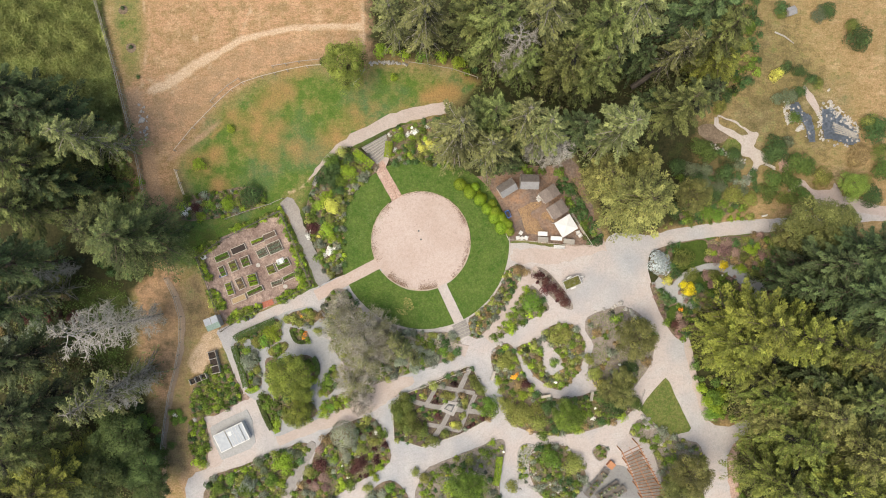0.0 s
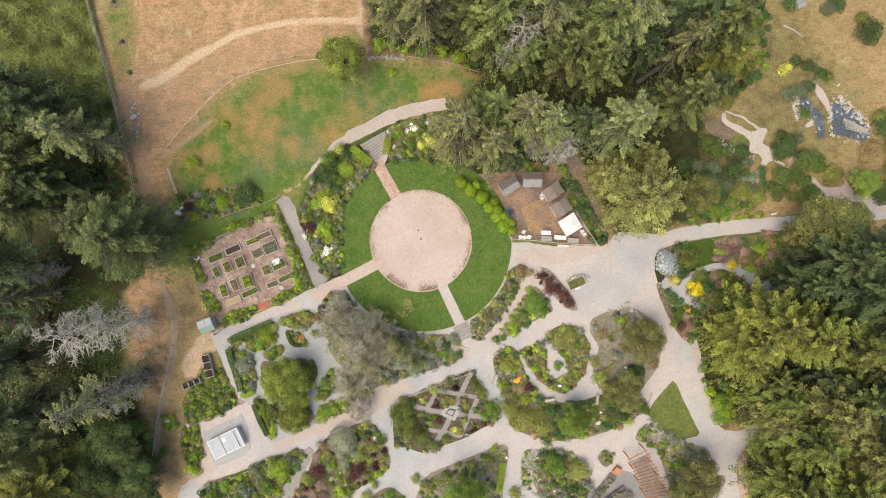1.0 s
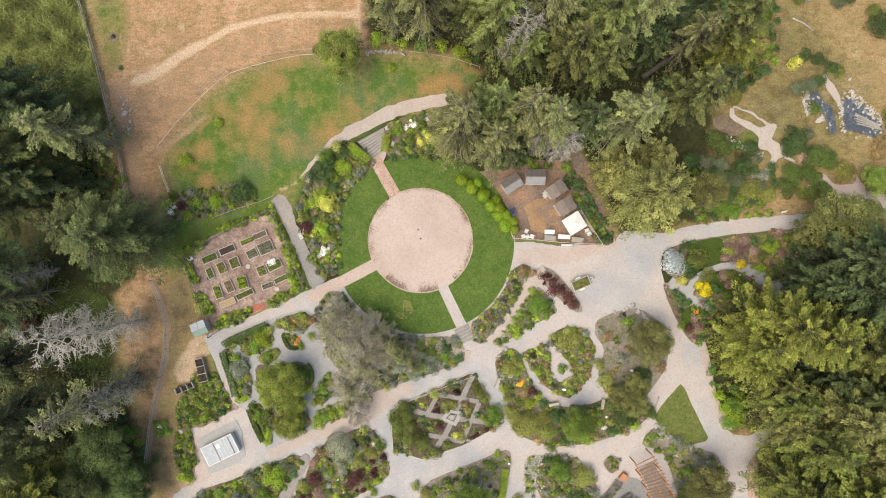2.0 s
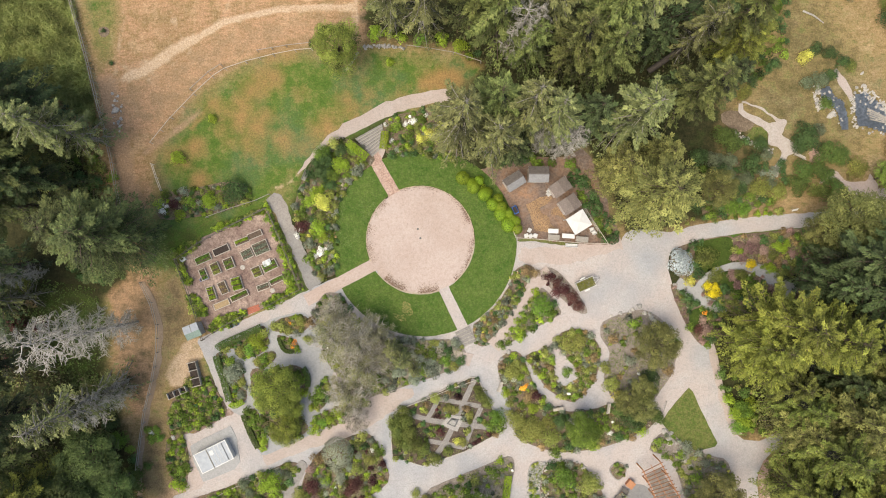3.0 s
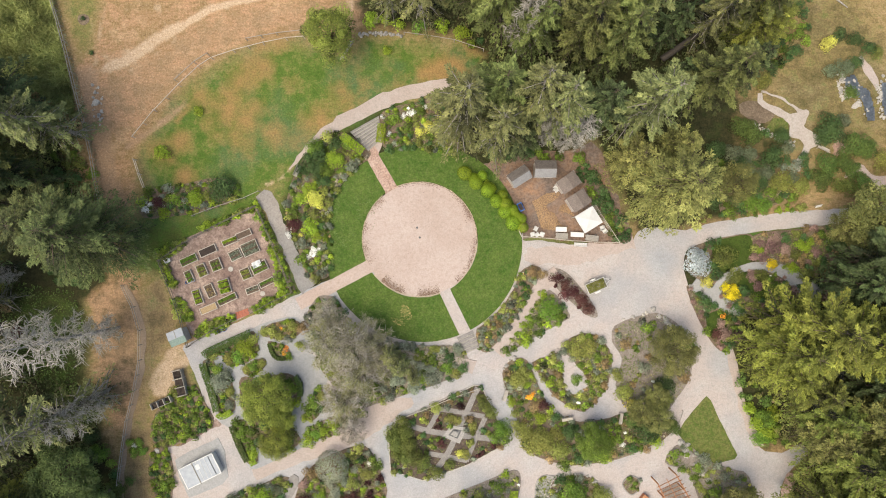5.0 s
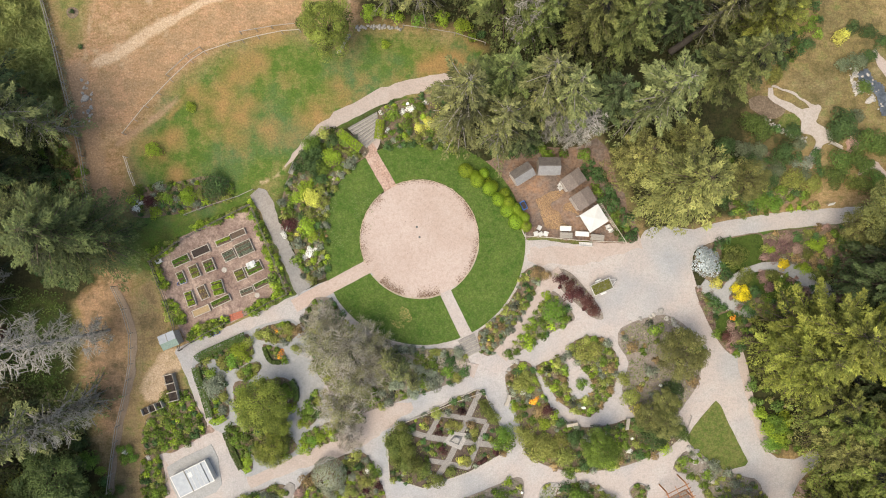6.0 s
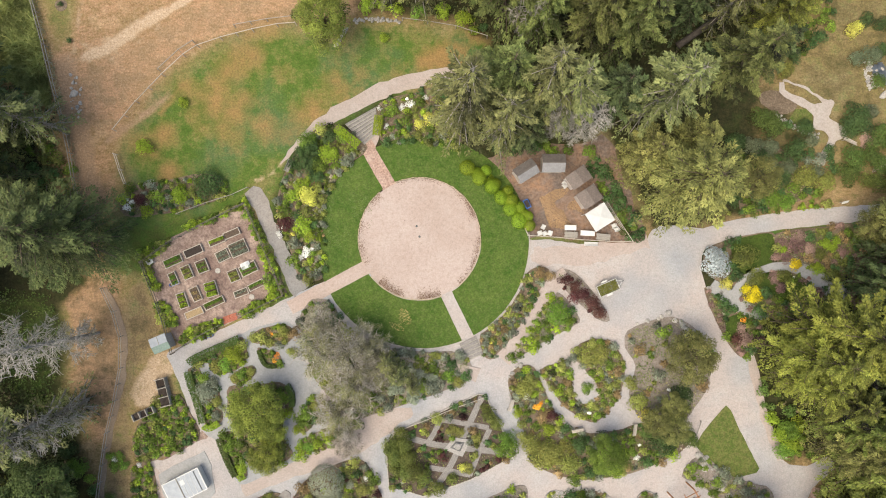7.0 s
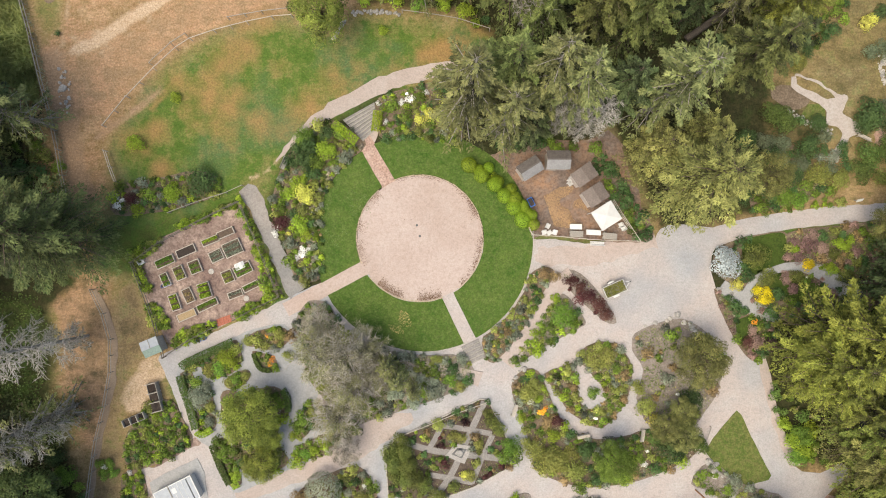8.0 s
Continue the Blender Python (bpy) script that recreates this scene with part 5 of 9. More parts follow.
garden_bed([(7.09, -16.25), (8.47, -14.42), (10.32, -14.62), (11.62, -17.69), (13.43, -21.27), (16.87, -22.70), (20.68, -22.26), (23.22, -21.64), (26.59, -22.89), (29.31, -22.94), (27.93, -24.95), (25.29, -26.26), (20.61, -27.78), (14.69, -28.08), (9.65, -25.94), (9.34, -23.73), (8.05, -19.65)], MIX + ["sh_rust"], 80, "curved bed of mixed shrubs beside the crossing paths", edge="")
garden_bed([(10.98, -14.97), (14.46, -13.69), (15.40, -12.36), (17.44, -11.38), (19.96, -12.10), (21.11, -14.66), (20.56, -18.03), (18.59, -20.53), (16.89, -21.34), (13.79, -19.42), (12.30, -17.03)], WARM, 70, "teardrop bed of seeding perennials", r=(0.25, 0.7), cover=26)
garden_bed([(21.66, -10.62), (25.05, -9.25), (28.01, -9.30), (30.61, -11.63), (31.59, -14.86), (30.88, -17.89), (28.82, -20.73), (26.76, -22.81), (23.22, -21.64), (21.57, -18.05), (22.46, -14.85), (21.30, -12.55)], ["sh_olive", "sh_green", "sh_grey", "sh_rust"], 20, "broad bed of brown soil and scattered shrubs", soil="pale_soil", cover=9)
garden_bed([(4.29, -13.00), (3.90, -10.63), (4.67, -10.06), (6.37, -8.66), (7.91, -6.92), (9.11, -5.01), (9.72, -3.34), (11.50, -2.53), (12.49, -3.39), (10.94, -6.05), (9.22, -8.88), (7.34, -11.37), (5.62, -13.36)], COOL + ["sh_rust", "sh_olive"], 60, "narrow bed along the lawn edge", r=(0.25, 0.6))
garden_bed([(7.14, -13.30), (10.30, -9.57), (12.46, -5.91), (14.13, -6.27), (15.95, -9.00), (14.76, -9.99), (11.54, -11.61), (8.48, -13.41)], LUSH + ["sh_olive"], 22, "triangular bed between two paths", soil="pale_soil")
garden_bed([(13.17, -3.40), (14.85, -3.09), (17.01, -4.98), (19.49, -8.73), (18.64, -9.38), (16.47, -7.66), (14.15, -5.27)], ["sh_red"], 4, "narrow bed under a dark red hedge", soil="pale_soil", cover=3)
garden_bed([(31.04, -1.86), (32.74, -0.37), (37.99, 0.72), (39.68, 0.44), (39.83, -1.67), (37.45, -3.14), (35.58, -4.46), (34.38, -5.62), (32.36, -4.74), (31.19, -3.54)], ["sh_dark", "sh_olive"], 8, "corner bed with a silver dwarf spruce", cover=10, edge="")
garden_bed([(39.85, 0.52), (46.29, 1.25), (52.23, 1.66), (56.47, -0.09), (53.89, -5.96), (48.77, -8.40), (48.11, -5.86), (46.25, -4.48), (43.38, -3.58), (39.99, -2.85)], ["sh_olive", "sh_pink", "sh_green", "sh_dark", "sh_rust"], 46, "dwarf conifer and heather bed", r=(0.3, 1.0), cover=22)
garden_bed([(34.89, -6.13), (35.74, -4.97), (37.61, -4.16), (40.49, -3.87), (43.70, -4.94), (46.24, -6.67), (47.49, -9.23), (42.81, -10.83), (38.58, -9.49), (35.72, -8.17)], ["sh_dark", "sh_olive", "sh_pink", "sh_green"], 26, "dwarf conifer bed inside the curving path", cover=22)
garden_bed([(31.00, -5.73), (32.01, -6.25), (34.02, -7.97), (37.40, -9.38), (37.89, -11.59), (36.34, -14.27), (34.48, -13.56), (32.81, -10.82), (31.66, -8.10)], ["sh_olive", "sh_dark", "sh_pink", "sh_green"], 22, "wedge bed of low shrubs beside the drive", cover=20, edge="")
garden_bed([(-34.98, -33.80), (-29.92, -31.71), (-24.02, -29.47), (-21.32, -28.52), (-19.83, -29.22), (-21.73, -32.06), (-23.45, -34.05), (-24.68, -36.74), (-25.25, -39.95), (-35.13, -39.72)], MIX, 80, "deep lower bed of mixed shrubs")
garden_bed([(-18.83, -29.24), (-16.43, -26.59), (-11.36, -24.84), (-9.54, -26.06), (-8.58, -28.61), (-8.13, -31.67), (-12.38, -34.29), (-16.12, -36.59), (-17.54, -40.12), (-23.58, -39.98), (-22.49, -35.94), (-20.33, -32.93)], MIX + ["sh_red", "sh_rust"], 85, "lower bed of domed and purple shrubs")
garden_bed([(-11.16, -36.19), (-8.18, -34.38), (-6.02, -35.96), (-5.38, -37.84), (-5.78, -41.24), (-11.67, -41.10)], MIX, 18, "small lower bed beside the path")
garden_bed([(-3.54, -33.80), (1.14, -31.19), (5.38, -29.58), (8.26, -28.54), (9.17, -29.66), (8.53, -33.04), (8.14, -36.44), (7.73, -41.54), (-3.92, -41.28)], MIX, 52, "lower bed with a bright green tree", soil="pale_soil")
garden_bed([(13.48, -29.92), (15.94, -29.46), (18.38, -30.02), (20.55, -32.96), (21.11, -35.19), (18.79, -37.86), (15.06, -37.78), (12.90, -34.84), (12.60, -31.94)], COOL, 34, "rounded rock garden bed")
garden_bed([(10.93, -30.55), (12.13, -29.38), (13.14, -29.74), (12.60, -32.45), (12.22, -35.16), (11.04, -34.97)], COOL, 10, "narrow rockery strip", soil="rock", r=(0.2, 0.5))
garden_bed([(22.10, -30.78), (23.13, -29.78), (24.31, -30.32), (24.13, -31.50), (23.10, -32.16)], COOL, 4, "small oval stone-edged bed", r=(0.2, 0.5), edge="rock")
garden_bed([(27.56, -28.17), (29.96, -25.67), (32.99, -27.95), (35.87, -29.20), (38.41, -30.27), (38.72, -34.54), (38.48, -42.24), (34.56, -42.15), (31.76, -32.69), (30.43, -29.42)], ["sh_olive", "sh_grey", "sh_green"], 46, "rocky bed behind the timber pergola", soil="pale_soil")
garden_bed([(-37.52, -21.28), (-35.09, -17.38), (-34.08, -16.98), (-31.91, -16.60), (-30.63, -18.89), (-29.69, -21.60), (-33.58, -23.71), (-36.76, -24.32)], LUSH, 55, "lush vegetable plot", r=(0.35, 0.9))
garden_bed([(-37.78, -25.14), (-35.60, -24.51), (-34.84, -27.90), (-35.43, -31.60), (-36.92, -30.89), (-37.70, -28.68)], LUSH, 24, "narrow green border by the white-roofed frame")
garden_bed([(-38.30, 7.30), (-36.04, 8.51), (-32.97, 8.87), (-28.15, 9.63), (-25.69, 8.34), (-26.39, 6.69), (-29.90, 5.50), (-33.89, 4.90), (-37.79, 4.80)], MIX, 26, "border of lime and dark shrubs on the lawn edge")
garden_bed([(36.19, 7.80), (39.60, 11.10), (42.96, 8.53), (43.78, 4.99), (39.54, 3.72), (35.73, 3.28)], ["sh_dark", "sh_green"], 22, "shady shrub bank above the drive", cover=20, r=(0.6, 1.6))

# shrubs with a look of their own
bushes("sh_dark", [(34.97, 11.46, 1.7), (36.11, 7.89, 1.8), (34.58, 5.09, 1.5), (40.36, 7.24, 1.6)], 0.9, "shrubs of the shady bank")
# shrubs of the dry slope and the bank above the drive
bushes("sh_dark", [(61.92, 29.86, 2.38), (51.45, 25.80, 1.25), (53.36, 25.12, 1.25), (55.02, 24.19, 1.25), (53.34, 22.23, 1.38), (49.51, 13.87, 2.38), (41.97, 10.43, 2.00), (64.18, 16.45, 2.75), (63.70, 6.76, 2.38), (50.77, 34.44, 1.38), (57.60, 34.11, 1.62), (48.92, 12.80, 1.62), (37.53, 9.10, 2.12)], 0.9, "shrubs of the dry slope", 0.0)
bushes("sh_olive", [(56.59, 9.61, 2.00), (60.94, 8.05, 2.50), (62.45, 8.69, 1.88), (63.77, 17.53, 1.88), (43.18, 7.10, 1.88), (39.18, 7.17, 1.75), (45.69, 6.64, 1.62)], 0.85, "shrubs of the dry slope", 0.0)
bushes("sh_deep", [(52.84, 11.66, 2.50), (54.25, 11.06, 1.75), (49.05, 9.07, 2.25), (51.15, 9.45, 1.88), (48.37, 7.43, 1.88), (52.39, 8.60, 1.50), (53.64, 6.92, 1.50), (65.57, 10.46, 2.25), (52.64, 18.53, 1.12), (39.50, 13.36, 2.12), (38.26, 14.37, 1.75)], 0.9, "shrubs of the dry slope", 0.0)
bushes("sh_moss", [(61.26, 31.85, 1.62), (56.27, 23.59, 1.00), (50.70, 6.72, 1.38), (51.96, 6.37, 1.38), (53.38, 6.02, 1.38), (54.72, 6.33, 1.00), (65.17, 13.37, 1.50), (50.77, 33.79, 1.00)], 0.8, "shrubs of the dry slope", 0.0)
bushes("sh_yellow", [(49.52, 24.59, 1.00), (50.36, 25.16, 0.88)], 0.9, "shrubs of the dry slope", 0.0)
bushes("sh_sage", [(56.35, 33.55, 1.62), (51.83, 21.59, 1.62), (50.16, 21.29, 1.25), (39.05, 10.89, 1.75), (36.97, 10.92, 1.88), (41.11, 8.38, 1.50), (38.61, 8.83, 1.88), (44.23, 11.63, 1.25), (51.44, 14.83, 1.25), (44.86, 7.90, 1.25)], 0.8, "shrubs of the dry slope", 0.0)
bushes("sh_rust", [(62.06, 12.84, 1.88), (61.47, 11.77, 1.12), (62.90, 13.66, 1.12)], 0.8, "shrubs of the dry slope", 0.0)
bushes("sh_green", [(-39.60, -24.68, 0.9), (-40.15, -23.58, 0.7), (-38.90, -23.52, 0.7), (-38.60, -24.62, 0.8)], 0.8)
bushes("sh_silver", [(32.17, -2.59, 2.3)], 0.8)
bushes("sh_moss", [(35.59, -2.10, 2.0)], 0.9)
bushes("sh_dark", [(-27.62, 8.30, 2.2), (25.01, -23.76, 2.2), (26.78, -22.79, 1.6), (15.40, -23.56, 1.0), (27.58, -18.36, 1.8)], 1.0)
bushes("sh_gold", [(36.73, -6.75, 1.45), (35.82, -5.98, 0.8), (41.95, -3.17, 0.95), ], 0.8)
bushes("sh_yellow", [(23.37, -20.54, 1.25), (1.39, -26.11, 0.7), (-16.09, -9.76, 0.5), (-1.44, 15.38, 0.9), (-2.69, 14.82, 0.8)], 0.8)
bushes("sh_lime", [(44.30, -3.57, 0.75), (40.28, -1.33, 0.5), (45.57, -0.74, 0.9), (-35.01, 5.31, 1.0), (-31.08, 6.97, 1.5), (-35.20, 12.95, 1.3), (-30.51, 18.02, 0.85), (-6.48, 25.09, 0.75), (2.88, 27.12, 1.4), (-10.27, -33.91, 0.7), (39.15, -23.05, 1.3), (38.49, -21.34, 1.1), (40.33, -24.52, 1.5), (41.45, -22.25, 1.4), (-16.80, 7.72, 1.3)], 0.9)
bushes("sh_ash", [(-14.60, -26.97, 2.1), (-14.41, -30.34, 0.8), (-12.03, -27.78, 0.7), (-3.66, -16.05, 0.8)], 0.85)
bushes("sh_lime", [(-25.15, -11.83, 1.5), (-24.65, -25.56, 0.8), (-18.02, -21.09, 0.7), (-15.69, -22.81, 0.8), (-14.61, -21.92, 0.8)], 0.8)
bushes("sh_green", [(-26.30, -12.92, 1.3), (-24.36, -14.30, 0.9), (-16.91, -19.15, 1.2), (-26.09, -22.81, 1.0), (-16.69, -23.11, 0.9)], 0.8)
bushes("sh_grey", [(-28.55, -16.14, 1.8), (-27.87, -15.18, 1.0), (-27.58, -19.14, 0.9)], 0.8)
bushes("sh_olive", [(-25.23, -14.73, 0.8), (-23.37, -14.00, 0.7), (-27.30, -13.22, 1.0), (-22.94, -10.05, 0.8), (-19.30, -9.49, 1.0), (-18.37, -11.84, 0.9), (-27.41, -17.50, 0.8)], 0.8)
bushes("sh_olive", [(-1.19, -12.82, 0.7)], 0.6)
bushes("sh_ash", [(-3.44, -14.93, 0.9)], 0.55)
bushes("sh_grey", [(-4.30, -17.22, 1.1), (-6.27, -16.50, 1.2), (-1.93, -15.44, 1.0), (1.46, -12.90, 1.0)], 0.7)
bushes("sh_ash", [(-0.96, -16.14, 0.9), (-4.35, -14.24, 0.8)], 0.7)
bushes("sh_green", [(0.06, -15.24, 1.0), (-2.96, -16.60, 1.0)], 0.7)
bushes("sh_olive", [(1.17, -16.07, 0.9), (-1.66, -12.80, 0.6), (-2.30, -16.76, 0.9)], 0.7)
bushes("sh_moss", [(-6.98, -23.22, 1.5), (-6.50, -24.76, 1.6), (-5.46, -23.14, 1.5), (-5.04, -24.80, 1.7), (-4.22, -26.15, 1.6), (-5.35, -26.31, 1.5), (-5.75, -21.81, 1.0), (-3.25, -27.17, 1.2), (-6.53, -26.08, 1.2)], 1.0)
bushes("sh_green", [(6.68, -23.00, 1.5), (7.12, -23.87, 1.4), (5.98, -24.17, 1.2)], 1.0)
bushes("sh_moss", [(4.77, -20.02, 1.2), (5.54, -20.97, 1.1), (4.27, -19.15, 0.8), (0.18, -27.42, 1.0), (-1.64, -28.55, 1.2)], 0.8)
bushes("sh_olive", [(0.21, -21.67, 0.9), (1.20, -21.90, 0.8), (3.17, -22.75, 0.8), (-1.40, -20.29, 1.0), (2.07, -26.36, 0.9)], 0.6)
bushes("sh_yellow", [(-15.90, 6.44, 1.75)], 0.8)
bushes("sh_lime", [(-13.32, 11.54, 1.7), (-17.68, 6.68, 1.0), (-16.45, 3.13, 1.3), (-16.02, 2.00, 0.9)], 0.9)
bushes("sh_dark", [(-15.80, 10.28, 1.8), (-15.29, 11.93, 1.4), (-16.75, 11.64, 1.2), (-14.84, 8.93, 1.2), (-13.40, 13.41, 1.2)], 1.0)
bushes("sh_yellow", [(33.60, -5.27, 1.0)], 0.8)
bushes("sh_pink", [(41.94, -1.09, 1.4), (40.76, -2.26, 0.9), (43.75, -1.48, 1.0), (39.34, -4.43, 0.9), (40.10, -5.92, 0.9), (35.54, -11.93, 1.3), (47.65, -1.79, 0.9), (39.55, -2.23, 0.7)], 0.6)
bushes("sh_lime", [(46.18, -1.28, 0.9), (46.88, -0.50, 0.7), (40.52, -1.39, 0.6), (44.61, -3.78, 0.9)], 0.9)
bushes("sh_moss", [(36.92, -4.49, 1.4), (40.48, -4.60, 1.1), (46.20, -4.76, 1.3), (44.94, -2.05, 1.0)], 0.7)
bushes("sh_green", [(41.90, -6.44, 1.6)], 0.9)
bushes("sh_dark", [(15.40, -23.85, 1.3)], 0.9)
bushes("sh_lime", [(-23.77, -31.17, 2.0), (-16.35, -31.00, 1.0), (-10.85, -33.21, 0.6), (-9.59, -32.16, 0.8)], 0.9)
bushes("sh_green", [(-29.46, -35.20, 1.7), (-25.48, -33.62, 1.5), (-33.32, -34.77, 1.6), (-13.94, -34.73, 1.2), (-31.64, -33.31, 1.2), (-8.16, -35.36, 1.0)], 0.9)
bushes("sh_sage", [(-27.48, -31.08, 1.1), (-21.69, -30.05, 1.0), (-26.68, -32.43, 0.9), (-16.88, -36.99, 1.3)], 0.8)
bushes("sh_red", [(-18.34, -31.62, 1.4), (-12.47, -31.43, 1.5), (-13.24, -32.49, 1.1)], 0.9)
bushes("sh_pink", [(-17.89, -33.63, 1.1), (-19.24, -34.94, 1.0), (-17.67, -35.14, 0.9), (-18.38, -29.46, 0.9)], 0.8)
bushes("sh_ash", [(-14.53, -30.88, 1.0), (-15.08, -29.53, 0.8), (-16.55, -32.83, 0.5), (-9.42, -36.34, 0.9)], 0.8)
bushes("sh_olive", [(-20.10, -32.75, 1.1), (-12.19, -29.60, 1.1), (-10.51, -28.39, 1.0), (-11.47, -35.29, 1.0), (-4.39, -33.11, 0.9), (-3.00, -33.98, 1.1)], 0.8)
bushes("sh_grey", [(-13.13, -29.36, 0.9), (-29.00, -34.52, 1.7), (-22.77, -29.84, 0.9), (-1.98, -16.54, 1.4), (-4.10, -17.55, 1.2), (-16.52, -31.24, 1.1)], 0.85)
bushes("sh_red", [(-18.70, 3.31, 1.15), (-35.88, 6.57, 0.9), (12.18, -20.28, 1.1), (34.55, -11.88, 0.9)] + [(14.24, -4.23, 0.95), (15.40, -5.08, 1.05), (16.39, -6.10, 1.05), (17.38, -7.12, 1.1), (18.21, -8.23, 1.1)], 0.9)
bushes("sh_green", [(15.72, -31.29, 2.1), (13.14, -8.10, 1.9), (40.12, -22.80, 2.0), (39.73, -25.19, 1.7), (-15.87, 13.05, 1.6), (-14.70, 10.16, 1.5), (-11.88, 13.53, 1.2)], 0.9)
bushes("sh_olive", [(11.21, -24.74, 2.3), (14.11, -26.05, 1.8), (19.05, -32.20, 2.2), (8.87, -16.83, 1.4), (16.98, -13.74, 1.4), (18.26, -12.92, 1.3), (9.93, -35.63, 1.2), (29.74, -11.71, 1.3)], 0.8)
bushes("sh_pink", [(42.47, -0.03, 1.2), (40.52, -0.50, 0.9), (39.47, -5.03, 0.7), (40.14, -6.06, 0.7), (43.73, -1.15, 0.7), (35.19, -10.70, 0.8)], 0.5)
bushes("sh_rust", [(11.23, -3.37, 0.9), (12.49, -3.72, 0.8)], 0.9)
bushes("fl_white", [(-37.51, 5.79, 0.6), (-36.92, 6.45, 0.4), (-16.48, -0.13, 0.75), (-17.08, -0.71, 0.5), (-15.72, 0.27, 0.4), (-3.50, 17.15, 0.6), (-4.58, 16.92, 0.5), (-1.82, 17.96, 0.45), (22.16, -25.69, 0.5), (-10.15, -27.14, 0.35), (9.18, -17.81, 0.5), (-19.60, 2.17, 0.5), (-19.17, 2.83, 0.4), (-7.25, 16.79, 0.4), (-6.46, 14.70, 0.4), (-39.75, -24.01, 0.45), (-36.85, -24.65, 0.4)], 0.5)

bushes("sh_olive", [(22.46, -18.87, 1.4), (27.37, -21.04, 1.3), (21.67, -16.80, 1.1)], 0.9)
bushes("sh_deep", [(24.87, -23.03, 1.4), (28.57, -23.53, 1.5), (23.39, -22.75, 1.1)], 0.9)
bushes("sh_deep", [(-42.19, -28.95, 1.3), (-41.73, -30.96, 1.4), (-40.27, -28.34, 0.8), (-42.82, -30.48, 1.5), (-41.40, -29.49, 0.9)], 0.9, "shrubs at the wood's edge", 0.0)
bushes("fl_orange", [(-20.29, -12.24, 0.4), (-20.57, -12.89, 0.32), (-20.75, -9.72, 0.3), (10.58, -19.28, 0.55), (10.92, -18.89, 0.4), (35.62, -9.69, 0.4)], 0.5)
bushes("sh_olive", [(9.12, -16.98, 1.4), (9.81, -16.07, 1.1), (9.78, -23.76, 1.6), (11.16, -24.46, 1.6), (12.48, -24.77, 1.4), (8.95, -22.80, 1.2), (13.77, -24.08, 1.2)], 0.9)
bushes("sh_rust", [(11.01, -20.48, 1.0), (11.69, -20.04, 0.7)], 0.8)
bushes("sh_lime", [(11.83, -21.97, 1.0), (8.23, -19.93, 0.8), (10.16, -17.67, 0.7)], 0.8)
# a double row of clipped golden evergreens beside the round lawn
for cx, cy, cr in [(2.93, 9.32, 1.08), (4.31, 8.14, 1.08), (5.79, 7.04, 1.01), (6.84, 5.70, 1.01), (7.90, 4.36, 1.01), (8.87, 2.94, 1.04), (5.16, 8.96, 0.77), (7.61, 6.44, 0.77), (8.91, 4.52, 0.83), (9.97, 3.42, 0.77), (4.07, 8.72, 0.80), (6.12, 7.37, 0.90), (8.00, 5.36, 0.90), (9.38, 3.68, 0.85), (10.11, 2.34, 0.85), (5.72, 7.95, 0.70)]:
    ob = bush(cx, cy, cr * 0.88, "sh_row", 1.0, "clipped evergreens in a row", 0.06)
    ob["label"] = "clipped yellow-green evergreen at the lawn edge"

def hedge(rows, width, h, material, label):
    """A clipped hedge along a line."""
    rng = np.random.default_rng(int(abs(rows[0][0]) * 100))
    line = smooth_line(rows, False, 4)
    at, out = [], []
    for a, b in zip(line, line[1:]):
        d = (b - a)
        side = Vector((-d.y, d.x, 0)).normalized()
        for _ in range(int(d.length * 330)):
            q = a + d * random.random()
            if random.random() < 0.6:
                s = random.uniform(-1, 1)
                at.append((*(q + side * s * width * 0.5)[:2], h + random.uniform(-0.05, 0.04)))
                out.append((0, 0, 1))
            else:
                s = random.choice((-1, 1))
                at.append((*(q + side * s * width * 0.5)[:2], random.uniform(0.08, h)))
                out.append((*(side * s)[:2], 0.2))
    for q in line:
        TAKEN.append((q.x, q.y, width * 0.55))
    me = leaf_mesh("hedge", np.array(at), np.array(out), 0.15 * rng.uniform(0.7, 1.3, len(at)), rng, material, 0.65, 0.4)
    return tagged(new("hedge", me), label, "hedge", "clipped hedges")


hedge([(-12.37, 14.45), (-11.09, 13.37), (-9.75, 12.29)], 1.0, 1.3, "sh_row", "clipped green hedge beside the stone steps")
hedge([(-7.31, 15.76), (-7.41, 14.71), (-7.64, 13.41)], 1.0, 1.3, "sh_row", "clipped green hedge beside the stone steps")
hedge([(-24.52, -10.07), (-26.25, -10.81), (-27.91, -11.48), (-29.90, -12.35), (-30.51, -12.79)], 0.9, 0.75, "sh_hedge", "low clipped hedge round the knot garden")
hedge([(-30.66, -13.77), (-30.37, -15.10), (-29.82, -16.76), (-29.34, -18.56), (-29.04, -19.89)], 0.85, 0.7, "sh_hedge", "low clipped hedge round the knot garden")
hedge([(-28.99, -20.22), (-28.47, -20.56), (-27.81, -20.32), (-27.20, -19.94)], 0.7, 0.6, "sh_lime", "low clipped hedge round the knot garden")
hedge([(-22.31, -11.52), (-22.01, -12.58), (-21.38, -13.40), (-20.39, -13.49)], 0.45, 0.5, "sh_hedge", "low clipped hedge round the knot garden")
hedge([(-27.25, -21.79), (-26.76, -23.25), (-26.08, -24.98), (-25.40, -26.32)], 0.7, 0.6, "sh_hedge", "low clipped hedge round the knot garden")
hedge([(-25.14, -26.59), (-24.34, -26.23)], 0.8, 0.5, "sh_lime", "low clipped hedge round the knot garden")
hedge([(-19.13, -15.71), (-18.56, -16.78), (-18.54, -18.24)], 0.6, 0.7, "sh_hedge", "low clipped hedge round the knot garden")
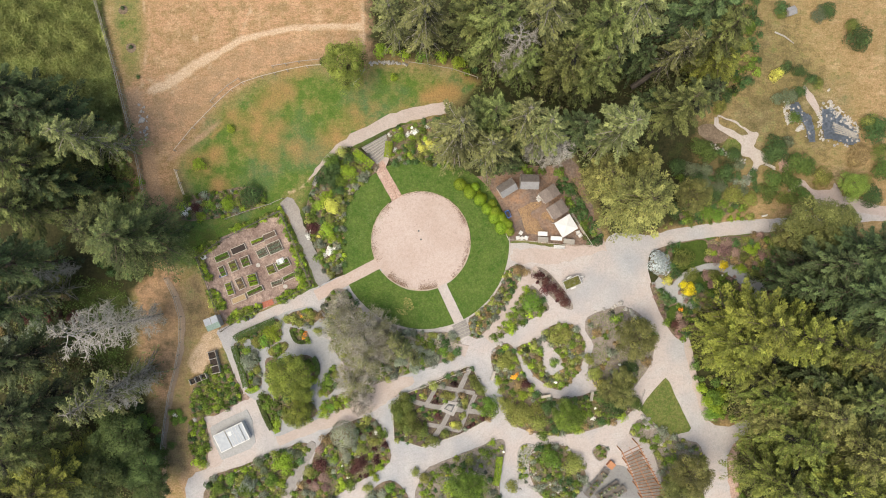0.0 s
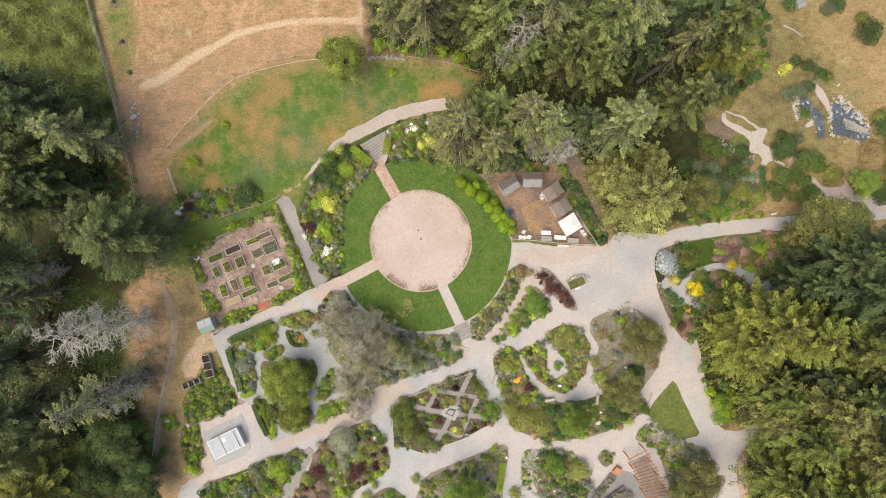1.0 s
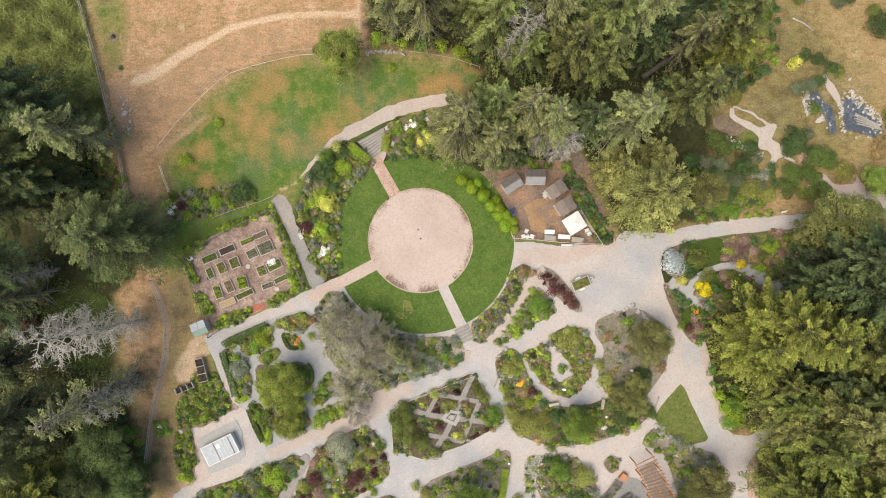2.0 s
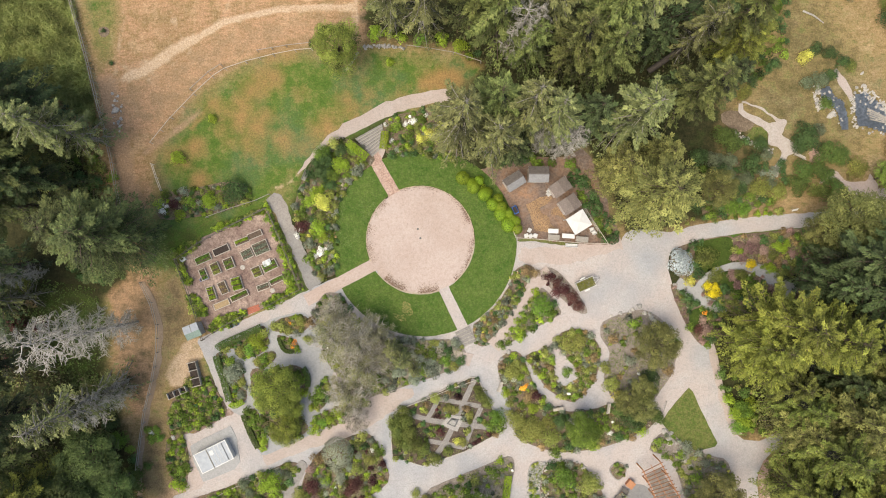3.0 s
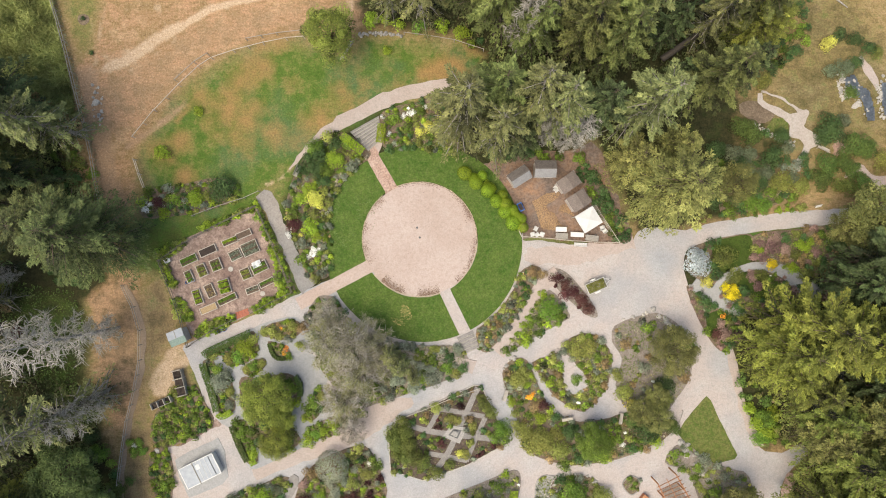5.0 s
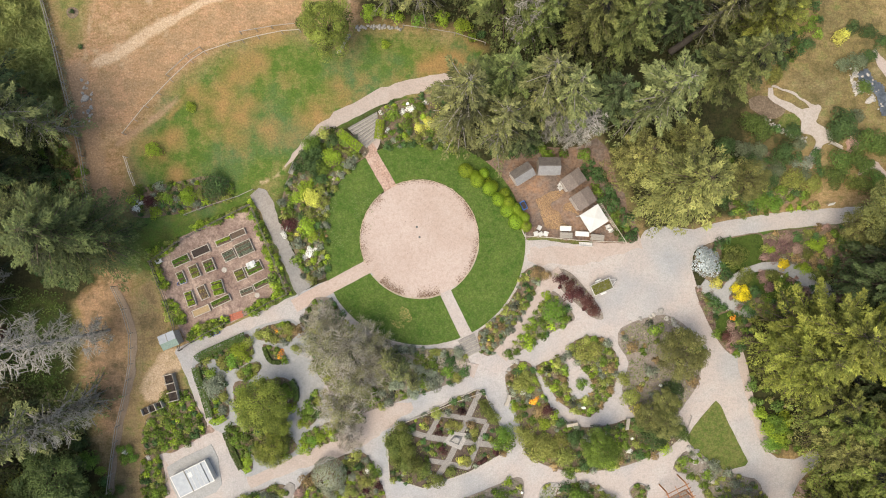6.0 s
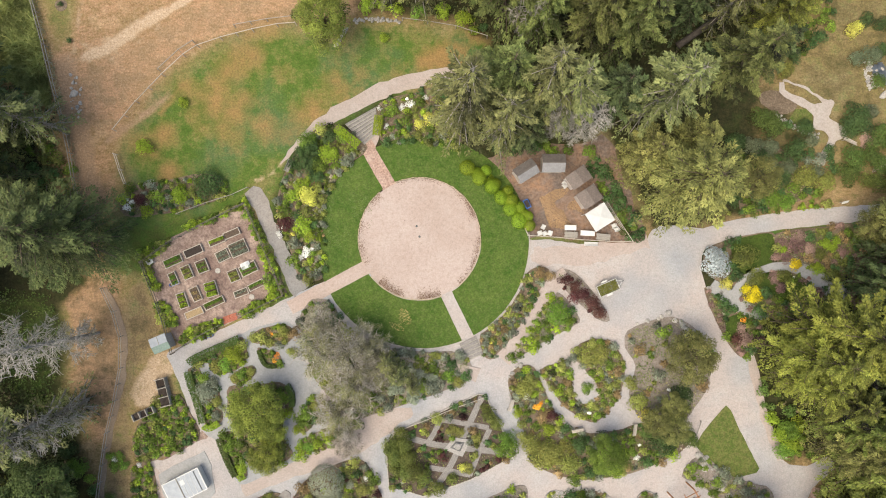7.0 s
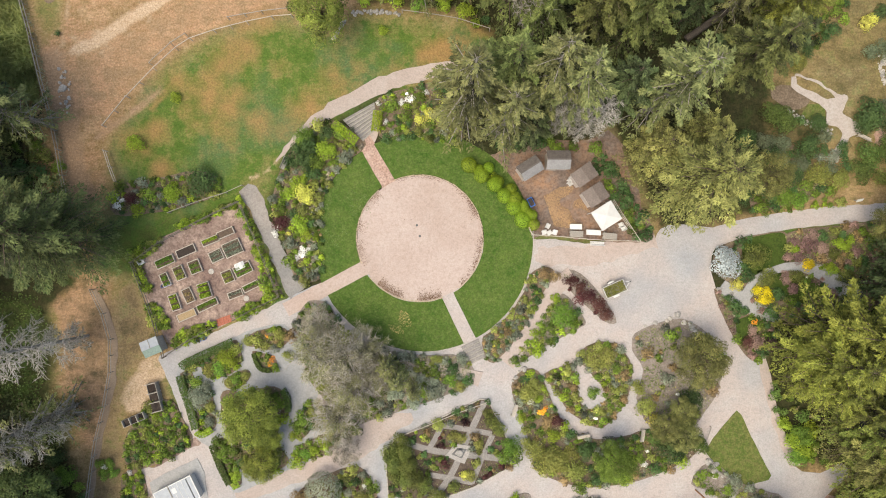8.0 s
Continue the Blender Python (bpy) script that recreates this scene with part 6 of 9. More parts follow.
hedge([(8.22, -31.00), (7.84, -33.88), (7.49, -35.23)], 0.9, 0.7, "sh_lime", "clipped block hedge in the lower bed")

POCKET = [(14.15, -13.28), (15.20, -13.84), (16.11, -14.67), (16.75, -15.62), (17.72, -16.71), (18.02, -17.91), (17.32, -18.89), (16.05, -19.12), (15.13, -18.42), (14.84, -17.15), (14.69, -15.42)]
# mossy turf among the dwarf conifers
for nm, q in (("lawn_moss_a", [(34.47, -0.47), (36.08, 0.23), (39.01, 0.64), (39.56, -0.41), (39.33, -2.27), (38.94, -4.12), (37.18, -4.20), (35.93, -4.24), (34.71, -3.38)]), ("lawn_moss_b", [(35.94, -3.83), (37.61, -3.79), (40.10, -4.28), (41.73, -5.65), (41.66, -7.72), (40.00, -7.26), (37.56, -5.53)]), ("lawn_moss_c", [(33.46, -9.55), (34.94, -8.98), (36.17, -9.63), (35.69, -11.69), (34.08, -12.46), (33.54, -11.21)])):
    surface(slab(nm, q, 0.0, 0.128, "moss_lawn", True, 0.12, 3), "dark green mossy turf between dwarf conifers", "turf")
    KEEPOUT.append(q)
KEEPOUT.append(POCKET)
ROSE_PATHS = (("path_rose_long", [(3.97, -17.90), (1.85, -22.13), (-0.00, -25.97), (-2.04, -28.71)], 0.72), ("path_rose_cross", [(-6.29, -21.97), (-2.75, -23.17), (0.49, -23.77), (4.83, -24.39), (7.81, -24.97)], 0.72),
              ("path_rose_north", [(-1.04, -20.47), (1.88, -21.04), (4.69, -21.61)], 0.6), ("path_rose_east", [(4.79, -21.74), (3.52, -24.35), (2.24, -27.23)], 0.6),
              ("path_rose_south", [(-2.61, -26.10), (-0.24, -26.57), (2.35, -27.17)], 0.6), ("path_rose_west", [(-1.04, -20.52), (-1.85, -22.01), (-2.64, -23.17)], 0.6))
for nm, rows, w in ROSE_PATHS:
    for a, b in zip(rows, rows[1:]):
        d = Vector((b[0] - a[0], b[1] - a[1], 0)).normalized() * (w * 0.5 + 0.1)
        KEEPOUT.append([(a[0] - d.y, a[1] + d.x), (b[0] - d.y, b[1] + d.x), (b[0] + d.y, b[1] - d.x), (a[0] + d.y, a[1] - d.x)])
for outline, palette, n, r, cover, tall, top in BEDS:
    fill(outline, palette, int(n * 1.7), r[0] * 1.1, r[1] * 1.25, "garden shrubs", tall, 0.56, whole=1.24)
for outline, palette, n, r, cover, tall, top in BEDS:
    if top < 0.12 and n > 14:
        fill(outline, ["fl_white", "sh_ash", "sh_yellow", "sh_ash", "sh_rust", "sh_lime"], int(n * 0.13), 0.16, 0.36, "garden shrubs", 1.0, 0.42)
LAWN_BORDER = [(-9.13, 11.97), (-11.36, 10.30), (-12.73, 8.54), (-13.91, 6.58), (-14.56, 4.61), (-14.89, 2.29), (-14.88, -0.03), (-14.35, -2.36), (-15.48, -2.46), (-15.88, -0.33), (-15.75, 2.32), (-15.49, 4.63), (-14.77, 6.60), (-13.65, 8.76), (-12.28, 10.72), (-10.45, 12.27)]
fill(LAWN_BORDER, ["sh_ash", "sh_grey", "sh_pale", "sh_pale", "sh_olive", "sh_ash"], 190, 0.2, 0.42, "garden shrubs", 0.7, 0.5)
for i, (outline, palette, n, r, cover, tall, top) in enumerate(BEDS):
    bedding("ground_cover", outline, cover * 3.4, 500 + i, z=top, leaf=0.17)


# rough meadow, brambles and forest floor plants
bedding("tall_grass", [(-68.31, 42.21), (-49.72, 42.01), (-48.19, 32.18), (-46.49, 22.30), (-45.63, 17.34), (-51.77, 21.55), (-59.05, 24.93), (-68.77, 27.52)], 150, 901, h=0.9, leaf=0.62, material="tall_grass", label="tangle of tall rough meadow grass and bramble", z=0.0, sparse=-0.8, blades=True)
bedding("bramble", [(-68.75, 28.34), (-57.41, 24.91), (-47.70, 19.84), (-44.26, 9.88), (-43.01, 4.05), (-53.85, 5.89), (-69.24, 12.74)], 16, 902, h=1.2, leaf=0.36, material="bramble", label="dark bramble undergrowth at the wood's edge", z=0.0)
bedding("bramble", [(-69.60, 1.17), (-57.35, -1.52), (-56.86, -13.20), (-45.78, -16.33), (-43.70, -22.67), (-42.18, -37.87), (-70.98, -42.29)], 14, 903, h=1.2, leaf=0.36, material="bramble", label="dark bramble undergrowth at the wood's edge", z=0.0)
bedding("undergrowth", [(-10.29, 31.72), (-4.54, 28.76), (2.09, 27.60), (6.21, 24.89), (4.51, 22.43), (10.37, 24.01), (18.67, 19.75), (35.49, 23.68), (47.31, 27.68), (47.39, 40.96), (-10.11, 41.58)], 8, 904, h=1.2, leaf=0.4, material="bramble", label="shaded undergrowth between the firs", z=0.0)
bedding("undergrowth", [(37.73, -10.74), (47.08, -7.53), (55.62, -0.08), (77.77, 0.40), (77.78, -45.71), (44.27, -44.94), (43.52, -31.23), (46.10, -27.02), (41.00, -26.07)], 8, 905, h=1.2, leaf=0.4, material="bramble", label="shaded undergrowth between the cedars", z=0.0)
EDGE_WOOD = [(-9.92, 29.57), (-4.54, 29.00), (2.09, 27.93), (6.22, 25.72), (4.96, 24.75), (1.25, 27.44), (-6.21, 28.12)]
fill(EDGE_WOOD, ["sh_dark", "sh_green", "sh_lime"], 26, 0.7, 1.5, "shrubs at the wood's edge", 0.9)
fill([(17.31, 11.43), (19.37, 8.90), (22.25, 3.83), (24.15, 0.44), (22.21, 0.31), (19.74, 4.71), (17.28, 8.93)], ["sh_dark", "sh_green", "sh_dark"], 60, 0.55, 1.15, "shrubs behind the yard fence", 1.2, 0.5)
fill([(32.78, 3.16), (45.47, 4.63), (46.31, 3.61), (32.77, 2.48)], ["sh_olive", "sh_green", "sh_lime"], 22, 0.4, 0.9, "roadside shrubs", 0.8)
fill([(-49.48, 14.92), (-43.79, 12.35), (-42.99, 4.88), (-49.73, 5.82)], ["sh_dark", "sh_olive", "sh_green"], 20, 0.7, 1.6, "shrubs at the wood's edge", 0.8)
fill([(-46.31, -20.93), (-41.88, -26.07), (-42.09, -34.49), (-46.67, -34.39)], ["sh_dark", "sh_green"], 16, 0.8, 1.8, "shrubs at the wood's edge", 0.9)
fill([(43.52, -30.38), (46.09, -28.73), (46.87, -39.85), (43.45, -39.78)], ["sh_olive", "sh_rust", "sh_green"], 16, 0.6, 1.3, "roadside shrubs", 0.8)
fill([(37.26, -15.81), (40.20, -19.25), (43.55, -26.12), (40.32, -26.22), (37.63, -21.75)], ["sh_moss", "sh_green", "sh_deep"], 26, 0.5, 1.2, "roadside shrubs", 0.9)
fill([(43.66, 36.03), (47.36, 35.99), (47.72, 26.01), (44.74, 22.30), (40.68, 19.77), (39.68, 21.12), (43.25, 26.07), (44.38, 31.05)], ["sh_dark", "sh_olive", "sh_dark", "sh_green"], 40, 0.6, 1.6, "shrubs at the wood's edge", 0.9, 0.55, z=0.0)



def litter_arc(c, r, a0, a1, n, seed, spread):
    """Dry leaves blown against an edge."""
    rng = np.random.default_rng(seed)
    a = np.radians(rng.uniform(a0, a1, n))
    drift = np.array([noise.noise(Vector((3.2 * math.cos(q), 3.2 * math.sin(q), seed))) for q in a])
    a = a[drift > rng.uniform(-0.25, 0.25, n)]
    n = len(a)
    rr = r - np.abs(rng.normal(0, spread, n))
    at = np.stack([c[0] + rr * np.cos(a), c[1] + rr * np.sin(a), np.full(n, 0.062)], 1)
    ob = new("leaf_litter", leaf_mesh("leaf_litter", at, np.tile([[0, 0, 1.0]], (n, 1)), 0.08 * rng.uniform(0.5, 1.5, n), rng, "leaf_litter", 0.7, 0.12))
    tagged(ob, "dry brown leaves blown against the court's edge", "leaf litter", kind="stuff")


litter_arc(COURT, COURT_R, 225, 290, 2200, 911, 0.45)
litter_arc(COURT, COURT_R, -50, 40, 1500, 912, 0.3)
litter_arc(COURT, COURT_R, 130, 205, 1300, 913, 0.4)
litter_arc(COURT, COURT_R, 40, 110, 500, 914, 0.2)
litter_arc(COURT, 6.9, 0, 360, 60, 915, 3.0)
fill([(35.38, 11.16), (40.47, 15.27), (46.35, 10.99), (47.17, 6.79), (43.77, 4.32), (35.73, 3.19)], ["sh_dark", "sh_dark", "sh_grey", "sh_dark", "sh_green"], 24, 0.8, 1.7, "shrubs of the shady bank", 0.9, 0.6)
fill([(5.19, 12.86), (10.20, 12.21), (15.21, 11.46), (13.53, 10.66), (8.51, 11.07), (5.59, 11.61)], ["sh_dark", "sh_green"], 14, 0.8, 1.4, "shrubs at the wood's edge", 0.9, 0.6)
bedding("dry_patch", ring_points((-5.53, -8.44), 1.5, 0, 340, 12), 130, 921, h=0.02, leaf=0.08, material="straw", label="small dry patch in the lawn", z=0.066, sparse=-0.1)
fill([(-66.40, -1.37), (-54.87, -1.15), (-53.86, -9.08), (-59.41, -15.65), (-66.89, -17.18)], ["sh_rust", "sh_olive", "sh_red", "sh_grey"], 40, 0.8, 1.8, "undergrowth of the dim wood", 0.8, 0.6, z=0.0)
fill([(-47.97, 9.93), (-43.98, 4.90), (-41.90, 2.37), (-45.36, -3.39), (-49.96, -2.48)], ["sh_dark", "sh_olive"], 22, 0.8, 1.5, "undergrowth of the dim wood", 0.8, 0.6, z=0.0)
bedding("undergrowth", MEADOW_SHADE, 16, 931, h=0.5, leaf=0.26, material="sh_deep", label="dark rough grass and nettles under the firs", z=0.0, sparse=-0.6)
bedding("clover", ring_points((-12.48, 4.39), 4.2, 0, 340, 16), 34, 922, h=0.02, leaf=0.12, material="clover", label="pale clover patches in the lawn", z=0.062, sparse=0.0)
for q in [(-44.80, 30.17), (-45.80, 35.76), (-43.77, 25.80)]:
    bush(*q, 0.4, "sh_dark", 1.0, "saplings by the fence", 0.02)


# ---------------------------------------------------------------- paints and woods of the built things
mat_plain("white_paint", (0.56, 0.55, 0.53), 0.55, 5, 0.12)
mat_plain("white_sheet", (0.50, 0.50, 0.49), 0.6, 2, 0.10)
mat_plain("frosted_roof", (0.31, 0.33, 0.355), 0.6, 2, 0.16, 0.0, 0.25)
mat_plain("grey_shingle", (0.132, 0.115, 0.106), 0.9, 14, 0.35)
# paler tone of the shingle; on the sheds it paints the lit slope
mat_plain("pale_lit_shingle", (0.225, 0.22, 0.222), 0.75, 10, 0.25)
mat_plain("shed_wall", (0.42, 0.37, 0.33), 0.8, 8, 0.25)
mat_plain("grey_timber", (0.30, 0.275, 0.24), 0.85, 9, 0.3)
mat_plain("pale_timber", (0.42, 0.375, 0.32), 0.8, 9, 0.25)
mat_plain("cedar_timber", (0.36, 0.17, 0.085), 0.75, 9, 0.25)
mat_plain("terracotta", (0.40, 0.165, 0.09), 0.8, 9, 0.2)
mat_plain("dark_compost", (0.045, 0.034, 0.028), 0.95, 4, 0.4)
mat_plain("bed_soil", (0.10, 0.072, 0.052), 0.95, 4, 0.4)
mat_plain("straw_mulch", (0.33, 0.24, 0.135), 0.95, 8, 0.35)
mat_plain("green_roof", (0.16, 0.22, 0.19), 0.6, 6, 0.2)
mat_plain("blue_plastic", (0.03, 0.13, 0.42), 0.4, 6, 0.2, 0.0, 0.5)
mat_plain("black_rubber", (0.03, 0.03, 0.03), 0.8, 9, 0.2)
mat_plain("dark_metal", (0.10, 0.10, 0.10), 0.5, 9, 0.2, 0.6)
mat_plain("pond_liner", (0.16, 0.185, 0.22), 0.35, 3, 0.45, 0.0, 0.5)
mat_plain("red_brick", (0.36, 0.12, 0.075), 0.85, 9, 0.25)


def frame_of(c):
    """Middle, turn and sides of a four-cornered plan."""
    p = [Vector((*q[:2], 0)) for q in c]
    u = ((p[1] - p[0]) + (p[2] - p[3])) * 0.5
    v = ((p[3] - p[0]) + (p[2] - p[1])) * 0.5
    m = (p[0] + p[1] + p[2] + p[3]) / 4
    return m.x, m.y, math.degrees(math.atan2(u.y, u.x)), u.length, v.length


# ---------------------------------------------------------------- fences
mat_plain("worn_timber", (0.135, 0.118, 0.10), 0.85, 6, 0.3)


def fence(rows, step, h, material, label, rails=2, wire=False, post=0.085, closed=False):
    top = thing("fence", label, "fence", Matrix.Translation((rows[0][0], rows[0][1], 0)))
    o = Vector((rows[0][0], rows[0][1], 0))
    pb = bm_mesh("post", block(0, 0, h / 2 - 0.05, post, post, h + 0.1, bevel=0.012), material)
    pts = [Vector((*r[:2], 0)) - o for r in rows]
    if closed:
        pts.append(pts[0])
    posts = []
    for a, b in zip(pts, pts[1:]):
        k = max(1, round((b - a).length / step))
        posts += [a.lerp(b, i / k) for i in range(k)]
    if not closed:
        posts.append(pts[-1])
    for q in posts:
        ob = part("post", pb, material, top)
        ob.matrix_basis = pose(q.x, q.y, 0, random.uniform(-3, 3), random.uniform(-3, 3), random.uniform(0, 90))
    rail_mesh = {}
    ends = posts + ([posts[0]] if closed else [])
    for a, b in zip(ends, ends[1:]):
        d = b - a
        for j in range(rails):
            key = round(d.length, 1)
            if key not in rail_mesh:
                rail_mesh[key] = bm_mesh("rail", block(0, 0, 0, key, 0.06, 0.08), material)
            ob = part("rail", rail_mesh[key], material, top)
            m = (a + b) / 2
            ob.matrix_basis = pose(m.x, m.y, h * (0.92 - 0.42 * j) + random.uniform(-0.03, 0.03), 0, random.uniform(-1, 1), math.degrees(math.atan2(d.y, d.x)))
    return top


fence([(-49.53, 37.11), (-48.49, 33.17), (-47.45, 29.22), (-46.49, 25.18), (-45.69, 21.30), (-44.66, 16.91), (-43.79, 12.35)], 2.6, 1.25, "grey_timber", "weathered timber field fence along the wood", 2)
bedding("fence_grass", [(-49.98, 37.0), (-48.94, 33.1), (-47.9, 29.1), (-46.94, 25.1), (-46.14, 21.2), (-45.11, 16.8), (-44.24, 12.3), (-43.2, 6.3), (-42.5, 6.4), (-43.39, 12.4), (-44.26, 17.0), (-45.29, 21.4), (-46.09, 25.3), (-47.05, 29.3), (-48.09, 33.2), (-49.13, 37.2)], 60, 930, h=0.5, leaf=0.34, material="fence_grass", label="grey-green long grass under the field fence", z=0.0, sparse=-0.9, blades=True)
fence([(-43.79, 12.35), (-43.37, 9.45), (-42.79, 6.37)], 2.6, 1.25, "grey_timber", "weathered timber field fence along the wood", 2)
surface(ribbon("path_track", [(-40.40, -3.65, 0.7), (-39.14, -6.42, 0.7), (-38.38, -9.36, 0.75), (-38.48, -13.12, 0.75), (-39.24, -16.88, 0.75), (-40.24, -20.64, 0.75), (-40.92, -24.40, 0.75), (-41.53, -28.60, 0.75), (-41.6, -36.0, 0.75)], -0.05, 0.03, "track_earth", 0.3), "trodden grey-brown track along the fence", "path")
fence([(-40.40, -3.65), (-39.14, -6.42), (-38.38, -9.36), (-38.48, -13.12), (-39.24, -16.88), (-40.24, -20.64), (-40.92, -24.40), (-41.53, -28.60)], 2.4, 1.2, "grey_timber", "weathered timber fence along the dry track", 2)
fence([(-38.61, 14.92), (-35.80, 18.19), (-32.68, 21.28), (-30.15, 23.56), (-28.47, 24.61), (-25.73, 25.48), (-21.99, 26.34), (-19.08, 26.88), (-16.85, 27.01)], 2.4, 1.1, "pale_timber", "pale timber rail fence round the lawn", 1)
fence([(-33.16, 21.95), (-30.71, 24.15), (-29.04, 25.19)], 2.4, 1.0, "grey_timber", "short old rail fence in dry grass", 1)
fence([(-24.13, 26.94), (-20.31, 27.55), (-16.99, 27.84)], 2.4, 1.0, "grey_timber", "short old rail fence in dry grass", 1)
fence([(-38.51, 12.11), (-37.98, 10.28), (-37.36, 8.53)], 2.0, 1.1, "pale_timber", "short pale rail fence in the dry grass", 2)
fence([(-4.24, 27.26), (-1.25, 26.81), (2.07, 26.19), (5.79, 24.90)], 2.4, 1.0, "grey_timber", "low timber fence at the wood's edge", 1)
fence([(-31.41, 4.86), (-28.23, 5.97), (-24.90, 6.92), (-23.05, 7.72)], 2.2, 1.0, "grey_timber", "low timber fence on the lawn edge", 1)
fence([(-35.69, -0.73), (-34.60, -3.75), (-33.36, -7.36), (-32.38, -11.56)], 1.8, 1.3, "worn_timber", "timber and wire fence round the vegetable garden", 2)
fence([(-35.69, -0.73), (-32.65, 1.39), (-28.29, 3.65), (-23.42, 5.90)], 1.8, 1.3, "worn_timber", "timber and wire fence round the vegetable garden", 2)
fence([(-23.42, 5.90), (-21.69, 1.62), (-20.11, -2.58), (-19.17, -5.10)], 1.8, 1.3, "worn_timber", "timber and wire fence round the vegetable garden", 2)
fence([(-19.17, -5.10), (-21.86, -6.31), (-24.38, -7.60)], 1.8, 1.3, "worn_timber", "timber and wire fence round the vegetable garden", 2)
fence([(-26.73, -8.40), (-29.42, -9.69), (-32.38, -11.56)], 1.8, 1.3, "worn_timber", "timber and wire fence round the vegetable garden", 2)
fence([(9.59, 2.01), (9.98, 1.16), (13.21, 0.86), (16.48, 0.46), (19.54, 0.20), (22.28, 0.08)], 1.6, 1.0, "pale_timber", "low pale timber fence round the shed yard", 2)
fence([(22.28, 0.08), (21.34, 1.57), (20.30, 3.24), (19.36, 4.90)], 1.6, 1.2, "pale_timber", "pale timber fence round the shed yard", 3)
fence([(-32.47, -33.46), (-29.55, -31.95), (-26.23, -30.53), (-22.74, -29.11)], 2.2, 0.35, "pale_timber", "low timber edging rail of the lower bed", 1)
fence([(30.00, -21.60), (28.95, -24.29), (30.79, -26.88), (33.15, -28.63)], 2.2, 0.5, "grey_timber", "low rail beside the triangular lawn", 1)
fence([(-7.11, -21.88), (-3.74, -20.77), (0.49, -19.16), (4.38, -17.89)], 1.8, 0.45, "pale_timber", "low timber rail along the rose garden", 1)


# ---------------------------------------------------------------- stone: kerbs, steps, walls, boulders
def kerb_ring(c, r, a0, a1, material, label, width=0.16, top=0.1, piece=0.42):
    bm = bmesh.new()
    n = max(2, round(radians(a1 - a0) * r / piece))
    for i in range(n):
        a = radians(a0 + (a1 - a0) * (i + 0.5) / n)
        rr = r + random.uniform(-0.03, 0.03)
        box_in(bm, c[0] + rr * math.cos(a), c[1] + rr * math.sin(a), top / 2, width * random.uniform(0.8, 1.3), radians(a1 - a0) * r / n * 0.92, top + random.uniform(-0.01, 0.02), math.degrees(a) + random.uniform(-3, 3))
    return tagged(new("kerb", bm_mesh("kerb", bm, material)), label, "kerb", kind="structure")


kerb_ring(COURT, COURT_R + 0.08, -54, 113, "tan_stone", "ring of pale stones round the court",  0.11, 0.09)
kerb_ring(COURT, COURT_R + 0.08, 129, 202, "tan_stone", "ring of pale stones round the court",  0.11, 0.09)
kerb_ring(COURT, COURT_R + 0.08, 216, 290, "tan_stone", "ring of pale stones round the court",  0.11, 0.09)
kerb_ring(LAWN_C, LAWN_R + 0.06, 215, 292, "pale_stone", "thin stone edge of the round lawn", 0.11, 0.11)
kerb_ring(LAWN_C, LAWN_R + 0.06, -57, 4, "pale_stone", "thin stone edge of the round lawn", 0.11, 0.11)


def steps(c, n, label, rise):
    """Shallow stone treads across a tapering flight: corners go along the top edge, then the bottom edge."""
    a, b, cc, d = [Vector((*q[:2], 0)) for q in c]
    top = thing("garden_steps", label, "steps", kind="structure")
    for i in range(n):
        t0, t1 = i / n, (i + 1) / n - 0.02
        q = [a.lerp(d, t0), b.lerp(cc, t0), b.lerp(cc, t1), a.lerp(d, t1)]
        z = 0.06 + rise * (n - i)
        verts = [(p.x, p.y, z) for p in q] + [(p.x, p.y, 0.0) for p in q]
        faces = [(3, 2, 1, 0), (0, 1, 5, 4), (1, 2, 6, 5), (2, 3, 7, 6), (3, 0, 4, 7)]
        tread = part("tread", mesh_of("tread", verts, faces, "paver"), None, top)
        nose = [a.lerp(d, t1 - 0.035), b.lerp(cc, t1 - 0.035), b.lerp(cc, t1 + 0.01), a.lerp(d, t1 + 0.01)]
        verts = [(p.x, p.y, z + 0.025) for p in nose] + [(p.x, p.y, z - 0.02) for p in nose]
        part("nosing", mesh_of("nosing", verts, faces, "grey_timber"), None, tread)
    return top


steps([(-11.44, 15.02), (-7.75, 16.96), (-7.38, 14.13), (-9.16, 12.50)], 8, "wide shallow stone steps with timber noses", 0.018)
steps([(1.45, -11.51), (3.48, -10.62), (4.29, -12.83), (2.43, -13.63)], 5, "shallow timber-nosed steps at the path's end", 0.015)


def boulder_mesh(seed, material="rock"):
    rng = random.Random(seed)
    bm = bmesh.new()
    bmesh.ops.create_icosphere(bm, subdivisions=2, radius=0.5)
    off = Vector((seed * 3.1, seed * 1.7, 0))
    for v in bm.verts:
        v.co *= 1 + 0.55 * noise.noise(v.co * 1.5 + off) + 0.25 * noise.noise(v.co * 4 + off)
        v.co.z *= 0.5
        v.co.z = max(v.co.z, -0.12)
    return bm_mesh("boulder", bm, material)


BOULDERS = [boulder_mesh(i) for i in range(4)] + [boulder_mesh(7, "pale_stone")]


def boulders(rows, label, group, spread=0.0):
    for x, y, s in rows:
        ob = tagged(new("boulder", random.choice(BOULDERS)), label, "boulder", group)
        ob.matrix_basis = pose(x + random.uniform(-spread, spread), y + random.uniform(-spread, spread), 0.10 * s, 0, 0, random.uniform(0, 360)) @ Matrix.Diagonal((s * random.uniform(0.8, 1.2), s, s, 1))


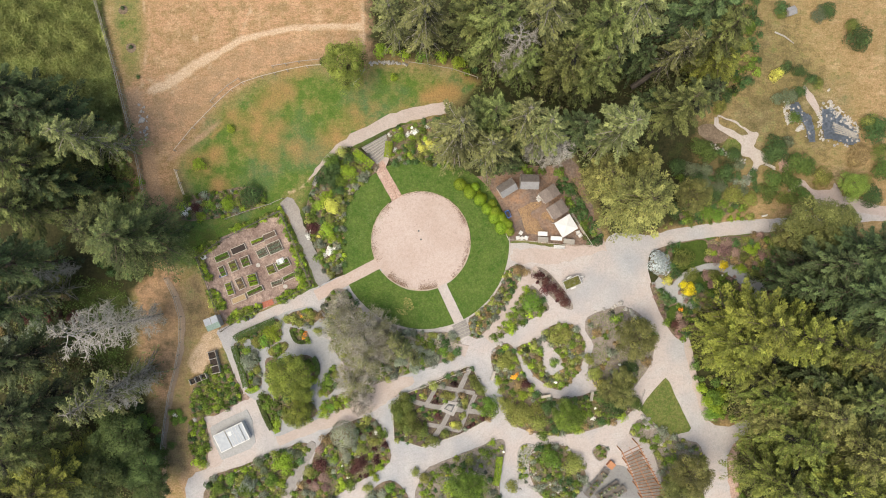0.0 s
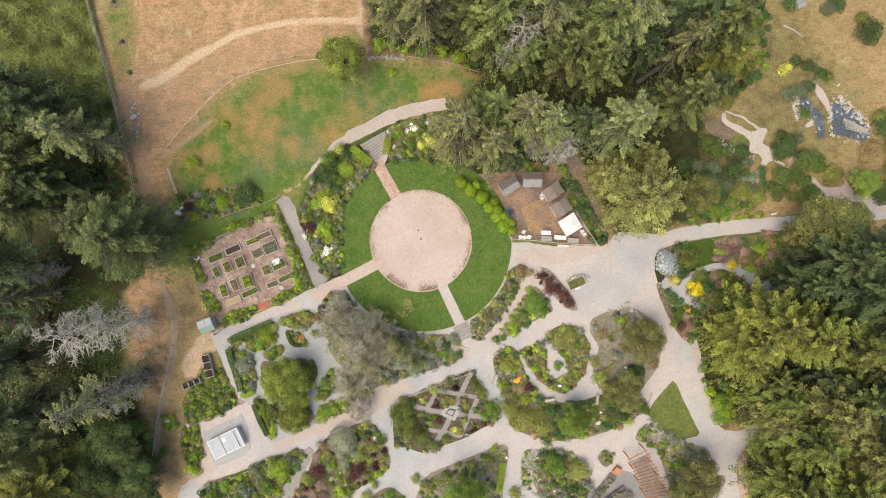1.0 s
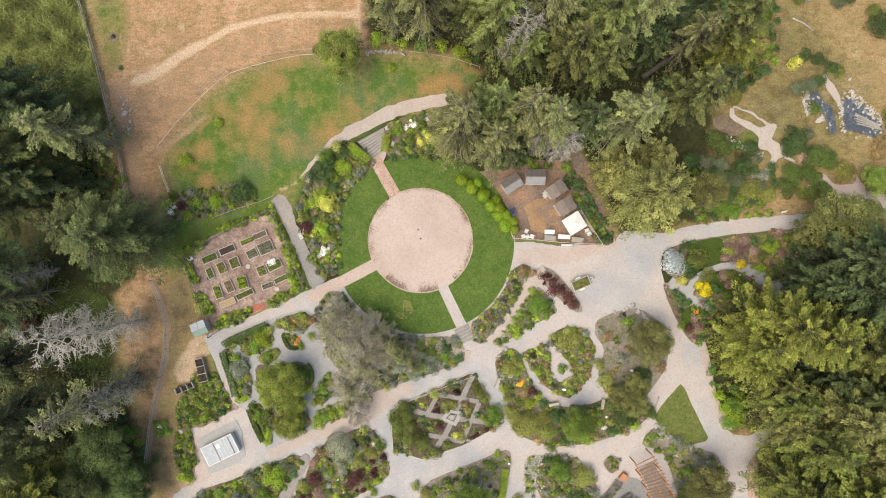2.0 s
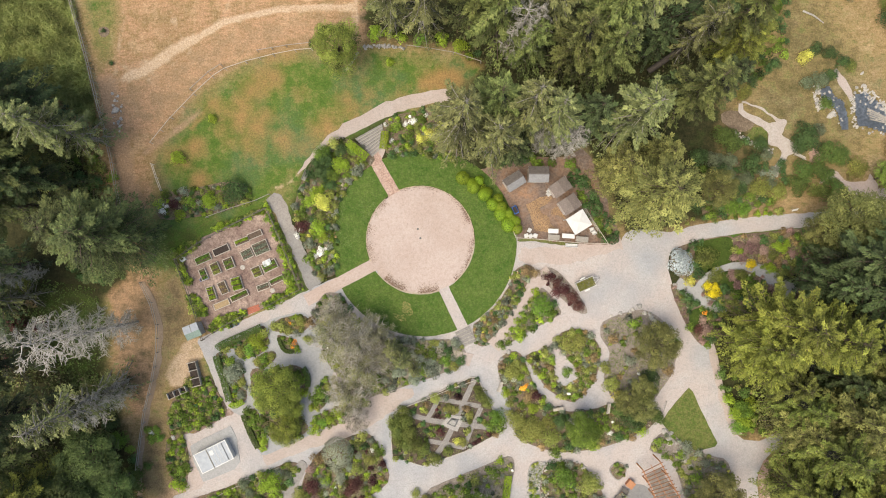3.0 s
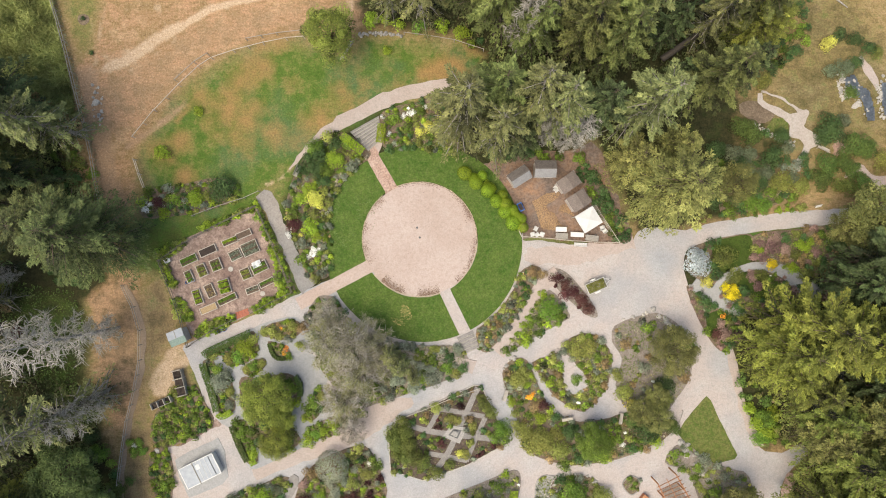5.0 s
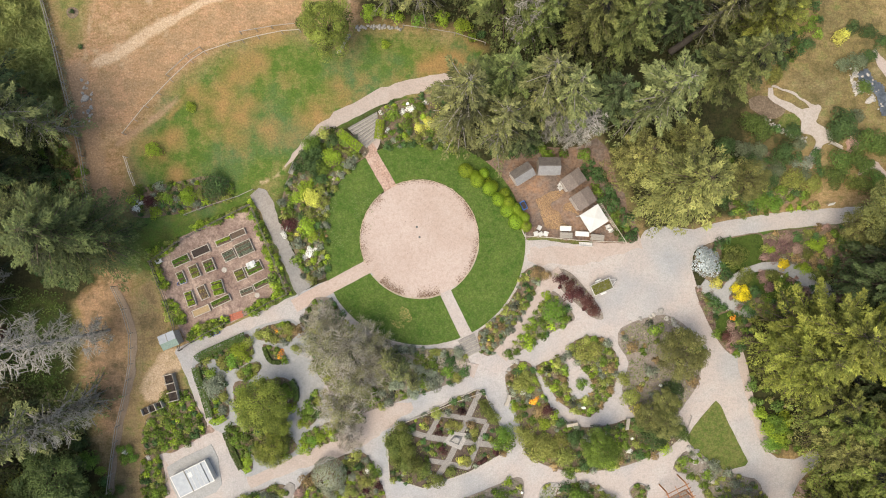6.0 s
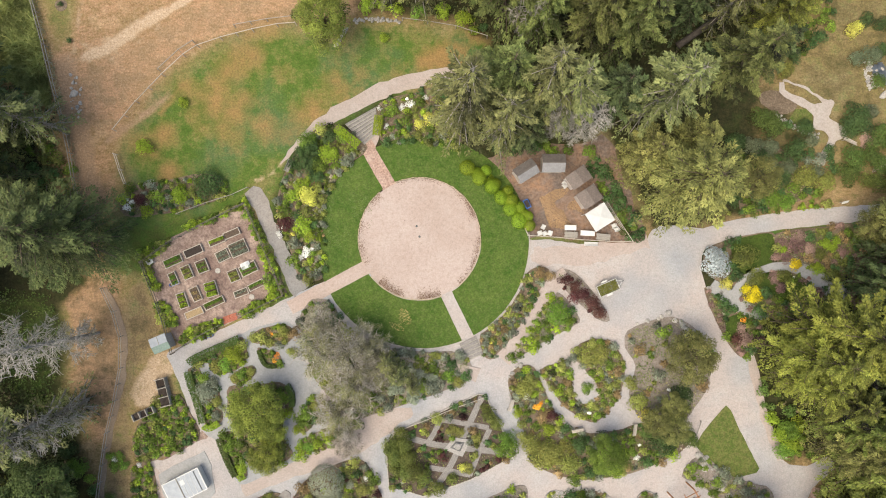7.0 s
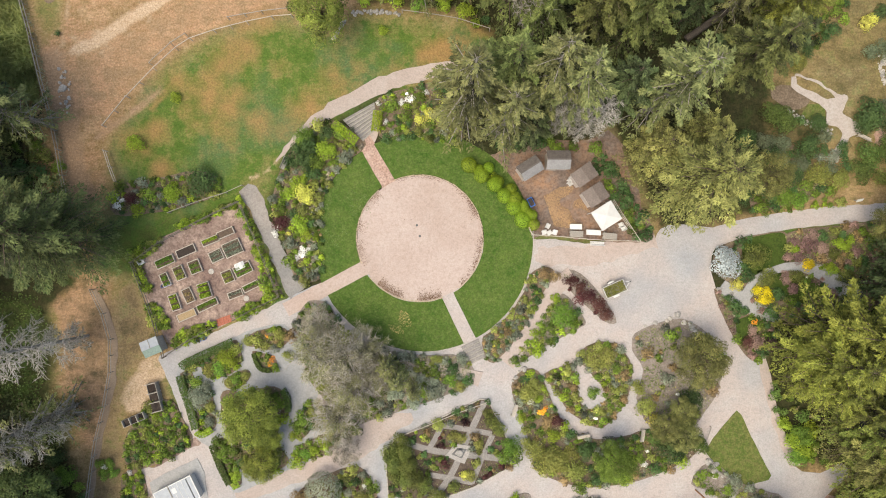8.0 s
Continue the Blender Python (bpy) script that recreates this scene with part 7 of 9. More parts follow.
def row_of(points, gap, s0, s1, side=0.15):
    out, pts = [], [Vector((*p, 0)) for p in points]
    for a, b in zip(pts, pts[1:]):
        k = max(1, int((b - a).length / gap))
        for i in range(k):
            q = a.lerp(b, (i + random.random() * 0.6) / k)
            out.append((q.x + random.uniform(-side, side), q.y + random.uniform(-side, side), random.uniform(s0, s1)))
    return out


boulders(row_of([(25.05, -9.25), (26.33, -8.68), (27.75, -9.55), (28.84, -10.58), (30.10, -11.28)], 0.7, 0.5, 1.0, 0.3), "grey boulder edging a garden bed", "boulders of the broad bed")
boulders(row_of([(22.35, -9.79), (23.87, -9.31), (25.22, -9.00)], 0.8, 0.4, 0.7), "grey boulder edging a garden bed", "boulders of the broad bed")
boulders(row_of([(7.44, -15.67), (7.96, -14.58), (9.15, -14.10)], 0.6, 0.4, 0.9), "pale boulder at the corner of a bed", "corner boulders")
boulders(row_of([(7.50, -16.93), (8.07, -18.80), (8.47, -19.91)], 0.8, 0.35, 0.6), "pale boulder at the corner of a bed", "corner boulders")
boulders(row_of([(12.97, -29.74), (15.09, -29.11), (18.05, -29.85), (19.88, -31.76), (21.04, -33.99)], 0.8, 0.4, 0.8), "grey rock of the rock garden", "rock garden stones")
boulders(row_of([(12.91, -33.99), (14.76, -35.39), (16.70, -35.60), (18.80, -37.35)], 0.8, 0.4, 0.9), "grey rock of the rock garden", "rock garden stones")
boulders(row_of([(11.04, -34.97), (10.92, -31.57), (12.13, -29.72)], 0.7, 0.35, 0.7), "pale rock of the rock garden", "rock garden stones")
boulders(row_of([(10.77, -36.32), (13.74, -35.54), (16.69, -36.28), (17.95, -37.50)], 0.8, 0.4, 0.8, 0.3), "pale rock of the rock garden", "rock garden stones")
boulders(row_of([(29.62, -25.41), (30.79, -27.56), (32.29, -29.72), (33.29, -31.87)], 0.8, 0.5, 1.0, 0.5), "pale boulder in the rocky bed", "rocky bed stones")
boulders(row_of([(30.97, -26.29), (32.05, -28.27)], 0.7, 0.5, 0.9, 0.4), "pale boulder in the rocky bed", "rocky bed stones")
boulders([(-43.43, 19.54, 0.9), (-43.15, 17.96, 0.5), (-43.57, 20.77, 0.4), (-43.00, 17.30, 0.35), (-43.87, 21.77, 0.4)], "pale stone lying on the field edge", "field stones")
boulders(row_of([(51.15, 20.80), (51.64, 18.87), (52.14, 17.44)], 0.5, 0.25, 0.55, 0.5), "pale stone beside the lined pond", "pond stones")
boulders(row_of([(56.98, 20.72), (59.09, 19.18), (60.78, 17.82), (62.05, 16.21), (61.79, 14.96)], 0.4, 0.25, 0.6, 0.6), "pale stone beside the lined pond", "pond stones")
boulders(row_of([(56.55, 19.64), (56.71, 17.12), (57.04, 15.45), (59.07, 14.49), (61.45, 14.29)], 0.6, 0.2, 0.45, 0.3), "pale stone beside the lined pond", "pond stones")
boulders(row_of([(40.10, 15.00), (41.59, 13.99), (43.24, 13.05), (45.40, 12.11)], 0.6, 0.3, 0.6, 0.2), "pale stone of a low edge", "slope stones")
boulders(row_of([(32.86, -6.27), (31.84, -6.00), (31.17, -5.73)], 0.7, 0.4, 0.7), "pale rock at the wedge bed's tip", "wedge bed stones")


def dry_wall(points, label, h=0.55):
    """A low wall of separate field stones."""
    top = thing("stone_wall", label, "wall", kind="structure")
    for layer in range(2):
        for x, y, s in row_of(points, 0.3, 0.3, 0.5, 0.14):
            ob = part("stone", random.choice(BOULDERS), None, top)
            ob.matrix_basis = pose(x, y, 0.1 + 0.27 * layer, 0, 0, random.uniform(0, 360)) @ Matrix.Diagonal((s, s * 0.8, s, 1))
    return top


dry_wall([(-9.88, 27.26), (-8.30, 27.48), (-6.23, 27.37), (-4.41, 27.02)], "low curved wall of pale field stones")
dry_wall([(-10.80, 26.61), (-11.57, 25.62), (-12.09, 24.47), (-12.35, 23.98)], "low curved wall of pale field stones")

# ---------------------------------------------------------------- other ground pieces
surface(slab("path_teardrop", POCKET, 0.0, 0.125, "grey_gravel", True, 0.05, 3), "teardrop-shaped gravel pocket inside the bed", "path")
bush(16.44, -17.20, 0.95, "sh_green", 0.8, "garden shrubs", 0.125)
surface(ribbon("path_bed_inner", [(-10.14, -13.08, 0.5), (-6.84, -13.37, 1.0), (-3.54, -13.54, 1.2), (-0.24, -14.17, 1.2), (2.07, -14.77, 1.3), (3.58, -15.35, 1.8)], 0.0, 0.13, "blush_gravel", 0.08), "narrow earth path along the lawn edge", "path")
surface(ribbon("path_heather", [(31.85, -5.41, 1.6), (33.53, -6.62, 1.8), (35.63, -8.17, 1.6), (38.58, -9.41, 1.2)], 0.0, 0.13, "blue_grey_gravel", 0.08), "narrow grey gravel path between heather beds", "path")
surface(ribbon("path_conifers", [(34.71, -6.64, 1.4), (35.74, -4.97, 1.0), (37.78, -3.82, 0.9), (40.50, -3.36, 1.0), (43.37, -4.09, 1.6), (45.82, -5.82, 2.2), (48.10, -7.55, 2.6)], 0.0, 0.135, "blue_grey_gravel", 0.08), "narrow grey gravel path among dwarf conifers", "path")
SLOPE_PATH = [(45.36, 16.08), (47.03, 16.47), (47.36, 15.72), (46.68, 14.49), (47.59, 13.73), (48.67, 12.89), (48.74, 11.73), (47.57, 11.50), (47.06, 10.76), (46.30, 9.53), (45.87, 8.63), (45.29, 9.22), (46.06, 10.61), (46.57, 11.93), (46.16, 12.76), (44.74, 13.03), (44.92, 14.43), (44.10, 15.27), (44.19, 15.85)]
surface(slab("path_slope", SLOPE_PATH, -0.05, 0.05, "slope_gravel", True, 0.25, 3), "pale gravel path on the dry slope", "path")
surface(ribbon("path_slope_upper", [(41.30, 18.94, 0.2), (43.13, 18.42, 0.28), (44.95, 17.40, 0.28), (46.61, 16.14, 0.6)], -0.05, 0.045, "slope_gravel", 0.25), "thin pale gravel path on the dry slope", "path")
surface(ribbon("path_slope_lower", [(41.13, 18.78, 0.5), (41.21, 17.63, 0.7), (42.61, 16.78, 0.9), (44.94, 15.51, 1.0)], -0.05, 0.042, "slope_gravel", 0.25), "thin pale gravel path on the dry slope", "path")
surface(slab("bare_patch", [(38.29, 17.34), (40.63, 17.88), (42.45, 16.62), (42.93, 15.54), (41.18, 14.99), (39.10, 15.68)], -0.05, 0.025, "garden_soil", True, 0.4, 3), "bare brown earth on the slope", "earth")
surface(slab("slope_lawn", [(42.85, 15.37), (44.27, 15.27), (44.76, 14.27), (44.58, 13.12), (43.25, 13.47), (42.01, 14.31)], -0.05, 0.028, "bright_lawn", True, 0.35, 3), "small green lawn patch on the slope", "lawn")
surface(slab("path_bank", [(51.72, 7.62), (52.73, 9.26), (54.41, 9.15), (55.57, 7.89), (58.08, 7.85), (58.76, 8.75), (59.67, 7.24), (59.91, 5.41), (59.07, 4.59), (56.72, 5.13), (55.73, 6.47), (54.57, 7.99), (53.23, 8.18)], -0.05, 0.04, "pink_gravel", True, 0.3, 3), "pinkish bare earth between the bank shrubs", "path")
surface(slab("path_bank_edge", [(59.92, 6.82), (62.44, 6.20), (65.63, 5.31), (69.16, 4.75), (69.15, 3.34), (65.62, 3.81), (61.59, 4.55), (59.74, 5.08)], -0.05, 0.036, "blush_gravel", True, 0.3, 3), "pale bare earth below the bank shrubs", "path")
surface(ribbon("path_rust_bare", [(50.58, 12.19, 1.2), (51.24, 11.36, 1.6), (50.90, 10.53, 1.0)], -0.05, 0.03, "brick_dust_path", 0.3), "reddish bare earth on the slope", "earth")
boulders(row_of([(52.32, 18.44), (53.58, 17.42), (54.34, 16.32)], 0.7, 0.3, 0.6, 0.3), "pale stone lying on the pond liner", "pond stones")
surface(ribbon("path_pond", [(54.20, 23.26, 0.4), (55.21, 21.41, 1.2), (56.05, 20.06, 1.0), (56.46, 18.89, 0.3)], -0.05, 0.035, "blush_gravel", 0.15), "pale gravel spur between the lined ponds", "path")
surface(ribbon("path_left_bed", [(-36.58, -30.81, 1.6), (-35.03, -28.74, 1.4), (-34.63, -25.79, 1.2), (-33.51, -24.39, 1.2), (-30.55, -22.51, 1.4), (-29.02, -21.28, 1.0)], -0.05, 0.034, "bark_chips", 0.12), "bark path round the white-roofed frame", "path")
surface(ribbon("path_lower", [(-19.34, -28.36, 0.7), (-19.94, -29.42, 1.5), (-21.15, -31.73, 1.5), (-22.43, -33.94, 1.6), (-23.89, -36.33, 1.6)], 0.0, 0.115, "worn_gravel", 0.12), "narrow worn gravel path between lower beds", "path")
surface(ribbon("path_triangle", [(6.60, -13.60, 2.0), (8.30, -11.53, 1.6), (10.51, -8.40, 1.7), (12.44, -5.24, 1.8), (14.59, -3.59, 2.0)], 0.0, 0.125, "blush_gravel", 0.08), "narrow pinkish path between two beds", "path")

# ---------------------------------------------------------------- the rose garden
for nm, rows, w in ROSE_PATHS:
    surface(ribbon(nm, [(*q, w) for q in rows], 0.0, 0.118 + 0.004 * (len(nm) % 5), "paver", 0.04), "grey paved path through the rose garden", "path")
rose = thing("stone_centrepiece", "pale stone plate with a dark square and round basin", "garden ornament")
plate = [(0.45, -22.60), (2.49, -22.93), (1.44, -24.94), (-0.78, -23.95)]
px, py, pr, pl, pw = frame_of(plate)
rose.matrix_basis = pose(px, py, 0.12, 0, 0, pr)


def skew_block(corners, z0, z1, shrink=1.0):
    """A four-cornered slab about its own middle."""
    back = rose.matrix_basis.to_3x3().inverted()
    q = [back @ Vector((x - px, y - py, 0)) * shrink for x, y in corners]
    verts = [(p.x, p.y, z1) for p in q] + [(p.x, p.y, z0) for p in q]
    return mesh_of("slab", verts, [(3, 2, 1, 0), (4, 5, 6, 7), (0, 1, 5, 4), (1, 2, 6, 5), (2, 3, 7, 6), (3, 0, 4, 7)], "rose_stone")


part("plate", skew_block(plate, 0.0, 0.10), None, rose)
kerb_stone = part("plinth_kerb", skew_block(plate, 0.10, 0.16, 0.52), None, rose, "dark square stone kerb")
kerb_stone.data.materials[0] = MATS["dark_metal"]
part("plinth", skew_block(plate, 0.16, 0.19, 0.34), None, rose, "pale square plinth")
bm = bmesh.new()
bmesh.ops.create_cone(bm, cap_ends=True, segments=24, radius1=0.3, radius2=0.36, depth=0.25, matrix=Matrix.Translation((0, 0, 0.35)))
part("basin", bm, "rock", rose)



def rubble(outline, n, seed, label):
    """Loose stones too many to count."""
    rng = random.Random(seed)
    xs, ys = [p[0] for p in outline], [p[1] for p in outline]
    bm = bmesh.new()
    while n:
        x, y = rng.uniform(min(xs), max(xs)), rng.uniform(min(ys), max(ys))
        if inside(x, y, outline):
            s = rng.uniform(0.12, 0.34)
            m = Matrix.Translation((x, y, s * 0.25)) @ pose(0, 0, 0, rng.uniform(0, 40), rng.uniform(0, 40), rng.uniform(0, 360)) @ Matrix.Diagonal((s * rng.uniform(0.8, 1.5), s, s * 0.6, 1))
            bmesh.ops.create_icosphere(bm, subdivisions=1, radius=0.6, matrix=m)
            n -= 1
    tagged(new("rubble", bm_mesh("rubble", bm, "pale_stone")), label, "loose stones", kind="stuff")


rubble([(56.73, 20.72), (58.25, 21.03), (60.78, 18.74), (62.81, 16.79), (62.04, 15.79), (59.93, 17.92), (57.82, 19.62)], 120, 5, "pale rubble along the lined pond")
rubble([(52.33, 20.61), (54.18, 19.59), (55.52, 16.56), (54.84, 14.89), (52.99, 18.10)], 24, 25, "pale rubble strewn over the pond liner")
rubble([(57.06, 19.55), (60.78, 18.16), (62.30, 14.95), (58.90, 14.83)], 45, 26, "pale rubble strewn over the pond liner")
rubble([(56.21, 19.56), (56.89, 19.55), (57.04, 15.03), (56.36, 15.37)], 40, 27, "pale rubble between the lined ponds")
rubble([(50.98, 20.97), (51.99, 21.12), (52.48, 18.02), (51.64, 17.45)], 50, 6, "pale rubble along the lined pond")
rubble([(11.04, -34.97), (12.28, -30.58), (12.98, -29.40), (13.47, -30.60), (12.56, -34.83)], 60, 7, "pale gravel and stones of the rock garden")
rubble([(12.62, -30.58), (13.82, -29.76), (13.58, -34.85), (12.74, -34.50)], 30, 8, "pale gravel and stones of the rock garden")
rubble([(40.10, 15.25), (43.25, 13.30), (45.57, 12.36), (45.40, 11.78), (42.91, 12.65), (39.93, 14.68)], 40, 9, "pale stones along a low bank")
rubble([(-44.04, 21.44), (-42.56, 21.42), (-42.69, 16.47), (-43.84, 16.49)], 26, 11, "pale stones at the field's edge")
for q in [(-44.80, 30.09), (-45.81, 35.59)]:
    surface(slab("mulch_ring", ring_points(q, 0.7, 0, 340, 17), -0.03, 0.03, "garden_soil", False, 0.15), "dark mulch ring round a sapling", "mulch")


# ---------------------------------------------------------------- the fenced vegetable garden
VEG = [(-36.49, 0.26), (-30.17, 3.12), (-23.83, 6.19), (-21.38, 0.70), (-18.83, -5.01), (-23.31, -7.05), (-26.81, -8.78), (-31.81, -10.80), (-34.47, -5.42)]
surface(slab("vegetable_garden_floor", VEG, -0.05, 0.045, "bark_chips", False, 0.08), "reddish bark floor of the vegetable garden", "bark floor")


def raised_bed(c, fill_material, plant, n, label, h=0.32):
    """A timber box of soil with its crop."""
    x, y, turn, l, w = frame_of(c)
    top = thing("raised_bed", label, "raised bed", pose(x, y, 0.045, 0, 0, turn), "raised vegetable beds")
    t = 0.09
    for nm, a in (("board", (0, w / 2 - t / 2, h / 2, l, t, h)), ("board", (0, -w / 2 + t / 2, h / 2, l, t, h)), ("board", (l / 2 - t / 2, 0, h / 2, t, w - 2 * t, h)), ("board", (-l / 2 + t / 2, 0, h / 2, t, w - 2 * t, h))):
        part(nm, block(*a, bevel=0.008), "pale_timber", top)
    part("soil", block(0, 0, h * 0.4, l - 2 * t, w - 2 * t, h * 0.8), fill_material, top)
    if plant:
        rng = np.random.default_rng(int(abs(x * 31 + y * 17)) + 3)
        m = int(n * l * w * 5)
        at = np.stack([rng.uniform(-l / 2 + 0.15, l / 2 - 0.15, m), rng.uniform(-w / 2 + 0.15, w / 2 - 0.15, m), h * 0.8 + rng.random(m) * (0.3 if n < 100 else 0.6)], 1)
        rows = np.sin(at[:, 1] * 9) > -0.5
        at = at[rows]
        out = np.stack([rng.normal(0, 0.5, len(at)), rng.normal(0, 0.5, len(at)), np.ones(len(at))], 1)
        crop = part("crop", leaf_mesh("crop", at, out, 0.15 * rng.uniform(0.7, 1.5, len(at)), rng, plant, 0.6, 0.4), None, top)
        crop["kind"] = "stuff"
    return top


for c, soil, plant, n, lab in (
    ([(-33.48, -0.69), (-31.36, 0.18), (-30.93, -0.76), (-32.98, -1.62)], "bed_soil", "sh_green", 45, "timber raised bed with rows of green vegetables"),
    ([(-31.03, 0.43), (-28.91, 1.29), (-28.48, 0.36), (-30.59, -0.50)], "dark_compost", "", 0, "timber raised bed of bare dark compost"),
    ([(-32.93, -2.28), (-32.07, -1.84), (-31.39, -3.38), (-32.31, -3.68)], "bed_soil", "sh_green", 40, "narrow timber raised bed with young greens"),
    ([(-31.47, -1.53), (-30.35, -1.10), (-29.66, -2.57), (-30.79, -3.06)], "bed_soil", "sh_olive", 45, "timber raised bed with olive-green crops"),
    ([(-29.69, -0.92), (-28.36, -0.44), (-27.88, -1.90), (-29.14, -2.39)], "bed_soil", "sh_green", 22, "timber raised bed half filled with greens"),
    ([(-32.08, -4.74), (-31.08, -4.31), (-30.21, -6.17), (-31.33, -6.40)], "bed_soil", "sh_lime", 45, "timber raised bed with bright leafy crops"),
    ([(-30.49, -4.13), (-29.43, -3.63), (-28.75, -5.29), (-29.74, -5.66)], "bed_soil", "sh_rust", 12, "timber raised bed of brown soil and stalks"),
    ([(-28.77, -3.45), (-27.25, -3.10), (-26.84, -4.82), (-28.09, -5.25)], "bed_soil", "sh_lime", 110, "timber raised bed overflowing with lime-green leaves"),
    ([(-28.77, -5.95), (-26.45, -4.83), (-26.14, -5.76), (-28.46, -6.68)], "bed_soil", "sh_green", 60, "timber raised bed with dark green leaf rows"),
    ([(-31.08, -6.93), (-28.97, -6.08), (-28.66, -6.94), (-30.71, -7.73)], "straw_mulch", "", 0, "timber raised bed covered in straw"),
    ([(-28.12, 1.53), (-26.13, 2.27), (-25.82, 1.53), (-27.68, 0.80)], "bed_soil", "sh_lime", 60, "timber raised bed of trailing green plants"),
    ([(-26.26, 2.40), (-24.40, 3.14), (-24.10, 2.34), (-25.95, 1.60)], "bed_soil", "", 0, "timber raised bed of bare grey-brown soil"),
    ([(-27.31, -0.00), (-25.91, 0.75), (-25.29, -0.52), (-26.74, -1.07)], "bed_soil", "sh_grey", 26, "timber raised bed with grey-green seedlings"),
    ([(-25.77, 1.01), (-23.78, 1.74), (-23.10, 0.27), (-25.09, -0.66)], "bed_soil", "sh_grey", 40, "wide timber raised bed with white-netted seedlings"),
    ([(-25.85, -2.15), (-24.79, -1.72), (-24.10, -3.06), (-25.43, -3.55)], "bed_soil", "sh_olive", 60, "timber raised bed with bushy crops"),
    ([(-24.46, -1.60), (-22.54, -0.86), (-22.17, -2.00), (-24.04, -3.00)], "bed_soil", "sh_green", 60, "timber raised bed partly under a white sheet"),
    ([(-25.19, -4.54), (-23.54, -4.00), (-23.30, -4.79), (-24.95, -5.40)], "bed_soil", "sh_grey", 14, "timber raised bed of dark soil and small plants"),
    ([(-23.53, -3.87), (-21.67, -3.00), (-21.37, -3.80), (-23.16, -4.60)], "bed_soil", "sh_green", 26, "timber raised bed of dark soil and small plants"),
):
    raised_bed(c, soil, plant, n, lab)

BORDERS = [[(-24.37, 6.43), (-23.50, 6.51), (-21.05, 0.91), (-18.82, -4.91), (-19.81, -5.42), (-20.87, -4.74), (-21.84, -0.16), (-23.05, 3.13)], [(-36.38, 0.37), (-34.96, 1.08), (-32.57, 2.10), (-32.15, 1.55), (-33.91, 0.19), (-34.78, -0.22), (-35.03, -1.94), (-33.78, -3.49), (-34.23, -4.13), (-35.18, -3.45)],
           [(-31.03, 3.36), (-29.72, 3.97), (-27.33, 4.55), (-24.06, 5.77), (-24.07, 5.22), (-26.69, 4.32), (-27.78, 3.70), (-30.39, 3.12)], [(-34.91, -5.62), (-33.40, -5.45), (-32.15, -7.00), (-31.86, -8.31), (-33.47, -8.48)], [(-24.38, -6.80), (-23.29, -6.18), (-20.23, -4.76), (-18.83, -5.01), (-22.00, -6.55), (-23.97, -7.57)],
           [(-29.60, -8.38), (-26.99, -7.59), (-26.58, -8.47), (-28.12, -9.50), (-31.38, -10.70), (-31.79, -9.82)]]
for i, b in enumerate(BORDERS):
    fill(b, ["sh_green", "sh_lime", "sh_green", "sh_olive", "sh_lime"], 75, 0.3, 0.75, "border plants", 1.3, 0.45)
    bedding("ground_cover", b, 40, 640 + i, z=0.05)


def disc(name, x, y, z, r, h, material, label, category):
    bm = bmesh.new()
    bmesh.ops.create_cone(bm, cap_ends=True, segments=28, radius1=r, radius2=r * 0.96, depth=h, matrix=Matrix.Translation((0, 0, h / 2)))
    ob = tagged(new(name, bm_mesh(name, bm, material)), label, category)
    ob.location = (x, y, z)
    return ob


for q in [(-27.01, -2.00), (-23.07, -5.22)]:
    disc("stepping_stone", *q, 0.045, 0.33, 0.06, "pale_stone", "round pale stone slab set in bark", "stone slab")
sx, sy, st, sl, sw = frame_of([(-24.12, -1.28), (-23.06, -0.85), (-23.08, -1.63), (-24.08, -2.07)])
bm = bmesh.new()
bmesh.ops.create_grid(bm, x_segments=10, y_segments=8, size=0.5)
for v in bm.verts:
    v.co.x *= sl
    v.co.y *= sw
    v.co.z = 0.12 * noise.noise(v.co * 2.5) + 0.06
bmesh.ops.solidify(bm, geom=bm.faces[:], thickness=0.01)
sheet = tagged(new("cover_sheet", bm_mesh("cover_sheet", bm, "white_sheet")), "white fabric sheet over a raised bed", "sheet")
sheet.matrix_basis = pose(sx, sy, 0.52, 0, 0, st)
bk = thing("brick_mat", "patch of red bricks at the garden gate", "paving", kind="structure")
bx, by, bt, bl, bw = frame_of([(-26.77, -7.38), (-24.81, -6.79), (-24.40, -7.67), (-26.36, -8.37)])
bk.matrix_basis = pose(bx, by, 0.045, 0, 0, bt)
brick = bm_mesh("brick", block(0, 0, 0.03, 0.40, 0.19, 0.06, bevel=0.006), "red_brick")
for i in range(int(bl / 0.42)):
    for j in range(int(bw / 0.21)):
        ob = part("brick", brick, None, bk)
        ob.matrix_basis = pose(-bl / 2 + 0.21 + 0.42 * i + (0.1 if j % 2 else 0), -bw / 2 + 0.1 + 0.21 * j, random.uniform(-0.006, 0.006), 0, 0, random.uniform(-2, 2))


def tub(x, y, r, h, material, label, z=0.03):
    bm = bmesh.new()
    bmesh.ops.create_cone(bm, cap_ends=False, segments=20, radius1=r * 0.85, radius2=r, depth=h, matrix=Matrix.Translation((0, 0, h / 2)))
    bmesh.ops.solidify(bm, geom=bm.faces[:], thickness=0.02)
    top = thing("tub", label, "tub", pose(x, y, z))
    part("shell", bm, material, top)
    bm = bmesh.new()
    bmesh.ops.create_cone(bm, cap_ends=True, segments=20, radius1=r * 0.84, radius2=r * 0.9, depth=h * 0.7, matrix=Matrix.Translation((0, 0, h * 0.36)))
    part("soil", bm, "bed_soil", top)


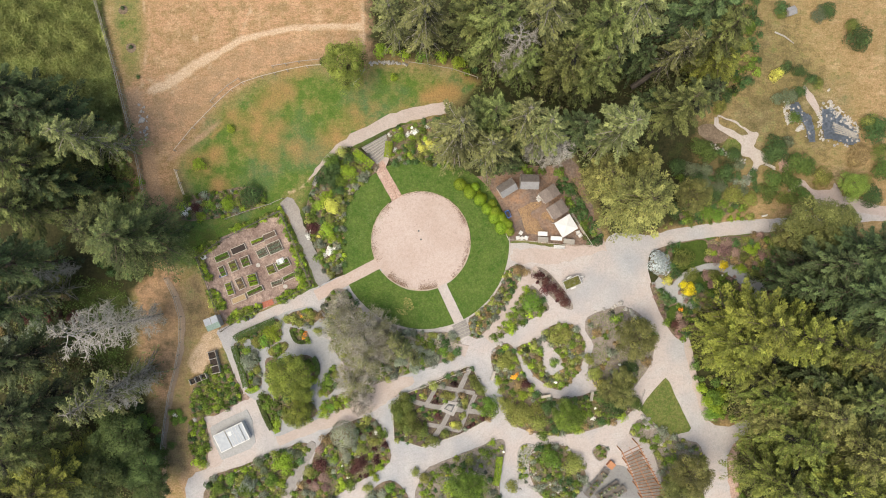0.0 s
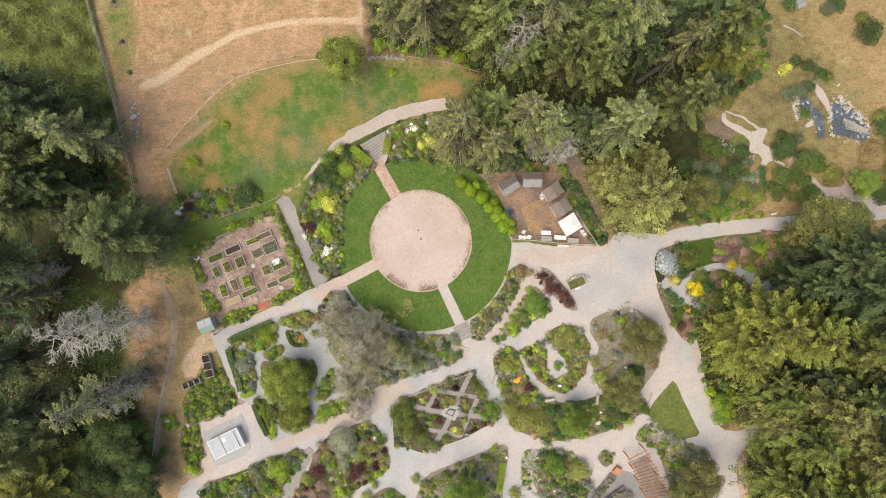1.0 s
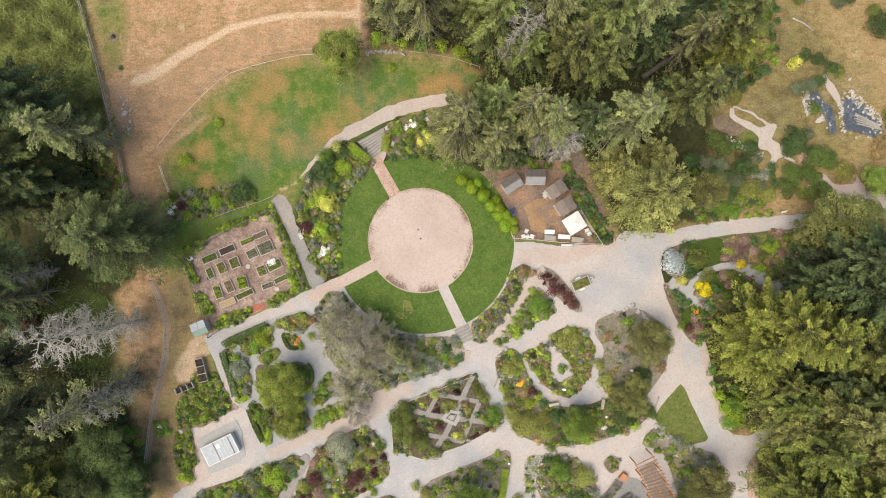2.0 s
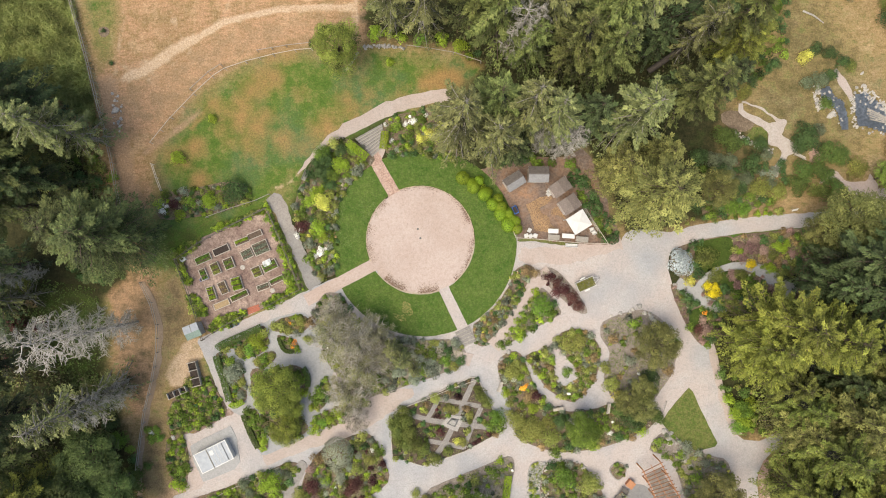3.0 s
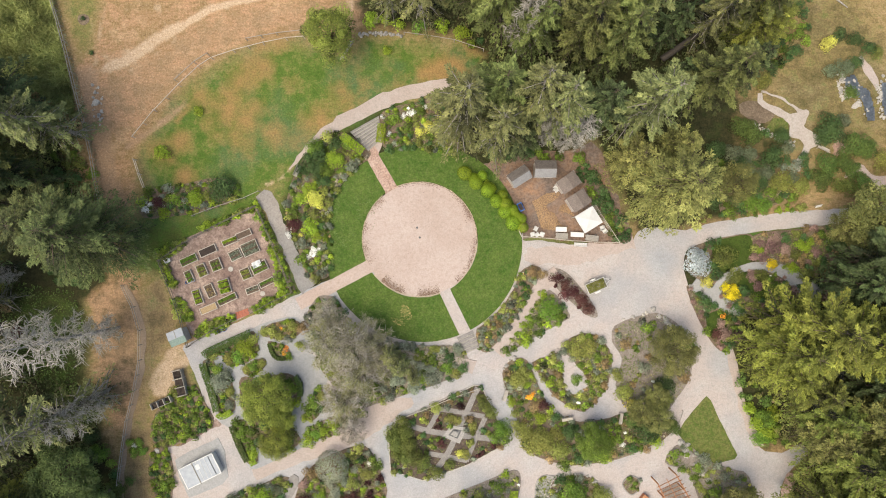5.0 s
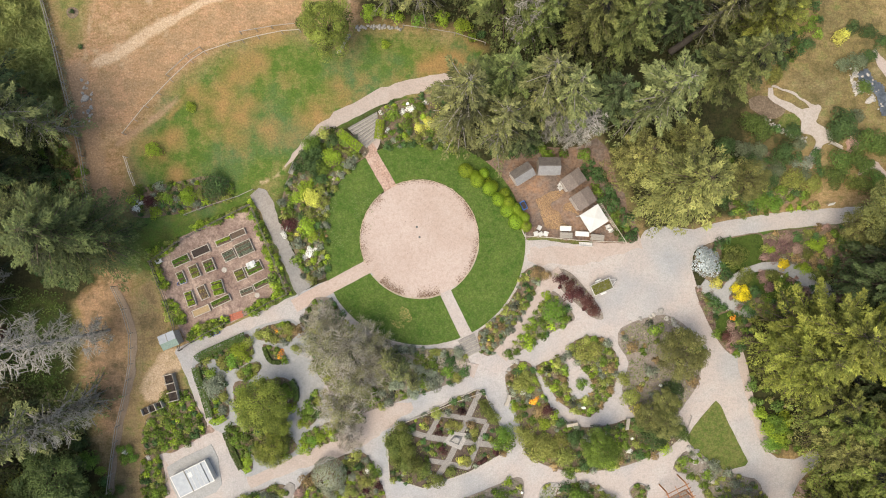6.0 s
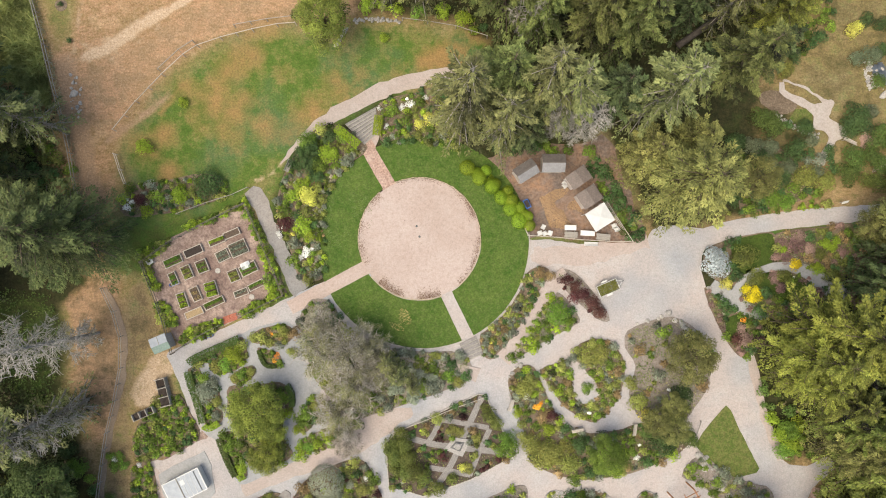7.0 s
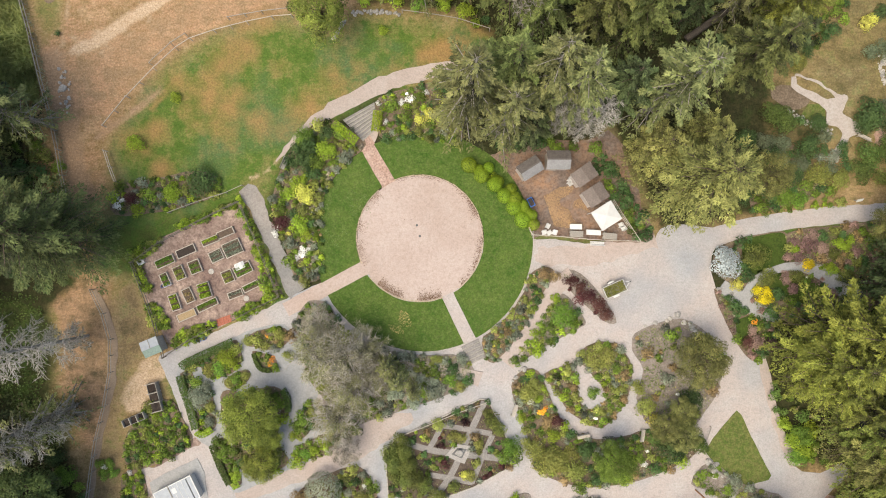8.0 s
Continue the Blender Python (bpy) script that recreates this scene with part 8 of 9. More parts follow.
for q in [(-32.46, -3.52), (-32.09, -3.36), (-31.70, -3.28)]:
    tub(*q, 0.22, 0.35, "blue_plastic", "blue plastic tub by the raised beds", 0.05)
for q in [(-28.53, -9.82), (-27.93, -9.63)]:
    tub(*q, 0.25, 0.4, "blue_plastic", "blue plastic tub by the path")


# ---------------------------------------------------------------- garden seats and tables
def plastic_chair(x, y, turn, label, material="white_paint"):
    top = thing("garden_chair", label, "chair", pose(x, y, 0.05, 0, 0, turn), "garden chairs")
    part("seat", block(0, 0, 0.42, 0.5, 0.5, 0.04, bevel=0.015), material, top)
    part("backrest", block(0, 0.25, 0.68, 0.5, 0.04, 0.5, bevel=0.015, tilt=-10), material, top)
    for a, b in ((-1, -1), (1, -1), (-1, 1), (1, 1)):
        part("leg", block(a * 0.21, b * 0.21, 0.2, 0.05, 0.05, 0.42), material, top)
    for a in (-1, 1):
        part("armrest", block(a * 0.26, 0.02, 0.64, 0.06, 0.5, 0.03, bevel=0.01), material, top)


def folding_table(c, label, material, h=0.74):
    x, y, turn, l, w = frame_of(c)
    top = thing("table", label, "table", pose(x, y, 0.05, 0, 0, turn), "tables in the yard")
    part("tabletop", block(0, 0, h, l, w, 0.05, bevel=0.015), material, top)
    for a, b in ((-1, -1), (1, -1), (-1, 1), (1, 1)):
        part("leg", block(a * (l / 2 - 0.15), b * (w / 2 - 0.1), h / 2 - 0.02, 0.04, 0.04, h), "dark_metal", top)


def picnic_table(c, label, material="grey_timber"):
    x, y, turn, l, w = frame_of(c)
    top = thing("picnic_table", label, "picnic table", pose(x, y, 0.05, 0, 0, turn), "tables in the yard")
    for i in range(4):
        part("plank", block(0, (i - 1.5) * 0.18, 0.75, l, 0.165, 0.04, bevel=0.006), material, top)
    for s in (-1, 1):
        part("bench", block(0, s * (w / 2 - 0.12), 0.44, l, 0.24, 0.04, bevel=0.006), material, top)
        part("leg_frame", block(s * l * 0.32, 0, 0.40, 0.07, w * 0.9, 0.08), material, top)
        for k in (-1, 1):
            part("leg", block(s * l * 0.32, k * 0.38, 0.36, 0.07, 0.08, 0.76, tilt=k * 24), material, top)


def bench(x, y, turn, label, material="grey_timber", l=1.5):
    top = thing("bench", label, "bench", pose(x, y, 0.05, 0, 0, turn), "garden benches")
    for i in range(3):
        part("seat_slat", block(0, (i - 1) * 0.15, 0.44, l, 0.13, 0.035, bevel=0.005), material, top)
    for i in range(2):
        part("back_slat", block(0, 0.25, 0.62 + 0.17 * i, l, 0.03, 0.12, bevel=0.005), material, top)
    for a in (-1, 1):
        part("leg", block(a * (l / 2 - 0.1), -0.15, 0.21, 0.07, 0.07, 0.44), material, top)
        part("leg", block(a * (l / 2 - 0.1), 0.22, 0.40, 0.07, 0.07, 0.82), material, top)


# ---------------------------------------------------------------- the shed yard
surface(slab("yard_floor", [(7.48, 6.87), (5.58, 9.10), (5.40, 10.42), (7.61, 11.23), (9.59, 11.62), (12.89, 12.19), (15.95, 11.89), (18.61, 12.70), (20.35, 12.21), (21.35, 8.90), (22.35, 5.81), (23.37, 3.15), (24.17, 0.72), (22.17, -0.10), (16.48, 0.39), (9.98, 1.21), (9.10, 2.46)], -0.05, 0.04, "yard_earth", True, 0.6, 3), "bare reddish-brown earth of the shed yard", "yard")
bedding("straw", [(11.38, 5.67), (13.39, 6.71), (14.93, 6.88), (16.60, 4.43), (17.43, 2.66), (15.42, 1.62), (12.59, 1.92)], 520, 660, h=0.03, leaf=0.085, material="straw", label="scattered straw on the yard earth", z=0.04, sparse=-0.12)


mat_plain("brown_shingle", (0.165, 0.135, 0.12), 0.85, 5, 0.3)


def shed(c, label, roof_a, roof_b, wall=1.95, ridge=2.55, flat=False):
    """A small gabled shed; corners of the roof, the first edge along the ridge."""
    x, y, turn, l, w = frame_of(c)
    top = thing("shed", label, "shed", pose(x, y, 0.04, 0, 0, turn), "small sheds of the yard")
    lw, ww = l - 0.3, w - 0.3
    bm = bmesh.new()
    prof = [(-ww / 2, 0), (ww / 2, 0), (ww / 2, wall), (0, ridge - 0.06), (-ww / 2, wall)]
    vs = [[bm.verts.new((s * lw / 2, a, b)) for a, b in prof] for s in (-1, 1)]
    bm.faces.new(vs[0][::-1])
    bm.faces.new(vs[1])
    for i in range(5):
        bm.faces.new((vs[0][i], vs[0][(i + 1) % 5], vs[1][(i + 1) % 5], vs[1][i]))
    part("walls", bm, "shed_wall", top)
    slope = math.hypot(w / 2, ridge - wall)
    ang = math.degrees(math.atan2(ridge - wall, w / 2))
    for s, mt in ((1, roof_a), (-1, roof_b)):
        r = part("roof_slope", block(0, 0, 0, l, slope, 0.06, bevel=0.01), mt, top)
        r.matrix_basis = pose(0, s * w / 4, (wall + ridge) / 2 + 0.03, -s * ang, 0, 0)
        f = part("fascia", block(0, s * (slope / 2 - 0.01), -0.04, l + 0.02, 0.03, 0.12), "white_paint", r)
    part("ridge_cap", block(0, 0, ridge + 0.05, l, 0.16, 0.04, bevel=0.01), roof_a, top)
    door = part("door", block(-lw * 0.15, -ww / 2 - 0.02, 0.92, 0.8, 0.04, 1.75, bevel=0.008), "pale_timber", top)
    part("handle", block(-lw * 0.15 + 0.32, -ww / 2 - 0.06, 0.95, 0.03, 0.04, 0.14), "dark_metal", door)
    part("window", block(lw * 0.28, -ww / 2 - 0.02, 1.3, 0.5, 0.04, 0.45, bevel=0.008), "frosted_roof", top)
    return top


# second tone is the light on the lower slope, put into its colour
shed([(9.08, 7.21), (11.28, 8.42), (10.38, 10.18), (8.07, 8.71)], "small gabled shed with a grey shingle roof, lit slope coloured paler", "grey_shingle", "pale_lit_shingle")
shed([(11.53, 8.45), (14.25, 8.38), (14.31, 10.45), (11.66, 10.56)], "small gabled shed with a grey shingle roof, lit slope coloured paler", "grey_shingle", "pale_lit_shingle")
shed([(15.24, 6.30), (14.12, 7.81), (16.50, 9.17), (17.41, 7.62)], "small shed with a brown-grey shingle roof", "brown_shingle", "brown_shingle", 1.95, 2.3)
shed([(16.55, 3.83), (15.39, 5.66), (17.56, 6.98), (18.54, 5.30)], "small shed with a brown-grey shingle roof", "brown_shingle", "brown_shingle", 1.95, 2.3)

cx, cy, ct, cl, cw = frame_of([(16.34, 3.40), (18.67, 4.71), (19.88, 2.67), (17.71, 1.32)])
canopy = thing("canopy", "white square fabric canopy on four posts", "canopy", pose(cx, cy, 0.04, 0, 0, ct))
bm = bmesh.new()
rim = [bm.verts.new((a * cl / 2, b * cw / 2, 2.15)) for a, b in ((-1, -1), (1, -1), (1, 1), (-1, 1))]
mid = [bm.verts.new(((a.co.x + b.co.x) / 2, (a.co.y + b.co.y) / 2, 2.11)) for a, b in zip(rim, rim[1:] + rim[:1])]
peak = bm.verts.new((0, 0, 2.28))
low = [bm.verts.new((v.co.x, v.co.y, v.co.z - 0.2)) for pair in zip(rim, mid) for v in pair]
loop = [v for pair in zip(rim, mid) for v in pair]
for i in range(8):
    bm.faces.new((loop[i], loop[(i + 1) % 8], peak))
    bm.faces.new((low[i], low[(i + 1) % 8], loop[(i + 1) % 8], loop[i]))
part("fabric", bm, "white_sheet", canopy)
for a, b in ((-1, -1), (1, -1), (1, 1), (-1, 1)):
    part("post", block(a * (cl / 2 - 0.06), b * (cw / 2 - 0.06), 1.07, 0.06, 0.06, 2.15), "white_paint", canopy)

folding_table([(14.29, 2.27), (15.69, 2.23), (15.67, 1.59), (14.27, 1.67)], "cream folding table in the yard", "white_paint")
folding_table([(16.19, 1.57), (17.88, 1.48), (17.82, 0.83), (16.13, 1.01)], "long white table beside the yard fence", "white_paint")
picnic_table([(18.09, 1.20), (19.71, 1.00), (19.63, 0.29), (18.02, 0.49)], "weathered timber picnic table in the yard")
picnic_table([(14.30, 1.46), (15.81, 1.37), (15.79, 0.72), (14.28, 0.85)], "weathered timber picnic table in the yard")
for q, a in zip([(11.36, 1.37), (11.94, 1.31), (12.55, 1.34), (11.81, 2.10), (20.24, 2.02), (20.51, 1.64)], (10, 30, -20, 60, 200, 215)):
    plastic_chair(*q, a, "white plastic garden chair in the yard")
for q, a in zip([(14.52, 7.28), (14.51, 6.96)], (40, 130)):
    plastic_chair(*q, a, "white plastic chair beside a shed")
bench(*[(17.45, -0.04)][0], 176, "white bench outside the yard fence", "white_paint", 1.6)
bench(*[(-18.15, 10.19)][0], 65, "pale grey bench at the edge of the lawn", "grey_timber", 1.5)
plastic_chair(*[(-34.70, -0.69)][0], 120, "white plastic chair at the vegetable garden corner")
cart = thing("garden_cart", "blue garden cart with black wheels", "cart", pose(*[(9.94, 4.91)][0], 0.04, 0, 0, 115))
part("tray", block(0, 0, 0.5, 1.1, 0.65, 0.3, bevel=0.04), "blue_plastic", cart)
part("load", block(0, 0, 0.62, 0.9, 0.5, 0.16, bevel=0.05), "dark_compost", cart)
for a in (-1, 1):
    bm = bmesh.new()
    bmesh.ops.create_cone(bm, cap_ends=True, segments=20, radius1=0.2, radius2=0.2, depth=0.09, matrix=pose(0.2, a * 0.4, 0.2, 90, 0, 0))
    part("wheel", bm, "black_rubber", cart)
    part("handle", block(-0.75, a * 0.26, 0.6, 0.6, 0.035, 0.035), "dark_metal", cart)

# ---------------------------------------------------------------- the trailer on the drive
tx, ty, tt, tl, tw = frame_of([(17.73, -5.16), (20.14, -4.20), (20.69, -5.47), (18.34, -6.43)])
trailer = thing("trailer", "white-railed utility trailer loaded with green cuttings", "trailer", pose(tx, ty, 0.03, 0, 0, tt))
part("floor", block(0, 0, 0.5, tl, tw, 0.06), "grey_timber", trailer)
for a in (-1, 1):
    part("side_rail", block(0, a * (tw / 2 - 0.03), 0.85, tl, 0.06, 0.08, bevel=0.01), "white_paint", trailer)
    part("side_panel", block(0, a * (tw / 2 - 0.03), 0.66, tl - 0.1, 0.03, 0.28), "grey_timber", trailer)
    part("end_rail", block(a * (tl / 2 - 0.03), 0, 0.85, 0.06, tw, 0.08, bevel=0.01), "white_paint", trailer)
    part("end_panel", block(a * (tl / 2 - 0.03), 0, 0.66, 0.03, tw - 0.1, 0.28), "grey_timber", trailer)
    part("mudguard", block(-0.1, a * (tw / 2 + 0.14), 0.62, 0.75, 0.22, 0.05, bevel=0.02), "white_paint", trailer)
    bm = bmesh.new()
    bmesh.ops.create_cone(bm, cap_ends=True, segments=22, radius1=0.3, radius2=0.3, depth=0.17, matrix=pose(-0.1, a * (tw / 2 + 0.14), 0.3, 90, 0, 0))
    wheel = part("wheel", bm, "black_rubber", trailer)
    bm = bmesh.new()
    bmesh.ops.create_cone(bm, cap_ends=True, segments=16, radius1=0.16, radius2=0.15, depth=0.19, matrix=pose(-0.1, a * (tw / 2 + 0.14), 0.3, 90, 0, 0))
    part("rim", bm, "white_paint", wheel)
    part("drawbar", block(tl / 2 + 0.32, a * 0.24, 0.48, 0.85, 0.07, 0.07, rz=-a * 32), "white_paint", trailer)
part("coupling", block(tl / 2 + 0.72, 0, 0.48, 0.25, 0.1, 0.1, bevel=0.02), "dark_metal", trailer)
rng = np.random.default_rng(77)
at = np.stack([rng.uniform(-tl / 2 + 0.12, tl / 2 - 0.12, 700), rng.uniform(-tw / 2 + 0.12, tw / 2 - 0.12, 700), 0.62 + 0.4 * rng.random(700)], 1)
load = part("cuttings", leaf_mesh("cuttings", at, np.tile([[0, 0, 1.0]], (700, 1)), 0.16 * rng.uniform(0.7, 1.5, 700), rng, "sh_olive", 0.5, 0.5), None, trailer)
load["kind"] = "stuff"

# ---------------------------------------------------------------- compost bins, little store and glazed frame
def compost_bins(c, n, label):
    x, y, turn, l, w = frame_of(c)
    top = thing("compost_bins", label, "compost bins", pose(x, y, 0, 0, 0, turn), "compost bins")
    h = 0.9
    for i in range(n + 1):
        part("divider", block(-l / 2 + l * i / n, 0, h / 2, 0.08, w, h, bevel=0.01), "pale_timber", top)
    for j in range(4):
        part("back_board", block(0, w / 2 - 0.04, 0.14 + 0.22 * j, l, 0.05, 0.18), "grey_timber", top)
        if j < 2:
            part("front_board", block(0, -w / 2 + 0.04, 0.14 + 0.22 * j, l, 0.05, 0.18), "grey_timber", top)
    for i in range(n):
        bm = bmesh.new()
        bmesh.ops.create_grid(bm, x_segments=8, y_segments=8, size=0.5)
        for v in bm.verts:
            v.co.x, v.co.y = v.co.x * (l / n - 0.12), v.co.y * (w - 0.14)
            v.co.z = 0.35 + 0.15 * i + 0.25 * noise.noise(v.co * 1.7 + Vector((i * 5, 0, 0)))
        heap = part("heap", bm, "dark_compost", top)
        heap.matrix_basis = pose(-l / 2 + l * (i + 0.5) / n, 0, 0)
    return top


compost_bins([(-34.59, -14.82), (-33.84, -17.94), (-32.67, -17.46), (-33.37, -14.29)], 3, "three open timber compost bays with dark heaps")
compost_bins([(-34.88, -17.64), (-37.24, -18.65), (-36.99, -19.40), (-34.63, -18.53)], 3, "three open timber compost bays with dark heaps")
hx, hy, ht, hl, hw = frame_of([(-34.48, -9.68), (-32.67, -9.00), (-32.11, -10.74), (-34.09, -11.52)])
store = thing("garden_store", "small garden store with a white and green roof", "shed", pose(hx, hy, 0, 0, 0, ht))
part("walls", block(0, 0, 0.85, hl - 0.2, hw - 0.2, 1.7), "shed_wall", store)
part("roof_slope", block(0, hw * 0.22, 1.82, hl, hw * 0.56, 0.06, bevel=0.01, tilt=-8), "frosted_roof", store, "white translucent roof half")
part("roof_slope", block(0, -hw * 0.28, 1.76, hl, hw * 0.46, 0.06, bevel=0.01, tilt=10), "green_roof", store, "dark green roof half")
part("roof_batten", block(0, hw * 0.22, 1.88, 0.06, hw * 0.56, 0.04, tilt=-8), "grey_timber", store)
part("door", block(0.1, -hw / 2 + 0.08, 0.8, 0.7, 0.05, 1.5), "pale_timber", store)
wb = thing("waste_bin", "white lidded bin beside the garden store", "bin", pose(*[(-32.85, -10.58)][0], 0.03, 0, 0, ht))
part("body", block(0, 0, 0.42, 0.5, 0.55, 0.84, bevel=0.03), "white_paint", wb)
part("lid", block(0, 0, 0.88, 0.56, 0.62, 0.07, bevel=0.02), "dark_metal", wb)

surface(slab("glasshouse_terrace", [(-34.67, -25.94), (-31.84, -24.51), (-29.19, -23.33), (-28.33, -25.09), (-27.99, -28.25), (-28.67, -29.23), (-32.98, -30.87), (-34.15, -28.11)], -0.05, 0.09, "blue_grey_gravel", False, 0.1), "grey gravel terrace under the white-roofed frame", "terrace")
surface(slab("glasshouse_apron", [(-35.78, -24.51), (-34.14, -24.30), (-31.81, -23.19), (-28.50, -21.93), (-26.78, -25.95), (-26.70, -29.69), (-32.03, -32.31), (-35.16, -32.82)], -0.05, 0.038, "grey_gravel", True, 0.1, 3), "grey gravel round the glasshouse", "gravel")
surface(slab("glasshouse_forecourt", [(-36.40, -26.40), (-34.98, -25.11), (-34.19, -26.61), (-32.82, -30.96), (-34.81, -31.91), (-35.59, -30.32)], -0.05, 0.05, "blush_gravel", True, 0.15, 3), "pinkish gravel beside the glasshouse", "path")
gx, gy, gt2, gl, gw = frame_of([(-33.69, -26.82), (-29.42, -24.78), (-28.59, -27.51), (-32.78, -29.38)])
glass = thing("glasshouse", "low glasshouse with white translucent roof panels", "greenhouse", pose(gx, gy, 0.09, 0, 0, gt2) @ Matrix.Diagonal((1, 1, 0.55, 1)))
for s in (-1, 1):
    part("side_wall", block(0, s * (gw / 2 - 0.1), 0.85, gl - 0.2, 0.12, 1.7, bevel=0.01), "white_paint", glass)
    part("end_wall", block(s * (gl / 2 - 0.1), 0, 0.85, 0.12, gw - 0.32, 1.7, bevel=0.01), "white_paint", glass)
    part("eave", block(0, s * (gw / 2 - 0.04), 1.78, gl, 0.1, 0.1), "white_paint", glass)
    part("verge", block(s * (gl / 2 - 0.04), 0, 1.86, 0.1, gw, 0.1), "white_paint", glass)
for i, (u0, u1, mt) in enumerate(((-0.5, -0.12, "frosted_roof"), (-0.10, 0.36, "frosted_roof"), (0.37, 0.5, "frosted_roof"))):
    part("roof_panel", block((u0 + u1) / 2 * gl, 0, 1.86, (u1 - u0) * gl - 0.06, gw - 0.16, 0.04, bevel=0.008), mt, glass)
part("beam", block(-0.11 * gl, 0, 1.90, 0.09, gw + 0.1, 0.1), "grey_timber", glass, "grey timber beam across the roof")
for k in range(3):
    part("glazing_bar", block((0.0 + 0.12 * k) * gl, 0, 1.90, 0.03, gw - 0.16, 0.04), "white_paint", glass)
part("vent", block(0.0, gw * 0.22, 1.93, 0.5, 0.6, 0.04, bevel=0.01), "white_sheet", glass)

# ---------------------------------------------------------------- pergola and nursery benches
pa, pb_, pc, pd = [Vector((*q, 0)) for q in [(25.84, -29.98), (28.11, -28.87), (33.38, -38.99), (29.66, -38.91)]]
pergola = thing("pergola", "red-brown timber pergola of posts, beams and rafters", "pergola")
def beam(name, a, b, z, w, h, material, parent, label=""):
    d = b - a
    m = (a + b) / 2
    return part(name, block(m.x, m.y, z, d.length, w, h, rz=math.degrees(math.atan2(d.y, d.x)), bevel=0.01), material, parent, label)
beam("beam", pa, pd, 2.35, 0.14, 0.2, "cedar_timber", pergola)
beam("beam", pb_, pc, 2.35, 0.14, 0.2, "cedar_timber", pergola)
beam("beam", pa.lerp(pb_, 0.5), pd.lerp(pc, 0.5), 2.2, 0.08, 0.12, "cedar_timber", pergola)
for i in range(21):
    t = (i + 0.5) / 21
    a, b = pa.lerp(pd, t), pb_.lerp(pc, t)
    e = (b - a).normalized() * 0.3
    beam("rafter", a - e, b + e, 2.5, 0.05, 0.13, "cedar_timber", pergola)
for i in range(6):
    t = i / 5
    for q in (pa.lerp(pd, t), pb_.lerp(pc, t)):
        part("post", block(q.x, q.y, 1.15, 0.14, 0.14, 2.35, bevel=0.01), "cedar_timber", pergola)
e = (pb_ - pa).normalized()


def nursery_bench(a, b, label, seed):
    a, b = Vector((*a, 0)), Vector((*b, 0))
    d = b - a
    top = thing("nursery_bench", label, "plant bench", pose((a.x + b.x) / 2, (a.y + b.y) / 2, 0.03, 0, 0, math.degrees(math.atan2(d.y, d.x))), "nursery benches")
    l, w = d.length, 1.1
    for k in range(5):
        part("slat", block(0, (k - 2) * 0.22, 0.6, l, 0.18, 0.04), "worn_timber", top)
    for s in (-1, 1):
        for k in range(4):
            part("leg", block(-l / 2 + 0.1 + (l - 0.2) * k / 3, s * 0.45, 0.29, 0.07, 0.07, 0.58), "worn_timber", top)
    rng = np.random.default_rng(seed)
    for k in range(int(l * 4.5)):
        x, y = rng.uniform(-l / 2 + 0.2, l / 2 - 0.2), rng.uniform(-0.4, 0.4)
        p = thing("potted_plant", "small potted nursery plant on a slatted bench", "potted plant", top.matrix_basis @ pose(x, y, 0.625), "nursery plants")
        bm = bmesh.new()
        bmesh.ops.create_cone(bm, cap_ends=True, segments=10, radius1=0.08, radius2=0.11, depth=0.18, matrix=Matrix.Translation((0, 0, 0.09)))
        part("pot", bm, "dark_metal" if k % 3 else "terracotta", p)
        key = random.choice(["sh_grey", "sh_green", "sh_ash", "sh_olive", "sh_dark"])
        q, v, _ = shrub_leaves(rng, 0.2, 0.25, 36, 4)
        part("leaves", leaf_mesh("leaves", q + np.array([0, 0, 0.16]), v, 0.12 * rng.uniform(0.7, 1.4, 36), rng, key, 0.6, 0.45), None, p)


surface(slab("nursery_floor", [(25.01, -33.12), (26.68, -32.99), (28.50, -34.71), (30.79, -39.39), (17.57, -39.07), (20.96, -35.80)], -0.05, 0.036, "track_grey", True, 0.3, 3), "dark grey gravel under the nursery benches", "gravel")
nursery_bench(*[(24.18, -33.28), (21.05, -37.17)], "slatted timber bench crowded with potted plants", 81)
nursery_bench(*[(26.88, -36.08), (22.86, -38.33)], "slatted timber bench crowded with potted plants", 82)
nursery_bench(*[(25.85, -35.29), (22.59, -37.48)], "slatted timber bench crowded with potted plants", 83)
crate = thing("planter_box", "terracotta-red timber planter box", "planter", pose(*[(24.78, -32.63)][0], 0.03, 0, 0, -40))
part("box", block(0, 0, 0.3, 0.95, 0.95, 0.6, bevel=0.02), "terracotta", crate)
part("rim", block(0, 0, 0.62, 1.0, 1.0, 0.05, bevel=0.01), "cedar_timber", crate)

# ---------------------------------------------------------------- lined ponds on the dry slope
def liner(outline, label):
    """A wrinkled dark sheet."""
    xs, ys = [p[0] for p in outline], [p[1] for p in outline]
    bm = bmesh.new()
    n = 26
    grid = {}
    for i in range(n + 1):
        for j in range(n + 1):
            x, y = min(xs) + (max(xs) - min(xs)) * i / n, min(ys) + (max(ys) - min(ys)) * j / n
            if inside(x, y, outline):
                q = Vector((x * 1.3, y * 1.3, 4))
                grid[i, j] = bm.verts.new((x, y, 0.07 + 0.10 * abs(noise.noise(q)) + 0.05 * abs(noise.noise(q * 3))))
    for (i, j) in list(grid):
        c = [(i, j), (i + 1, j), (i + 1, j + 1), (i, j + 1)]
        if all(k in grid for k in c):
            bm.faces.new([grid[k] for k in c])
    bmesh.ops.solidify(bm, geom=bm.faces[:], thickness=0.03)
    tagged(new("pond_liner", bm_mesh("pond_liner", bm, "pond_liner")), label, "pond liner")


